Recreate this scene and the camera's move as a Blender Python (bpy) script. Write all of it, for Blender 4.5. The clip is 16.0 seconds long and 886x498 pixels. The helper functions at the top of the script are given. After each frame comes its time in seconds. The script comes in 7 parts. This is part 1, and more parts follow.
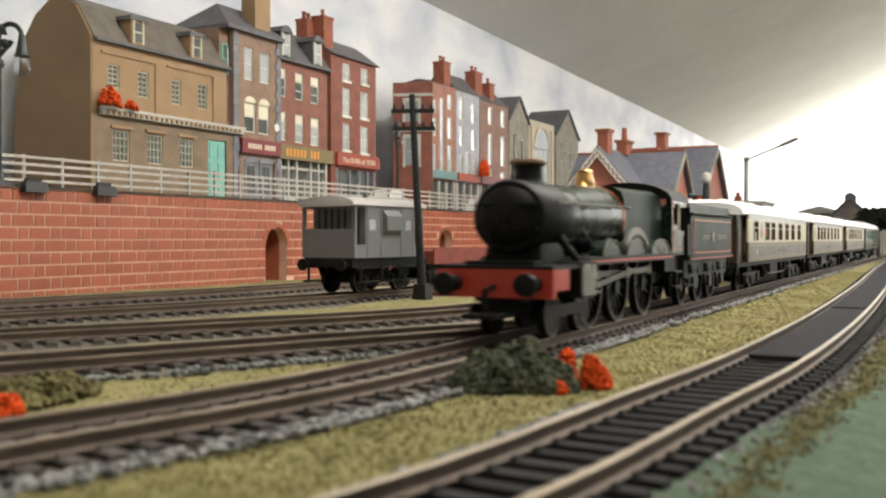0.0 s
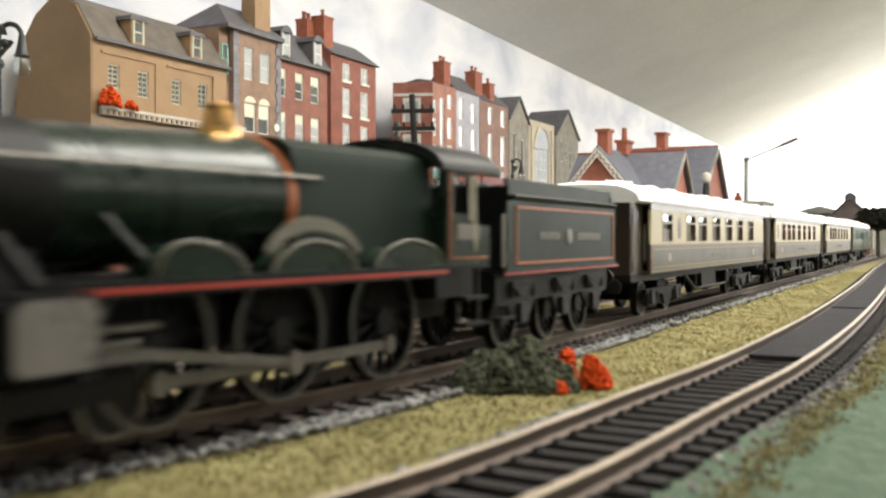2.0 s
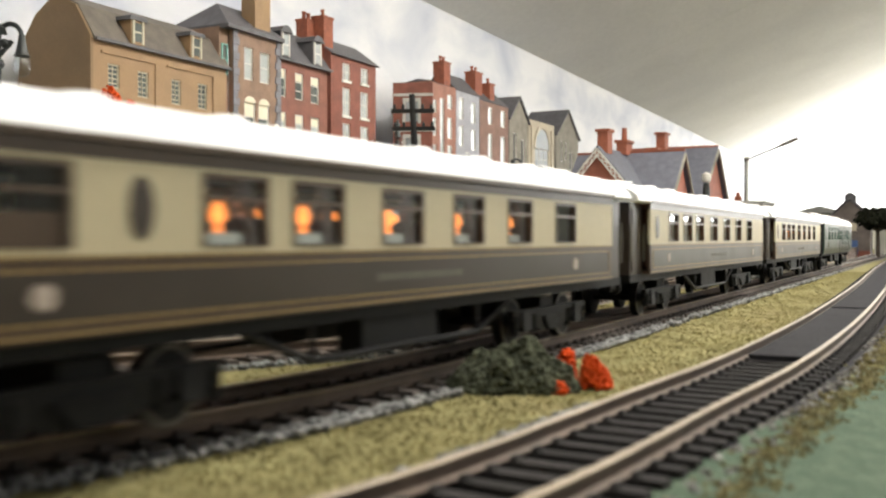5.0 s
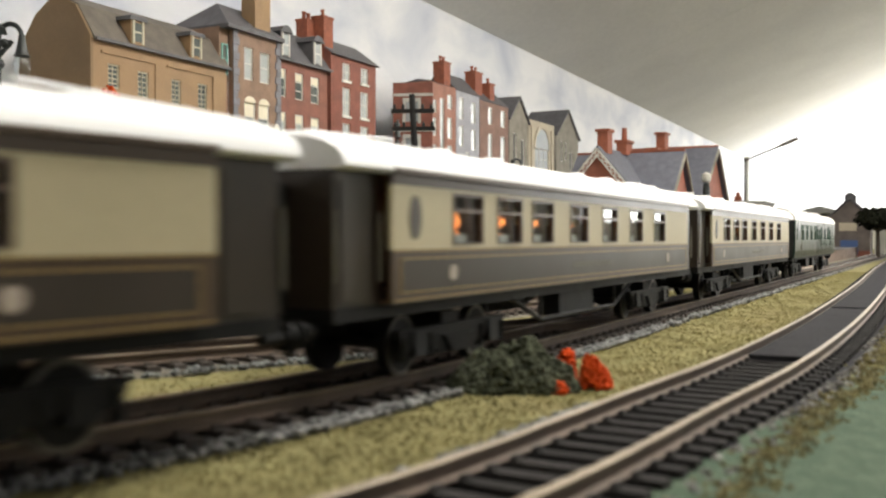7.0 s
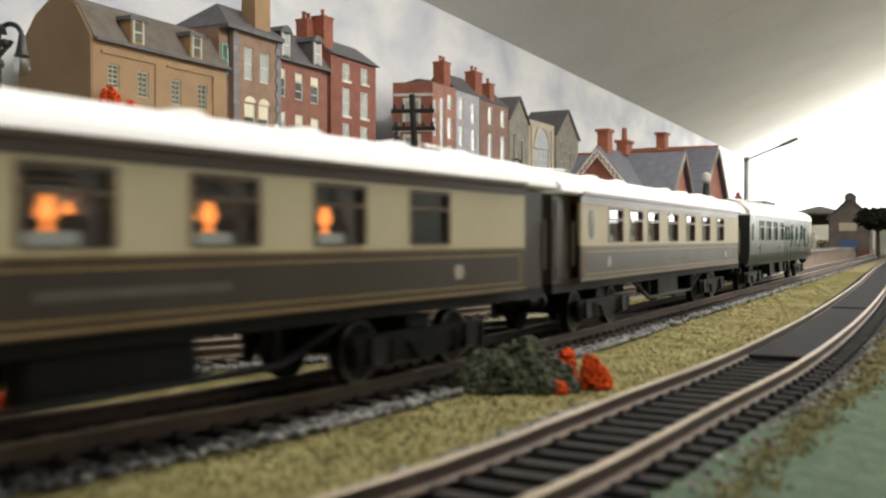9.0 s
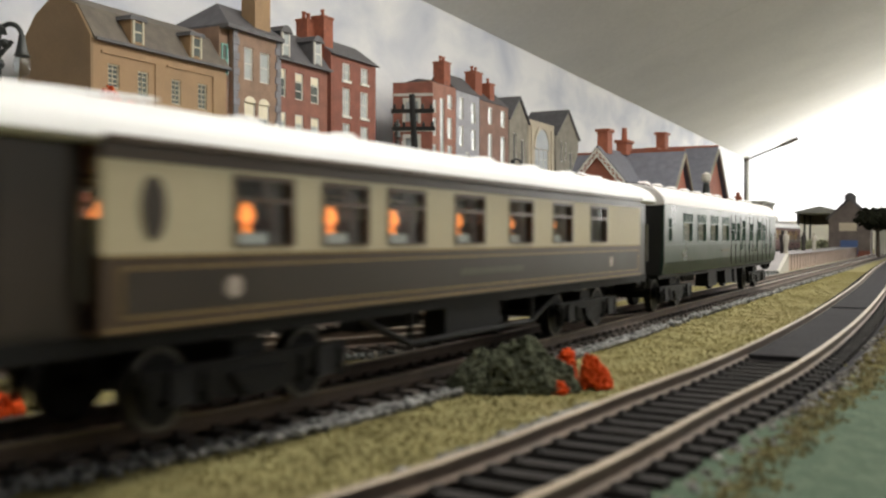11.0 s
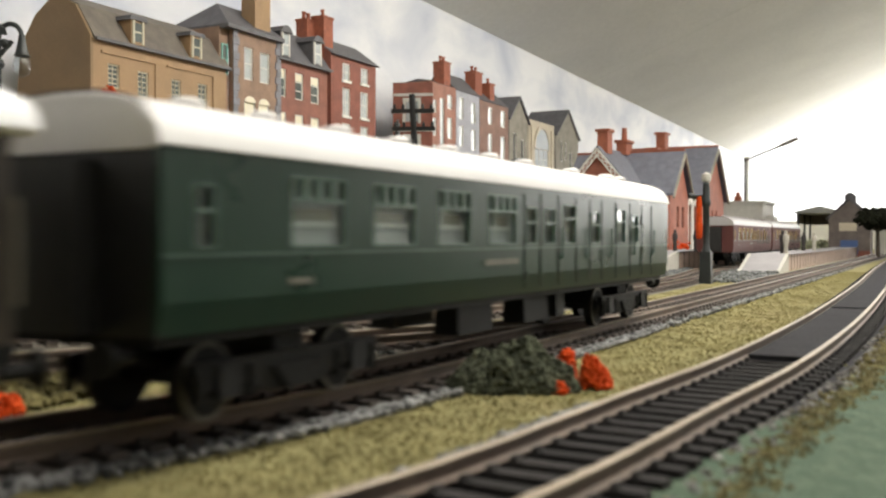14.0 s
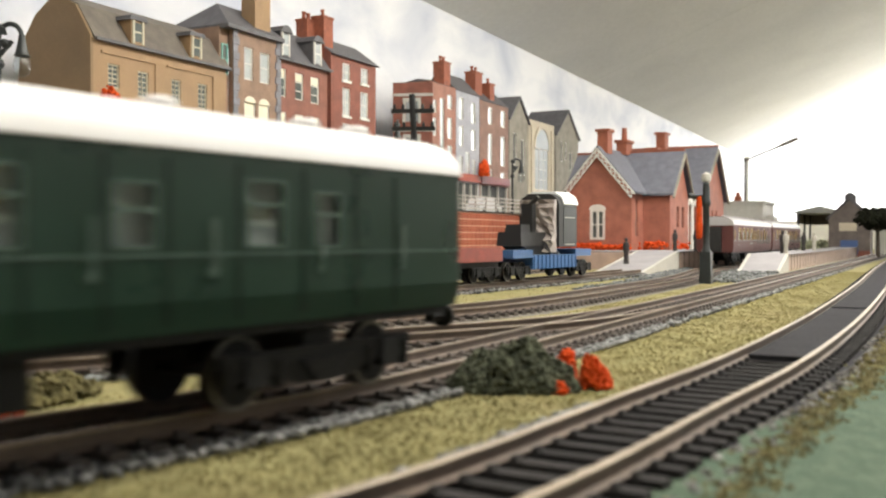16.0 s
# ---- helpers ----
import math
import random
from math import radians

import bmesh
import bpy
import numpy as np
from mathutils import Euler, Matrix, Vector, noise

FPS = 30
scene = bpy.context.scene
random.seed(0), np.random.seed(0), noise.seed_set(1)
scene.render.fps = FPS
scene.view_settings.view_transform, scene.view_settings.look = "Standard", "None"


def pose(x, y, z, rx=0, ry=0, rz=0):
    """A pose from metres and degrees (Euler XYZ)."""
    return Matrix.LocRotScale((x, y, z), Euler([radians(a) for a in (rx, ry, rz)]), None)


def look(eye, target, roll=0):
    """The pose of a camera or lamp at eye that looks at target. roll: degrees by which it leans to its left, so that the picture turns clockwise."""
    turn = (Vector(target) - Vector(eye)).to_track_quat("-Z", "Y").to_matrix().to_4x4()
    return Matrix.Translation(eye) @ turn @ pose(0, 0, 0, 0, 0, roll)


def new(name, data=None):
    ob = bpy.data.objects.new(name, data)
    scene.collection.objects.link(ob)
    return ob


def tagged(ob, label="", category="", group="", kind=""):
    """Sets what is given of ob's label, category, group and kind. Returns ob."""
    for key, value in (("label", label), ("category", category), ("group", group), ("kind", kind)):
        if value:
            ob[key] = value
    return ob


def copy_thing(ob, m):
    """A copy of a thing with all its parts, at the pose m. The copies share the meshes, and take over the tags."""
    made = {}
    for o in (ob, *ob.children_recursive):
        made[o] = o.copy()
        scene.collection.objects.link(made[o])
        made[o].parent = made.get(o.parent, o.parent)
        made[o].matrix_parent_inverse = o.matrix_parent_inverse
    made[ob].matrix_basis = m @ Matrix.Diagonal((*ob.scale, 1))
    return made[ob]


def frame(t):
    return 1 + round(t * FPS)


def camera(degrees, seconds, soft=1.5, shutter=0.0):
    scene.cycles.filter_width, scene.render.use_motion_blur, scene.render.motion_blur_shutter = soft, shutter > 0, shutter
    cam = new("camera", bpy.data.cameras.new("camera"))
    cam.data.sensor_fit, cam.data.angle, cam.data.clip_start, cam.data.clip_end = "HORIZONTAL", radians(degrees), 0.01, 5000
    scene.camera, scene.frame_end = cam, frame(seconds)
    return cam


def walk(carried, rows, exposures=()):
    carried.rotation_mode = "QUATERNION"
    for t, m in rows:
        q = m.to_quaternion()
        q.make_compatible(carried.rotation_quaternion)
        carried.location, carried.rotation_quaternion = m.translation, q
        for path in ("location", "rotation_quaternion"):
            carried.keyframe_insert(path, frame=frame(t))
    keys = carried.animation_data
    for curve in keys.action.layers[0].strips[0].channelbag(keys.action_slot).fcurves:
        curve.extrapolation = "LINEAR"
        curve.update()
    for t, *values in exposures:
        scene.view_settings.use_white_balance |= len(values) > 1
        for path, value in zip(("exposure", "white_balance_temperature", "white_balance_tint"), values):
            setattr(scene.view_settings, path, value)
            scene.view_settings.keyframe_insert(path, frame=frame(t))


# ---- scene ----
# A model railway on a loft baseboard, 1:76; lengths below are in millimetres, scaled to metres by MM.
# x runs along the main line, away from the camera; y runs towards the back scene.
MM = 0.001
HEADING, PITCH, EYE_Z = 27.5, -0.635, 31.5
cam = camera(49.13, 16.0, soft=2.2, shutter=0.9)
cam_pose = pose(0, 0, EYE_Z * MM, 90 + PITCH, 0, HEADING - 90)
cam.data.dof.use_dof, cam.data.dof.focus_distance, cam.data.dof.aperture_fstop = True, 0.62, 31.0
# the clip's camera sets its own exposure as the dark train fills or leaves the view
walk(cam, [(0.0, cam_pose), (16.0, cam_pose)],
     [(0.0, -0.05), (1.0, 0.22), (2.0, 0.3), (3.5, 0.3), (4.2, 0.25), (6.9, -0.08), (8.5, -0.22), (9.2, -0.28), (12.5, -0.42), (13.5, -0.15), (14.3, 0.05), (16.0, 0.26)])

# ---- light: a bright gable window at the far end, two added unseen fill lamps, weak sky ----
world = bpy.data.worlds.new("sky")
scene.world = world
world.use_nodes = True
wn = world.node_tree.nodes
sky = wn.new("ShaderNodeTexSky")
sky.sky_type, sky.sun_disc, sky.sun_elevation, sky.sun_rotation = "NISHITA", False, radians(35), radians(60)
world.node_tree.links.new(sky.outputs[0], wn["Background"].inputs[0])
wn["Background"].inputs[1].default_value = 0.06


def area_lamp(name, m, sx, sy, watts, colour):
    data = bpy.data.lights.new(name, "AREA")
    data.shape, data.size, data.size_y, data.energy, data.color = "RECTANGLE", sx * MM, sy * MM, watts, colour
    ob = new(name, data)
    ob.matrix_world = m
    return ob


def at(x, y, z):
    return (x * MM, y * MM, z * MM)


area_lamp("gable_window_light", look(at(3300, -195, 434), at(0, -195, 434)), 1556, 690, 16.0, (1.0, 0.97, 0.91))
# unseen lamp added over the layout to brighten roofs and ground; no roof window
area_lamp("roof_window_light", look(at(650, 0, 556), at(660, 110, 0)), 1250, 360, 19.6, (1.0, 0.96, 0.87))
# unseen lamp added at the side wall to lift the ceiling; no window there
area_lamp("side_window_light", look(at(1000, -1494, 560), at(1000, 0, 520)), 1700, 560, 5.0, (1.0, 0.96, 0.88))


# ---- materials ----
def nodes_of(mat):
    return mat.node_tree.nodes, mat.node_tree.links


def paint(name, colour, rough=0.6, metal=0.0, vary=0.25, scale=80.0, bump=0.1, bump_scale=600.0, second=None,
          coat=0.0, per_piece=0.0, island=0.0, spec=0.5):
    """A surface with broad stains and fine grain. scale and bump_scale: noise frequency per metre."""
    mat = bpy.data.materials.new(name)
    mat.use_nodes = True
    n, l = nodes_of(mat)
    b = n["Principled BSDF"]
    b.inputs["Roughness"].default_value, b.inputs["Metallic"].default_value = rough, metal
    b.inputs["Coat Weight"].default_value = coat
    b.inputs["Specular IOR Level"].default_value = spec
    tc = n.new("ShaderNodeTexCoord")
    where = n.new("ShaderNodeNewGeometry")
    broad = n.new("ShaderNodeTexNoise")
    broad.inputs["Scale"].default_value, broad.inputs["Detail"].default_value = scale, 5.0
    fine = n.new("ShaderNodeTexNoise")
    fine.inputs["Scale"].default_value, fine.inputs["Detail"].default_value = bump_scale, 3.0
    for t in (broad, fine):
        l.new(tc.outputs["Object"], t.inputs["Vector"])
    ramp = n.new("ShaderNodeValToRGB")
    other = second or tuple(c * (1 - vary) for c in colour)
    ramp.color_ramp.elements[0].position, ramp.color_ramp.elements[1].position = 0.32, 0.68
    ramp.color_ramp.elements[0].color, ramp.color_ramp.elements[1].color = (*other, 1), (*colour, 1)
    l.new(broad.outputs["Fac"], ramp.inputs[0])
    mix = n.new("ShaderNodeMix")
    mix.data_type, mix.blend_type = "RGBA", "MULTIPLY"
    mix.inputs[0].default_value = min(1.0, 0.5 * vary + 0.1)
    l.new(ramp.outputs[0], mix.inputs[6])
    l.new(fine.outputs["Fac"], mix.inputs[7])
    out = mix.outputs[2]
    if per_piece or island:
        if per_piece:
            rnd = n.new("ShaderNodeObjectInfo").outputs["Random"]
        else:
            rnd = where.outputs["Random Per Island"]
        amount = per_piece or island
        mr = n.new("ShaderNodeMapRange")
        mr.inputs[3].default_value, mr.inputs[4].default_value = 1 - amount, 1 + amount
        l.new(rnd, mr.inputs[0])
        tint = n.new("ShaderNodeVectorMath")
        tint.operation = "SCALE"
        l.new(out, tint.inputs[0])
        l.new(mr.outputs[0], tint.inputs[3])
        out = tint.outputs[0]
    l.new(out, b.inputs["Base Color"])
    rr = n.new("ShaderNodeMapRange")
    rr.inputs[3].default_value, rr.inputs[4].default_value = max(0.03, rough - 0.1), min(1, rough + 0.1)
    l.new(broad.outputs["Fac"], rr.inputs[0])
    l.new(rr.outputs[0], b.inputs["Roughness"])
    if bump:
        bp = n.new("ShaderNodeBump")
        bp.inputs["Strength"].default_value, bp.inputs["Distance"].default_value = bump, 0.0006
        l.new(fine.outputs["Fac"], bp.inputs["Height"])
        l.new(bp.outputs[0], b.inputs["Normal"])
    return mat


def glowing(name, colour, strength):
    mat = bpy.data.materials.new(name)
    mat.use_nodes = True
    b = mat.node_tree.nodes["Principled BSDF"]
    b.inputs["Base Color"].default_value = (*colour, 1)
    b.inputs["Emission Color"].default_value = (*colour, 1)
    b.inputs["Emission Strength"].default_value = strength
    return mat


def clear(name, colour=(0.9, 0.95, 0.95), rough=0.02):
    mat = bpy.data.materials.new(name)
    mat.use_nodes = True
    n, l = nodes_of(mat)
    n.remove(n["Principled BSDF"])
    thin, gloss, mix, fres = (n.new("ShaderNodeBsdfTransparent"), n.new("ShaderNodeBsdfGlossy"), n.new("ShaderNodeMixShader"),
                              n.new("ShaderNodeLayerWeight"))
    thin.inputs[0].default_value = (*colour, 1)
    gloss.inputs["Roughness"].default_value = rough
    fres.inputs[0].default_value = 0.5
    steep, share = n.new("ShaderNodeMath"), n.new("ShaderNodeMath")
    steep.operation, share.operation = "POWER", "MULTIPLY_ADD"
    steep.inputs[1].default_value, share.inputs[1].default_value, share.inputs[2].default_value = 4.5, 0.95, 0.05
    l.new(fres.outputs["Facing"], steep.inputs[0])
    l.new(steep.outputs[0], share.inputs[0])
    l.new(share.outputs[0], mix.inputs[0])
    l.new(thin.outputs[0], mix.inputs[1])
    l.new(gloss.outputs[0], mix.inputs[2])
    l.new(mix.outputs[0], n["Material Output"].inputs[0])
    return mat


def sky_paint():
    """Printed back scene: pale grey-blue sky with soft white clouds."""
    mat = bpy.data.materials.new("printed_sky")
    mat.use_nodes = True
    n, l = nodes_of(mat)
    b = n["Principled BSDF"]
    b.inputs["Roughness"].default_value = 0.55
    tc = n.new("ShaderNodeTexCoord")
    mp = n.new("ShaderNodeMapping")
    mp.inputs["Scale"].default_value = (5.0, 5.0, 9.0)
    ns = n.new("ShaderNodeTexNoise")
    ns.inputs["Scale"].default_value, ns.inputs["Detail"].default_value, ns.inputs["Distortion"].default_value = 1.3, 6.0, 0.4
    ramp = n.new("ShaderNodeValToRGB")
    e = ramp.color_ramp.elements
    e[0].position, e[1].position = 0.36, 0.62
    e[0].color, e[1].color = (0.45, 0.48, 0.57, 1), (0.74, 0.74, 0.76, 1)
    l.new(tc.outputs["Object"], mp.inputs[0])
    l.new(mp.outputs[0], ns.inputs["Vector"])
    l.new(ns.outputs["Fac"], ramp.inputs[0])
    l.new(ramp.outputs[0], b.inputs["Base Color"])
    return mat


def grass_paint():
    mat = paint("scatter_grass", (0.30, 0.268, 0.125), 0.95, vary=0.4, scale=130.0, bump=0.25, bump_scale=900.0,
                second=(0.225, 0.203, 0.094), spec=0.1)
    n, l = nodes_of(mat)
    b = n["Principled BSDF"]
    dirt = n.new("ShaderNodeTexNoise")
    dirt.inputs["Scale"].default_value, dirt.inputs["Detail"].default_value = 24.0, 4.0
    tc = n.new("ShaderNodeTexCoord")
    l.new(tc.outputs["Object"], dirt.inputs["Vector"])
    ramp = n.new("ShaderNodeValToRGB")
    ramp.color_ramp.elements[0].position, ramp.color_ramp.elements[1].position = 0.52, 0.75
    ramp.color_ramp.elements[0].color, ramp.color_ramp.elements[1].color = (0, 0, 0, 1), (0.7, 0.7, 0.7, 1)
    l.new(dirt.outputs["Fac"], ramp.inputs[0])
    mix = n.new("ShaderNodeMix")
    mix.data_type = "RGBA"
    old = b.inputs["Base Color"].links[0].from_socket
    l.new(ramp.outputs[0], mix.inputs[0])
    l.new(old, mix.inputs[6])
    mix.inputs[7].default_value = (0.21, 0.15, 0.08, 1)
    l.new(mix.outputs[2], b.inputs["Base Color"])
    return mat


GRASS = grass_paint()
TUFT = paint("grass_fibre", (0.315, 0.28, 0.13), 0.95, vary=0.3, scale=45, bump=0, second=(0.26, 0.23, 0.11), island=0.08, spec=0.1)
FELT = paint("green_felt", (0.112, 0.148, 0.105), 0.95, vary=0.5, scale=260, bump=1.0, bump_scale=700, second=(0.066, 0.102, 0.07), spec=0.1)
STONE_BLUE = paint("bluish_ballast_stone", (0.20, 0.21, 0.21), 0.85, vary=0.5, scale=300, bump=0.3, bump_scale=2500, island=0.7)
STONE_DARK = paint("dark_ballast_stone", (0.17, 0.16, 0.15), 0.85, vary=0.5, scale=300, bump=0.3, bump_scale=2500, island=0.6)
STONE = paint("ballast_stone", (0.25, 0.25, 0.245), 0.85, vary=0.5, scale=300, bump=0.3, bump_scale=2500, island=0.75)
RAIL_STEEL = paint("worn_rail_steel", (0.42, 0.35, 0.27), 0.45, 0.7, vary=0.3, scale=60, bump=0.05)
RAIL_DULL = paint("dull_rail_steel", (0.33, 0.27, 0.21), 0.36, 0.75, vary=0.35, scale=60, bump=0.05)
RAIL_RUST = paint("rusty_rail_side", (0.16, 0.115, 0.085), 0.7, 0.1, vary=0.4, scale=120, bump=0.2)
SLEEPER = paint("sleeper_plastic", (0.030, 0.027, 0.027), 0.85, vary=0.35, scale=200, bump=0.2, per_piece=0.25, spec=0.15)
SLEEPER_DUSTY = paint("dusty_sleeper", (0.115, 0.098, 0.088), 0.9, vary=0.35, scale=200, bump=0.2, per_piece=0.25, spec=0.15)
BED_DARK = paint("dark_track_bed", (0.030, 0.029, 0.033), 0.92, vary=0.4, scale=90, bump=0.4, spec=0.12)
BED_BROWN = paint("dirty_track_bed", (0.12, 0.105, 0.085), 0.9, vary=0.5, scale=90, bump=0.6, second=(0.155, 0.14, 0.115))
BRICK = paint("printed_brick", (0.40, 0.115, 0.058), 0.6, vary=0.3, scale=70, bump=0.15, second=(0.33, 0.085, 0.045), per_piece=0.12)
BRICK_FAR = paint("printed_brick_far", (0.40, 0.115, 0.058), 0.6, vary=0.3, scale=70, bump=0.15, second=(0.33, 0.085, 0.045), island=0.12)
MORTAR = paint("pink_mortar", (0.72, 0.46, 0.34), 0.7, vary=0.2, scale=80)
TAN = paint("tan_card", (0.36, 0.23, 0.125), 0.75, vary=0.18, scale=60, bump=0.15)
TAN_LOW = paint("brown_shop_card", (0.27, 0.19, 0.12), 0.75, vary=0.3, scale=70, bump=0.15)
SLATE_BROWN = paint("brown_slate_card", (0.17, 0.145, 0.12), 0.65, vary=0.35, scale=110, bump=0.3)
DULL_BRICK = paint("dull_brick_card", (0.30, 0.12, 0.085), 0.75, vary=0.3, scale=90, bump=0.2)
TAN_END = paint("plain_tan_card", (0.27, 0.175, 0.09), 0.7, vary=0.2, scale=25, bump=0.1)
RED_BRICK = paint("red_brick_card", (0.29, 0.10, 0.068), 0.75, vary=0.3, scale=90, bump=0.2)
RED_LIGHT = paint("bright_brick_card", (0.42, 0.15, 0.10), 0.75, vary=0.3, scale=90, bump=0.2)
ORANGE_BRICK = paint("orange_brick_card", (0.33, 0.21, 0.145), 0.75, vary=0.3, scale=90, bump=0.2)
PINK_BRICK = paint("pink_brick_card", (0.42, 0.20, 0.145), 0.75, vary=0.3, scale=90, bump=0.2)
BROWN_BRICK = paint("brown_brick_card", (0.33, 0.19, 0.145), 0.75, vary=0.3, scale=90, bump=0.2)
QUOIN = paint("grey_quoin_card", (0.25, 0.25, 0.28), 0.7, vary=0.3, scale=140)
RENDER_GREY = paint("pale_render_card", (0.42, 0.42, 0.46), 0.7, vary=0.2, scale=80)
STONE_CARD = paint("weathered_stone_card", (0.36, 0.33, 0.27), 0.8, vary=0.35, scale=80)
CREAM_CARD = paint("cream_stone_card", (0.62, 0.54, 0.41), 0.75, vary=0.2, scale=60)
SLATE = paint("slate_card", (0.135, 0.13, 0.14), 0.6, vary=0.35, scale=120, bump=0.3)
SLATE_BLUE = paint("blue_slate_card", (0.16, 0.165, 0.20), 0.6, vary=0.3, scale=120, bump=0.3)
WHITE_CARD = paint("white_card", (0.75, 0.72, 0.66), 0.6, vary=0.1)
FRAME_PAINT = paint("window_frame_card", (0.55, 0.5, 0.38), 0.6, vary=0.15)
PANE = paint("dull_window_film", (0.16, 0.18, 0.17), 0.12, vary=0.5, scale=50, bump=0)
PANE_DULL = paint("dark_window_film", (0.09, 0.095, 0.09), 0.6, vary=0.4, scale=50, bump=0, spec=0.2)
PANE_GREY = paint("grey_window_film", (0.27, 0.31, 0.34), 0.5, vary=0.4, scale=50, bump=0, second=(0.36, 0.38, 0.38))
PANE_PALE = paint("pale_window_film", (0.60, 0.62, 0.62), 0.15, vary=0.4, scale=50, bump=0, second=(0.4, 0.44, 0.45))
PANE_BRIGHTNESS = paint("painted_pane_brightness", (0.42, 0.42, 0.40), 0.7, vary=0.35, scale=90)
SEAT_BUFF = paint("buff_seat", (0.30, 0.27, 0.19), 0.8, vary=0.3, scale=90)
BLIND = paint("window_blind_card", (0.8, 0.74, 0.58), 0.7, vary=0.1)
TEAL = paint("teal_door_paint", (0.22, 0.52, 0.45), 0.5, vary=0.15)
SIGN_MAROON = paint("maroon_sign", (0.22, 0.035, 0.035), 0.5, vary=0.15)
SIGN_OLIVE = paint("olive_sign", (0.22, 0.17, 0.07), 0.5, vary=0.15)
SIGN_RED = paint("red_sign", (0.38, 0.07, 0.035), 0.5, vary=0.15)
SIGN_TEAL = paint("faded_teal_sign", (0.16, 0.30, 0.29), 0.5, vary=0.15)
LETTER = paint("cream_lettering", (0.75, 0.65, 0.5), 0.6, vary=0.05)
LETTER_ORANGE = paint("orange_lettering", (0.75, 0.30, 0.05), 0.6, vary=0.05)
POT = paint("terracotta", (0.36, 0.11, 0.06), 0.75, vary=0.3, scale=200)
FENCE = paint("fence_plastic", (0.54, 0.50, 0.45), 0.6, vary=0.3, scale=150)
BLACK = paint("black_plastic", (0.012, 0.012, 0.012), 0.5, vary=0.3, scale=100)
IRON = paint("dark_iron", (0.03, 0.035, 0.035), 0.45, 0.1, vary=0.3, scale=150)
VAN_GREY = paint("van_grey_plastic", (0.16, 0.163, 0.167), 0.5, vary=0.12, scale=80)
VAN_ROOF = paint("dusty_van_roof", (0.42, 0.40, 0.38), 0.6, vary=0.2, scale=60)
LOCO_BLACK = paint("smokebox_black", (0.007, 0.007, 0.007), 0.5, vary=0.3, scale=120, bump=0.05, spec=0.18)
DULL_BRASS = paint("dull_brass", (0.16, 0.145, 0.11), 0.45, vary=0.3, scale=200)
LOCO_GREEN = paint("dark_green_enamel", (0.009, 0.020, 0.012), 0.27, vary=0.2, scale=80, bump=0.02, spec=0.3)
LOCO_GREEN_DULL = paint("dull_green_enamel", (0.009, 0.019, 0.012), 0.5, vary=0.2, scale=80, bump=0.02, spec=0.15)
LOCO_RED = paint("buffer_red", (0.42, 0.035, 0.018), 0.42, vary=0.2, scale=100, bump=0.05)
LINING = paint("orange_lining", (0.46, 0.12, 0.03), 0.45, vary=0.15)
BRASS = paint("brass", (0.72, 0.42, 0.16), 0.25, 1.0, vary=0.15, bump=0)
COPPER = paint("dull_copper", (0.16, 0.09, 0.055), 0.4, 0.6, vary=0.2, bump=0)
STEEL = paint("bright_steel", (0.6, 0.6, 0.6), 0.3, 0.9, vary=0.2)
CYL_GLINT = paint("cylinder_cover", (0.30, 0.27, 0.26), 0.3, 0.6, vary=0.2)
ROD_STEEL = paint("oiled_steel_rod", (0.2, 0.185, 0.165), 0.45, 0.6, vary=0.3)
UMBER = paint("umber_enamel", (0.085, 0.052, 0.030), 0.36, vary=0.2, scale=60, bump=0.02, coat=0.05)
UMBER_PANEL = paint("dark_panel_enamel", (0.042, 0.029, 0.020), 0.36, vary=0.2, scale=60, bump=0.02, coat=0.05)
CREAM = paint("cream_enamel", (0.56, 0.49, 0.33), 0.48, vary=0.08, scale=60, bump=0.02, spec=0.25)
GOLD = paint("gold_lining", (0.36, 0.24, 0.09), 0.4, 0.2, vary=0.15)
ROOF_WHITE = paint("white_roof", (0.86, 0.86, 0.87), 0.5, vary=0.06, scale=40, bump=0.03)
ROOF_PALE = paint("pale_grey_roof", (0.74, 0.72, 0.71), 0.5, vary=0.08, scale=40, bump=0.03)
UNDER = paint("underframe_black", (0.008, 0.0078, 0.0075), 0.6, vary=0.3, scale=150, bump=0.1, spec=0.2)
COACH_GREEN = paint("coach_green_enamel", (0.012, 0.036, 0.023), 0.3, vary=0.15, scale=60, bump=0.02, spec=0.35)
COACH_GREEN_FRAME = paint("green_window_rim", (0.10, 0.16, 0.13), 0.35, vary=0.15)
RED_DECK = paint("red_plank_deck", (0.26, 0.055, 0.04), 0.55, vary=0.3, scale=120)
ROOF_GREY = paint("grey_coach_roof", (0.34, 0.33, 0.33), 0.5, vary=0.15, scale=40, bump=0.03)
MAROON = paint("coach_maroon", (0.085, 0.020, 0.016), 0.65, vary=0.15, scale=60, bump=0.02)
CREST = paint("painted_crest", (0.6, 0.5, 0.42), 0.5, vary=0.4, scale=1500)
WINDOW_SKY = glowing("overcast_daylight", (1.0, 0.99, 0.97), 2.2)
GLASS = clear("coach_glazing")
BULB_GLASS = clear("bulb_glass", (0.85, 0.88, 0.9))
SEAT = paint("coach_seat", (0.09, 0.035, 0.025), 0.8, vary=0.2)
INTERIOR = paint("coach_interior", (0.10, 0.055, 0.035), 0.8, vary=0.2)
INTERIOR_PALE = paint("pale_interior", (0.72, 0.72, 0.68), 0.8, vary=0.2)
CURTAIN = paint("mauve_curtain", (0.34, 0.27, 0.27), 0.85, vary=0.2, scale=200)
CLOTH = paint("table_cloth", (0.8, 0.78, 0.74), 0.8, vary=0.05)
LAMP_GLOW = glowing("lit_table_lamp", (1.0, 0.27, 0.055), 2.6)
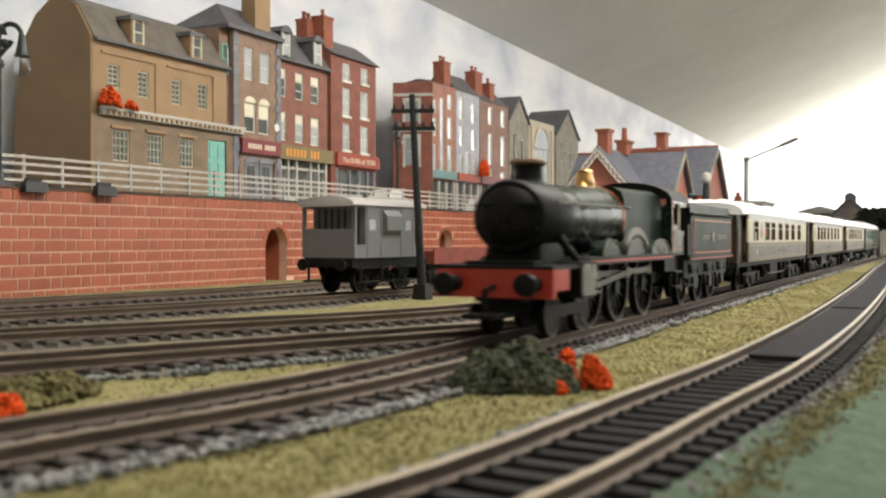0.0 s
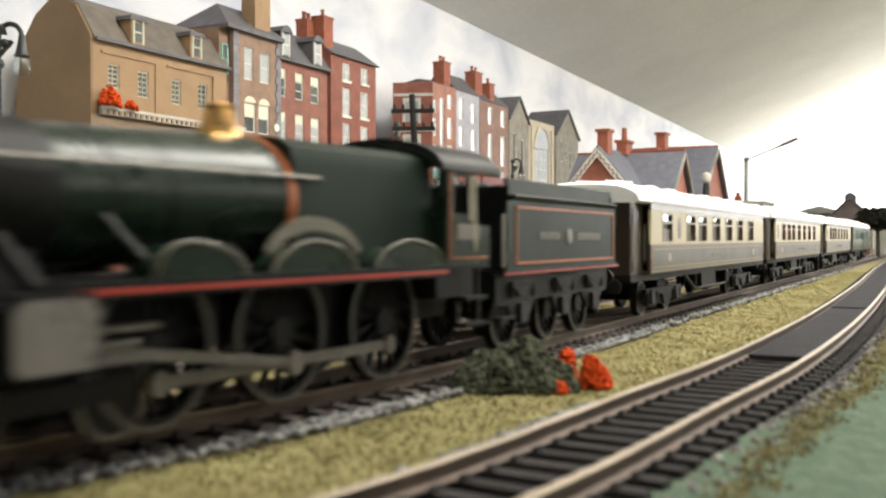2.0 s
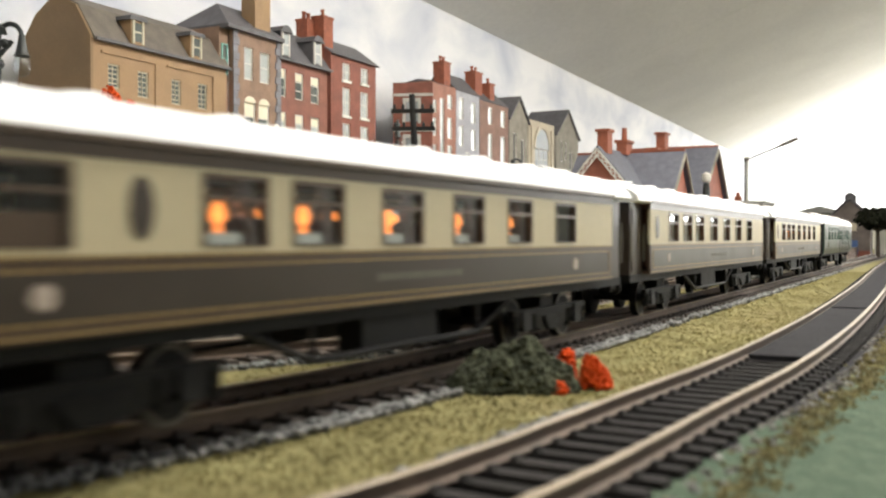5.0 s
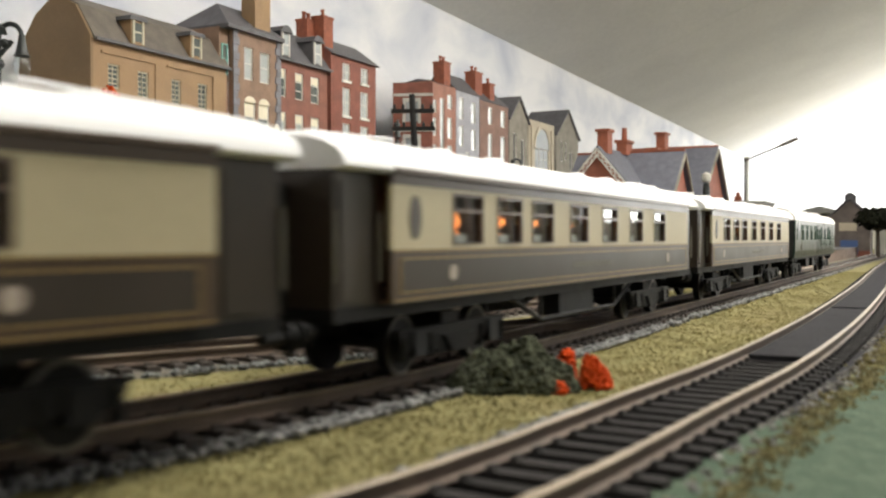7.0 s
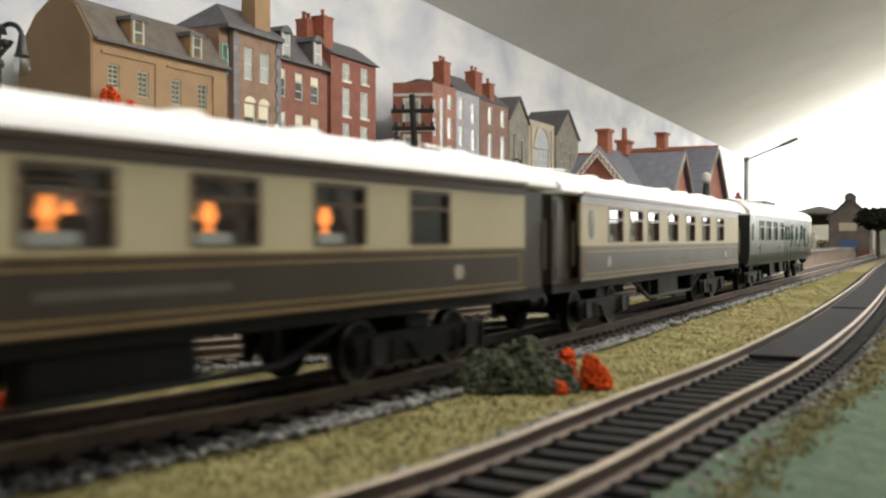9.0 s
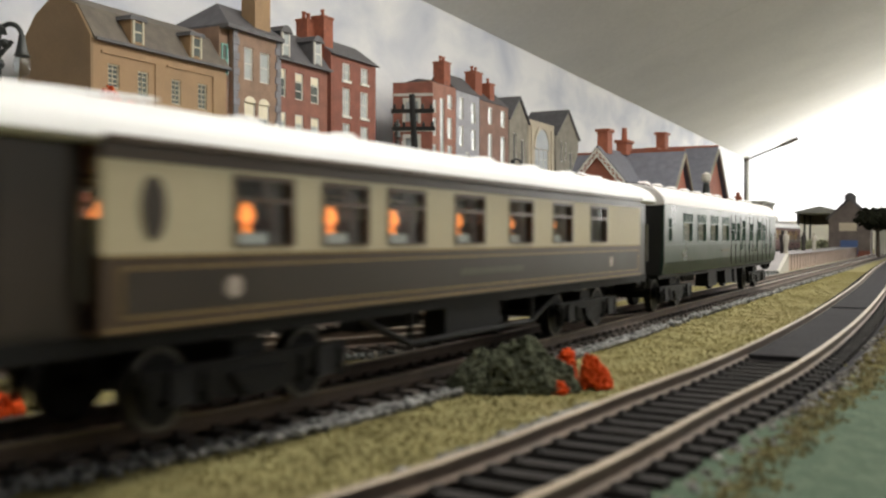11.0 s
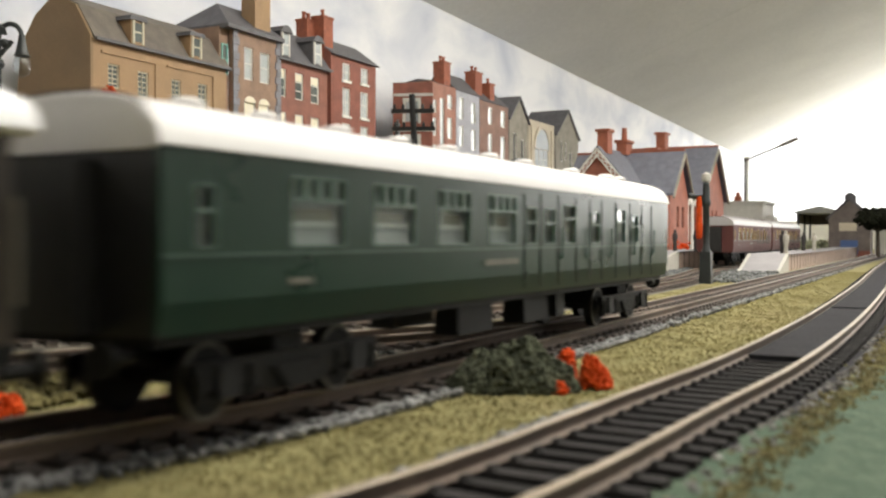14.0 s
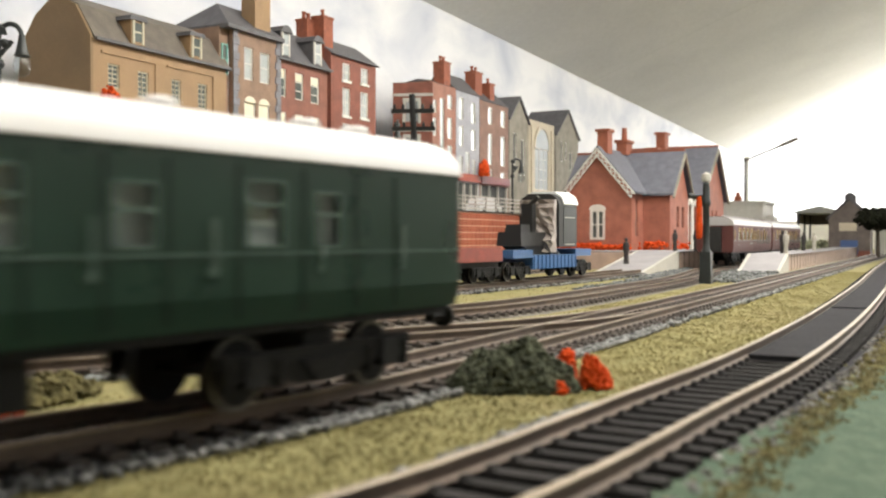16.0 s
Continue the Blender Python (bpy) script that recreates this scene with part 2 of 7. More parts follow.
ORANGE_FOAM = paint("orange_foam", (0.80, 0.10, 0.02), 0.85, vary=0.35, scale=400, bump=0.8, bump_scale=1800, spec=0.1)
BUSH_FOAM = paint("bush_foam", (0.115, 0.125, 0.085), 0.95, vary=0.5, scale=300, bump=0.6, bump_scale=1800, island=0.4, spec=0.1)
PALE_BUSH = paint("pale_bush_foam", (0.42, 0.44, 0.30), 0.95, vary=0.4, scale=200, bump=0.4, island=0.4, spec=0.1)
BROWN_GROWTH = paint("brown_undergrowth", (0.19, 0.165, 0.075), 0.95, vary=0.5, scale=120, bump=0.5, island=0.35, spec=0.1)
TREE_DARK = paint("dark_foliage", (0.020, 0.022, 0.014), 0.95, vary=0.4, scale=300, bump=0.4, island=0.4, spec=0.1)
PLATFORM_TOP = paint("platform_grey", (0.35, 0.335, 0.345), 0.75, vary=0.2, scale=60, bump=0.2)
PLATFORM_EDGE = paint("platform_pink_edge", (0.52, 0.38, 0.31), 0.75, vary=0.2, scale=90)
PLASTER = paint("loft_plaster", (0.86, 0.85, 0.82), 0.85, vary=0.1, scale=6, bump=0.05, bump_scale=120)
END_WALL = paint("white_loft_wall", (0.8, 0.79, 0.75), 0.85, vary=0.08, scale=6)
WOOD_DARK = paint("dark_batten", (0.07, 0.05, 0.035), 0.7, vary=0.3, scale=60)
ROAD = paint("street_card", (0.22, 0.21, 0.20), 0.85, vary=0.25, scale=60)
CRANE_BLUE = paint("wagon_blue", (0.05, 0.13, 0.30), 0.45, vary=0.2)
BAG = paint("crumpled_pale_film", (0.42, 0.36, 0.33), 0.45, vary=0.4, scale=150, bump=0.8, bump_scale=250)
BLUE_DOOR = paint("blue_door_paint", (0.06, 0.12, 0.30), 0.5, vary=0.15)
HUT_GREY = paint("grey_hut_brick", (0.20, 0.165, 0.15), 0.8, vary=0.4, scale=60, bump=0.3)
PALE_ROOF = paint("pale_shed_roof", (0.46, 0.46, 0.44), 0.7, vary=0.2, scale=30)
STONE_PALE = paint("pale_concrete_card", (0.55, 0.53, 0.48), 0.7, vary=0.15)
FIG_DARK = paint("dark_figure_paint", (0.035, 0.03, 0.03), 0.6, vary=0.3)
FIG_PALE = paint("pale_figure_paint", (0.62, 0.58, 0.5), 0.6, vary=0.3)
CAR_WHITE = paint("white_toy_car", (0.75, 0.75, 0.76), 0.25, vary=0.1, coat=0.4)


# ---- mesh building ----
class Shape:
    """Collects solid forms, in millimetres, for one mesh."""

    def __init__(self):
        self.v, self.f = [], []

    def add(self, verts, faces):
        k = len(self.v)
        self.v.extend(verts)
        self.f.extend([tuple(i + k for i in fc) for fc in faces])
        return self

    def box(self, x0, x1, y0, y1, z0, z1, m=None, taper=0.0):
        t = taper
        pts = [(x0, y0, z0), (x1, y0, z0), (x1, y1, z0), (x0, y1, z0),
               (x0 + t, y0 + t, z1), (x1 - t, y0 + t, z1), (x1 - t, y1 - t, z1), (x0 + t, y1 - t, z1)]
        if m is not None:
            pts = [tuple(m @ Vector(p)) for p in pts]
        return self.add(pts, [(3, 2, 1, 0), (4, 5, 6, 7), (0, 1, 5, 4), (1, 2, 6, 5), (2, 3, 7, 6), (3, 0, 4, 7)])

    def prism(self, outline, a, b, axis="x", m=None):
        """outline: 2D points, extruded from a to b along the axis (x: (y, z), y: (x, z), z: (x, y))."""
        def put(p, s):
            q = {"x": (s, p[0], p[1]), "y": (p[0], s, p[1]), "z": (p[0], p[1], s)}[axis]
            return tuple(m @ Vector(q)) if m is not None else q
        n = len(outline)
        pts = [put(p, a) for p in outline] + [put(p, b) for p in outline]
        return self.add(pts, [tuple(range(n))[::-1], tuple(range(n, 2 * n))] +
                        [(i, (i + 1) % n, n + (i + 1) % n, n + i) for i in range(n)])

    def rod(self, p, q, r, n=8, r2=None):
        p, q = Vector(p), Vector(q)
        r2 = r if r2 is None else r2
        turn = (q - p).to_track_quat("Z", "Y").to_matrix()
        ring = [turn @ Vector((math.cos(2 * math.pi * i / n), math.sin(2 * math.pi * i / n), 0)) for i in range(n)]
        pts = [tuple(p + c * r) for c in ring] + [tuple(q + c * r2) for c in ring]
        return self.add(pts, [tuple(range(n))[::-1], tuple(range(n, 2 * n))] +
                        [(i, (i + 1) % n, n + (i + 1) % n, n + i) for i in range(n)])

    def turned(self, profile, centre, axis="z", n=20):
        """A solid of revolution: profile of (radius, height) along the axis through centre."""
        pts, faces = [], []
        cx, cy, cz = centre
        for r, h in profile:
            for i in range(n):
                a = 2 * math.pi * i / n
                c, s = r * math.cos(a), r * math.sin(a)
                pts.append({"z": (cx + c, cy + s, cz + h), "x": (cx + h, cy + c, cz + s), "y": (cx + s, cy + h, cz + c)}[axis])
        for j in range(len(profile) - 1):
            for i in range(n):
                k = (i + 1) % n
                faces.append((j * n + i, j * n + k, (j + 1) * n + k, (j + 1) * n + i))
        faces.append(tuple(range(n))[::-1])
        faces.append(tuple(range((len(profile) - 1) * n, len(profile) * n)))
        return self.add(pts, faces)

    def loft(self, sections):
        """Closed outlines of equal length, skinned one after another."""
        n = len(sections[0])
        pts = [p for s in sections for p in s]
        faces = [tuple(range(n))[::-1], tuple(range((len(sections) - 1) * n, len(sections) * n))]
        for j in range(len(sections) - 1):
            faces += [(j * n + i, j * n + (i + 1) % n, (j + 1) * n + (i + 1) % n, (j + 1) * n + i) for i in range(n)]
        return self.add(pts, faces)

    def clump(self, c, r, rng, rough=0.35, squash=1.0):
        """A lumpy little blob: an uneven icosahedron."""
        g = (1 + 5 ** 0.5) / 2
        base = [(-1, g, 0), (1, g, 0), (-1, -g, 0), (1, -g, 0), (0, -1, g), (0, 1, g), (0, -1, -g), (0, 1, -g), (g, 0, -1), (g, 0, 1),
                (-g, 0, -1), (-g, 0, 1)]
        turn = Euler((rng.uniform(0, 6), rng.uniform(0, 6), rng.uniform(0, 6))).to_matrix()
        pts = []
        for b in base:
            q = turn @ Vector(b).normalized() * r * (1 + rng.uniform(-rough, rough))
            pts.append((c[0] + q.x, c[1] + q.y, c[2] + q.z * squash))
        return self.add(pts, [(0, 11, 5), (0, 5, 1), (0, 1, 7), (0, 7, 10), (0, 10, 11), (1, 5, 9), (5, 11, 4), (11, 10, 2), (10, 7, 6),
                              (7, 1, 8), (3, 9, 4), (3, 4, 2), (3, 2, 6), (3, 6, 8), (3, 8, 9), (4, 9, 5), (2, 4, 11), (6, 2, 10),
                              (8, 6, 7), (9, 8, 1)])

    def mesh(self, name, mat, smooth=False):
        me = bpy.data.meshes.new(name)
        me.from_pydata([(x * MM, y * MM, z * MM) for x, y, z in self.v], [], self.f)
        bm = bmesh.new()
        bm.from_mesh(me)
        bmesh.ops.recalc_face_normals(bm, faces=bm.faces)
        bm.to_mesh(me)
        bm.free()
        me.materials.append(mat)
        if smooth:
            me.shade_smooth()
            me.set_sharp_from_angle(angle=radians(38))
        return me


def part(name, shape, mat, parent, label="", smooth=False):
    ob = new(name, shape.mesh(name, mat, smooth) if isinstance(shape, Shape) else shape)
    ob.parent = parent
    return tagged(ob, label)


def solid(name, shape, mat, label, category, group="", kind="", smooth=False):
    return tagged(new(name, shape.mesh(name, mat, smooth)), label, category, group, kind)


def empty(name, label, category, group="", x=0, y=0, z=0, rz=0, kind=""):
    ob = new(name)
    ob.empty_display_size = 0.01
    ob.matrix_world = pose(x * MM, y * MM, z * MM, 0, 0, rz)
    return tagged(ob, label, category, group, kind)


def writing(text, mat, parent, x, y, z, size, label="", rz=0):
    """Raised letters that stand upright and face the tracks."""
    cu = bpy.data.curves.new("lettering", "FONT")
    cu.body, cu.size, cu.align_x, cu.extrude = text, size * MM, "CENTER", 0.15 * MM
    tmp = bpy.data.objects.new("lettering", cu)
    me = bpy.data.meshes.new_from_object(tmp)
    bpy.data.objects.remove(tmp)
    me.materials.clear()
    me.materials.append(mat)
    ob = new("lettering", me)
    ob.parent = parent
    ob.matrix_local = pose(x * MM, y * MM, z * MM, 90, 0, rz)
    return tagged(ob, label)


def lettering_bars(parent, mat, x0, x1, y, z0, z1, count):
    """Unreadable lettering as plain upright bars."""
    step = (x1 - x0) / count
    for i in range(count):
        if i % 7 != 6:
            part("lettering_bar", Shape().box(x0 + i * step, x0 + i * step + step * 0.62, y, y + 0.2, z0, z1), mat, parent)


# ---- the lines of track: plans in the board's plane ----
class Line:
    """A smooth centre line through a few plan points, measured along its length."""

    def __init__(self, knots, step=4.0):
        pts = []
        k = [(2 * knots[0][0] - knots[1][0], 2 * knots[0][1] - knots[1][1]), *knots,
             (2 * knots[-1][0] - knots[-2][0], 2 * knots[-1][1] - knots[-2][1])]
        for i in range(1, len(k) - 2):
            p0, p1, p2, p3 = (np.array(q, float) for q in k[i - 1:i + 3])
            d = np.linalg.norm(p2 - p1)
            m1 = (p2 - p0) / np.linalg.norm(p2 - p0) * d
            m2 = (p3 - p1) / np.linalg.norm(p3 - p1) * d
            n = max(2, int(d / step))
            for j in range(n):
                t = j / n
                pts.append((2 * t ** 3 - 3 * t * t + 1) * p1 + (t ** 3 - 2 * t * t + t) * m1 + (3 * t * t - 2 * t ** 3) * p2 + (t ** 3 - t * t) * m2)
        pts.append(np.array(knots[-1], float))
        self.p = np.array(pts)
        self.s = np.concatenate([[0], np.cumsum(np.linalg.norm(np.diff(self.p, axis=0), axis=1))])
        self.length = self.s[-1]

    def at(self, s):
        x, y = np.interp(s, self.s, self.p[:, 0]), np.interp(s, self.s, self.p[:, 1])
        if s < 0:
            d = self.p[1] - self.p[0]
            d = d / np.linalg.norm(d)
            x, y = self.p[0] + d * s
        return np.array((x, y))

    def heading(self, s):
        d = self.at(s + 3) - self.at(s - 3)
        return math.atan2(d[1], d[0])

    def s_of_x(self, x):
        return float(np.interp(x, self.p[:, 0], self.s))

    def offset(self, s, d):
        a, p = self.heading(s), self.at(s)
        return p[0] - math.sin(a) * d, p[1] + math.cos(a) * d


# main line: straight along y = 105, then easing away towards the turnouts
RUN_OUT = [(-900, 247.6), (-400, 175.6), (-200, 146.8), (-100, 132.4)]
STRAIGHT = [(200, 105), (250, 105), (300, 105), (420, 105), (700, 105), (1200, 105), (1700, 105), (2300, 105), (2900, 105)]
MAIN = Line(RUN_OUT + [(0, 119.5), (30, 120.2), (60, 120.2), (80, 119.0), (100, 116.0), (125, 110.8), (150, 107.3), (175, 105.4)] + STRAIGHT)
# the chord that the long vehicles follow over it
RUN = Line(RUN_OUT + [(x, 105 + 0.0004 * (180 - x) ** 2) for x in (0, 25, 50, 75, 100, 125, 150, 175)] + STRAIGHT)
BRANCH = Line([(60, 232), (120, 201), (168, 179), (194, 167), (230, 150), (262, 134.5), (290, 121.5), (325, 111.5), (372, 106.2), (420, 105)])
LOOP = Line([(-40, 380), (70, 318), (130, 281), (190, 247), (250, 213), (300, 187), (350, 171), (420, 164), (520, 163.5), (640, 165), (760, 176),
             (860, 190), (960, 199), (1100, 203), (1500, 203), (1900, 195)])
SIDING = Line([(-20, 400), (60, 370), (120, 347), (235, 309), (310, 283), (360, 271), (400, 265.5), (460, 262), (540, 256), (620, 249), (700, 246), (830, 246)])
BACK = Line([(60, 440), (150, 411), (277, 372), (390, 348), (470, 344), (700, 343), (1000, 343)])
FRONT = Line([(40, 58), (70, 52), (97, 47.2), (120, 44.6), (160, 42), (220, 37.5), (300, 35.4), (400, 35.4), (520, 37.2), (650, 40.2), (800, 45),
              (1000, 51), (1300, 58), (1700, 66)])
RAIL_TOP = 4.5


def rail_shape(line, side, s0, s1, step, body):
    """One rail: foot, web and head swept along the line; body False gives the worn top alone."""
    shape, rows = Shape(), []
    s = s0
    ss = list(np.arange(s0, s1, step)) + [s1]
    if body:
        prof = [(-1.1, 1.6), (1.1, 1.6), (1.1, 1.95), (0.32, 2.3), (0.32, 3.5), (0.58, 3.7), (0.58, 4.4), (-0.58, 4.4), (-0.58, 3.7),
                (-0.32, 3.5), (-0.32, 2.3), (-1.1, 1.95)]
    else:
        prof = [(-0.6, 4.05), (0.6, 4.05), (0.6, 4.38), (0.42, RAIL_TOP), (-0.42, RAIL_TOP), (-0.6, 4.38)]
    for s in ss:
        rows.append([(*line.offset(s, side * 8.55 + d), z) for d, z in prof])
    return shape.loft(rows)


def track(name, line, s0, s1, sleeper_mat, label, pitch=6.6, near=(0, 0), bed=None, bed_half=17, long_from=None):
    """A track: two rails with worn tops, sleepers with chairs; the sleepers of the near stretch are separate."""
    top = empty(name, label, "railway track", kind="structure")
    for side in (-1, 1):
        rail = part("rail", rail_shape(line, side, s0, s1, 9, True), RAIL_RUST, top, "brown-sided rail")
        part("rail_head", rail_shape(line, side, s0, s1, 9, False), RAIL_STEEL if line is FRONT else RAIL_DULL, rail, "worn rail top")
    one = Shape().box(-1.65, 1.65, -14.2, 14.2, 0.1, 1.6, taper=0.15)
    for side in (-1, 1):
        for d in (-1.6, 1.6):
            one.box(-1.0, 1.0, side * 8.55 + d - 0.6, side * 8.55 + d + 0.6, 1.6, 2.2, taper=0.15)
    one_mesh = one.mesh("sleeper", sleeper_mat)
    rest, k = Shape(), 0
    rng = random.Random(5)
    for s in np.arange(s0 + 2, s1, pitch):
        p, a = line.at(s), line.heading(s)
        if near[0] <= p[0] <= near[1]:
            ob = part("sleeper", one_mesh, None, top)
            ob.matrix_local = pose(p[0] * MM, p[1] * MM, 0, 0, 0, math.degrees(a) + rng.uniform(-0.6, 0.6))
        else:
            m = Matrix.Translation((p[0], p[1], 0)) @ Matrix.Rotation(a, 4, "Z")
            rest.box(-1.65, 1.65, -14.2, 14.2, 0.1, 1.6, m=m)
            k += 1
    if k:
        tagged(part("far_sleepers", rest, sleeper_mat, top), kind="stuff")
    if bed:
        shape = Shape()
        rows = []
        for s in list(np.arange(s0, s1, 12)) + [s1]:
            rows.append([(*line.offset(s, d), z) for d, z in ((-bed_half, -1), (bed_half, -1), (bed_half - 2.5, 0.42), (-bed_half + 2.5, 0.42))])
        part("track_bed", shape.loft(rows), bed, top, "dark dirty track underlay")
    return top


def stones(name, line, s0, s1, d0, d1, count, r0, r1, label, seed, mat=STONE, zmax=0.0):
    rng, shape = random.Random(seed), Shape()
    for _ in range(count):
        s, d = rng.uniform(s0, s1), rng.uniform(d0, d1)
        r = rng.uniform(r0, r1)
        x, y = line.offset(s, d)
        shape.clump((x, y, r * 0.45 + rng.uniform(0, zmax)), r, rng, 0.3, 0.75)
    return solid(name, shape, mat, label, "ballast", kind="stuff")


# ---- ground ----
def ground():
    xs = np.concatenate([np.arange(-700, 60, 40), np.arange(60, 520, 7), np.arange(520, 1200, 25), np.arange(1200, 3320, 80), [3320]])
    ys = np.concatenate([np.arange(-1500, 20, 80), np.arange(20, 340, 7), np.arange(340, 620, 20)])
    v, f = [], []
    for x in xs:
        for y in ys:
            h = 0.7 * noise.noise((x * 0.03, y * 0.03, 3)) + 0.35 * noise.noise((x * 0.13, y * 0.13, 7)) - 0.55
            v.append((x, y, h))
    n = len(ys)
    for i in range(len(xs) - 1):
        for j in range(n - 1):
            f.append((i * n + j, (i + 1) * n + j, (i + 1) * n + j + 1, i * n + j + 1))
    sh = Shape().add(v, f)
    return solid("ground", sh, GRASS, "yellow-green scatter grass over the layout baseboard", "ground", kind="structure", smooth=True)


ground()
felt = Shape()
edge_line = Line([(60, 46), (114, 34.0), (155, 28.5), (223, 20.5), (333, 12.5), (450, 10), (650, 12), (900, 20)])
left_edge, right_edge = [], []
rng = random.Random(11)
for s in np.arange(0, edge_line.length, 6):
    x, y = edge_line.at(s)
    left_edge.append((x, y - 1.0 + rng.uniform(-1.2, 1.2), 0.55))
    right_edge.append((x, -420, 0.55))
felt_v = left_edge + right_edge
k = len(left_edge)
felt.add([(x, y, z) for x, y, z in felt_v] + [(x, y, -1.5) for x, y, z in felt_v],
         [(i, i + 1, k + i + 1, k + i) for i in range(k - 1)] + [(i, 2 * k + i, 2 * k + i + 1, i + 1) for i in range(k - 1)] +
         [(2 * k + i, 3 * k + i, 3 * k + i + 1, 2 * k + i + 1) for i in range(k - 1)])
solid("grass_mat", felt, FELT, "pale green flocked grass mat with a torn edge", "ground cover", kind="structure")


def tufts(name, region, count, seed, h0=0.3, h1=0.65):
    """Loose fibres and crumbs of scatter: thin leaning blades."""
    rng, shape = random.Random(seed), Shape()
    for _ in range(count):
        x, y = region(rng)
        base = 0.7 * noise.noise((x * 0.03, y * 0.03, 3)) + 0.35 * noise.noise((x * 0.13, y * 0.13, 7)) - 0.6
        h, a, w = rng.uniform(h0, h1), rng.uniform(0, 6.28), rng.uniform(0.2, 0.45)
        lx, ly = rng.uniform(-0.9, 0.9), rng.uniform(-0.9, 0.9)
        c, s = math.cos(a) * w, math.sin(a) * w
        shape.add([(x - c, y - s, base), (x + c, y + s, base), (x - s, y + c, base), (x + lx, y + ly, base + h)], [(0, 1, 3), (1, 2, 3), (2, 0, 3)])
    return solid(name, shape, TUFT, "short yellow-green static grass fibres", "grass", kind="stuff")


def between(line_a, da, line_b, db, x0, x1, power=1.6):
    def region(rng):
        x = x0 + (x1 - x0) * rng.random() ** power
        sa, sb = line_a.s_of_x(x), line_b.s_of_x(x)
        ya, yb = line_a.offset(sa, da)[1], line_b.offset(sb, db)[1]
        return x, rng.uniform(ya, yb)
    return region


tufts("grass_fibres_front", between(FRONT, 16, MAIN, -16, 75, 1000), 42000, 21)
tufts("grass_fibres_branch", between(MAIN, 16, BRANCH, -17, 90, 250), 3500, 22)
tufts("grass_fibres_yard", between(BRANCH, 17, LOOP, -17, 100, 410), 4500, 23)
tufts("grass_fibres_loop", between(MAIN, 17, LOOP, -16, 420, 900), 5000, 24)
tufts("grass_fibres_siding", between(LOOP, 16, SIDING, -16, 180, 800), 6000, 25)
tufts("grass_fibres_wall", between(SIDING, 16, BACK, -16, 220, 700), 5000, 26)
scrub, rng = Shape(), random.Random(28)
for _ in range(7500):
    s = rng.uniform(FRONT.s_of_x(95), FRONT.s_of_x(900))
    x, y = FRONT.offset(s, -21.0 + rng.gauss(0, 2.0) + 2.0 * noise.noise((s * 0.03, 0, 5)))
    r = rng.uniform(0.2, 0.55)
    scrub.clump((x, y, 0.35 + r * 0.6), r, rng, 0.5, 0.8)
solid("scrub_edge", scrub, BROWN_GROWTH, "low brown-green scrub along the edge of the mat", "scrub", kind="stuff")
tufts("grass_fibres_edge", between(FRONT, -30, FRONT, -15, 110, 900), 7000, 27)

track("main_track", MAIN, MAIN.s_of_x(-150), MAIN.s_of_x(2200), SLEEPER_DUSTY, "main running line with grey stone ballast", near=(70, 520), bed=BED_BROWN)
track("branch_track", BRANCH, 0, BRANCH.length, SLEEPER_DUSTY, "diverging turnout track with dusty brown sleepers", near=(100, 300), bed=BED_BROWN)
track("loop_track", LOOP, 0, LOOP.length, SLEEPER_DUSTY, "platform loop track with dusty sleepers", near=(150, 700), bed=BED_BROWN, bed_half=16)
track("siding_track", SIDING, 0, SIDING.length, SLEEPER_DUSTY, "siding track where the brake van stands", near=(200, 500), bed=BED_BROWN, bed_half=16)
track("back_track", BACK, 0, BACK.length, SLEEPER_DUSTY, "disused track under the brick retaining wall", near=(250, 420), bed=BED_BROWN, bed_half=16)
track("front_track", FRONT, 0, FRONT.length, SLEEPER, "dark curved foreground track with bright rails", near=(60, 700), bed=BED_DARK, bed_half=18)


def infill(s0, s1, line, half, z, name):
    rows = []
    for s in list(np.arange(s0, s1, 10)) + [s1]:
        rows.append([(*line.offset(s, d), zz) for d, zz in ((-half, 1.65), (half, 1.65), (half, z), (-half, z))])
    return solid(name, Shape().loft(rows), BED_DARK, "black boarded infill lying between two rails", "track infill", "boarded infills")


infill(FRONT.s_of_x(246), FRONT.s_of_x(425), FRONT, 6.9, 3.0, "track_infill")
infill(FRONT.s_of_x(430), FRONT.s_of_x(1200), FRONT, 6.9, 3.1, "track_infill")

stones("ballast_main_near", MAIN, MAIN.s_of_x(128), MAIN.s_of_x(330), -18.5, -13.0, 1500, 0.4, 1.05, "mixed light and dark grey ballast stones", 31)
stones("ballast_main_corner", MAIN, MAIN.s_of_x(62), MAIN.s_of_x(150), -19.0, -12.5, 300, 0.5, 1.15, "dark and pale ballast stones along the sleeper ends", 30)
stones("ballast_main_bed", MAIN, MAIN.s_of_x(62), MAIN.s_of_x(420), -7.5, 7.5, 900, 0.35, 0.75, "fine grey ballast between the rails", 29)
stones("ballast_main_far", MAIN, MAIN.s_of_x(330), MAIN.s_of_x(1100), -18, -13.2, 900, 0.7, 1.4, "grey ballast stones beside the main line", 32)
stones("ballast_turnout", MAIN, MAIN.s_of_x(195), MAIN.s_of_x(262), 13.5, 21, 420, 0.6, 1.4, "pale ballast heaped in the turnout gap", 33)
stones("ballast_front", FRONT, FRONT.s_of_x(100), FRONT.s_of_x(172), 14.0, 18.5, 300, 0.5, 1.2, "grey ballast along the foreground track", 34)
stones("ballast_front_near", FRONT, FRONT.s_of_x(95), FRONT.s_of_x(360), -20, -14.5, 300, 0.4, 1.0, "dark ballast spilling beside the foreground track", 35, STONE_DARK)
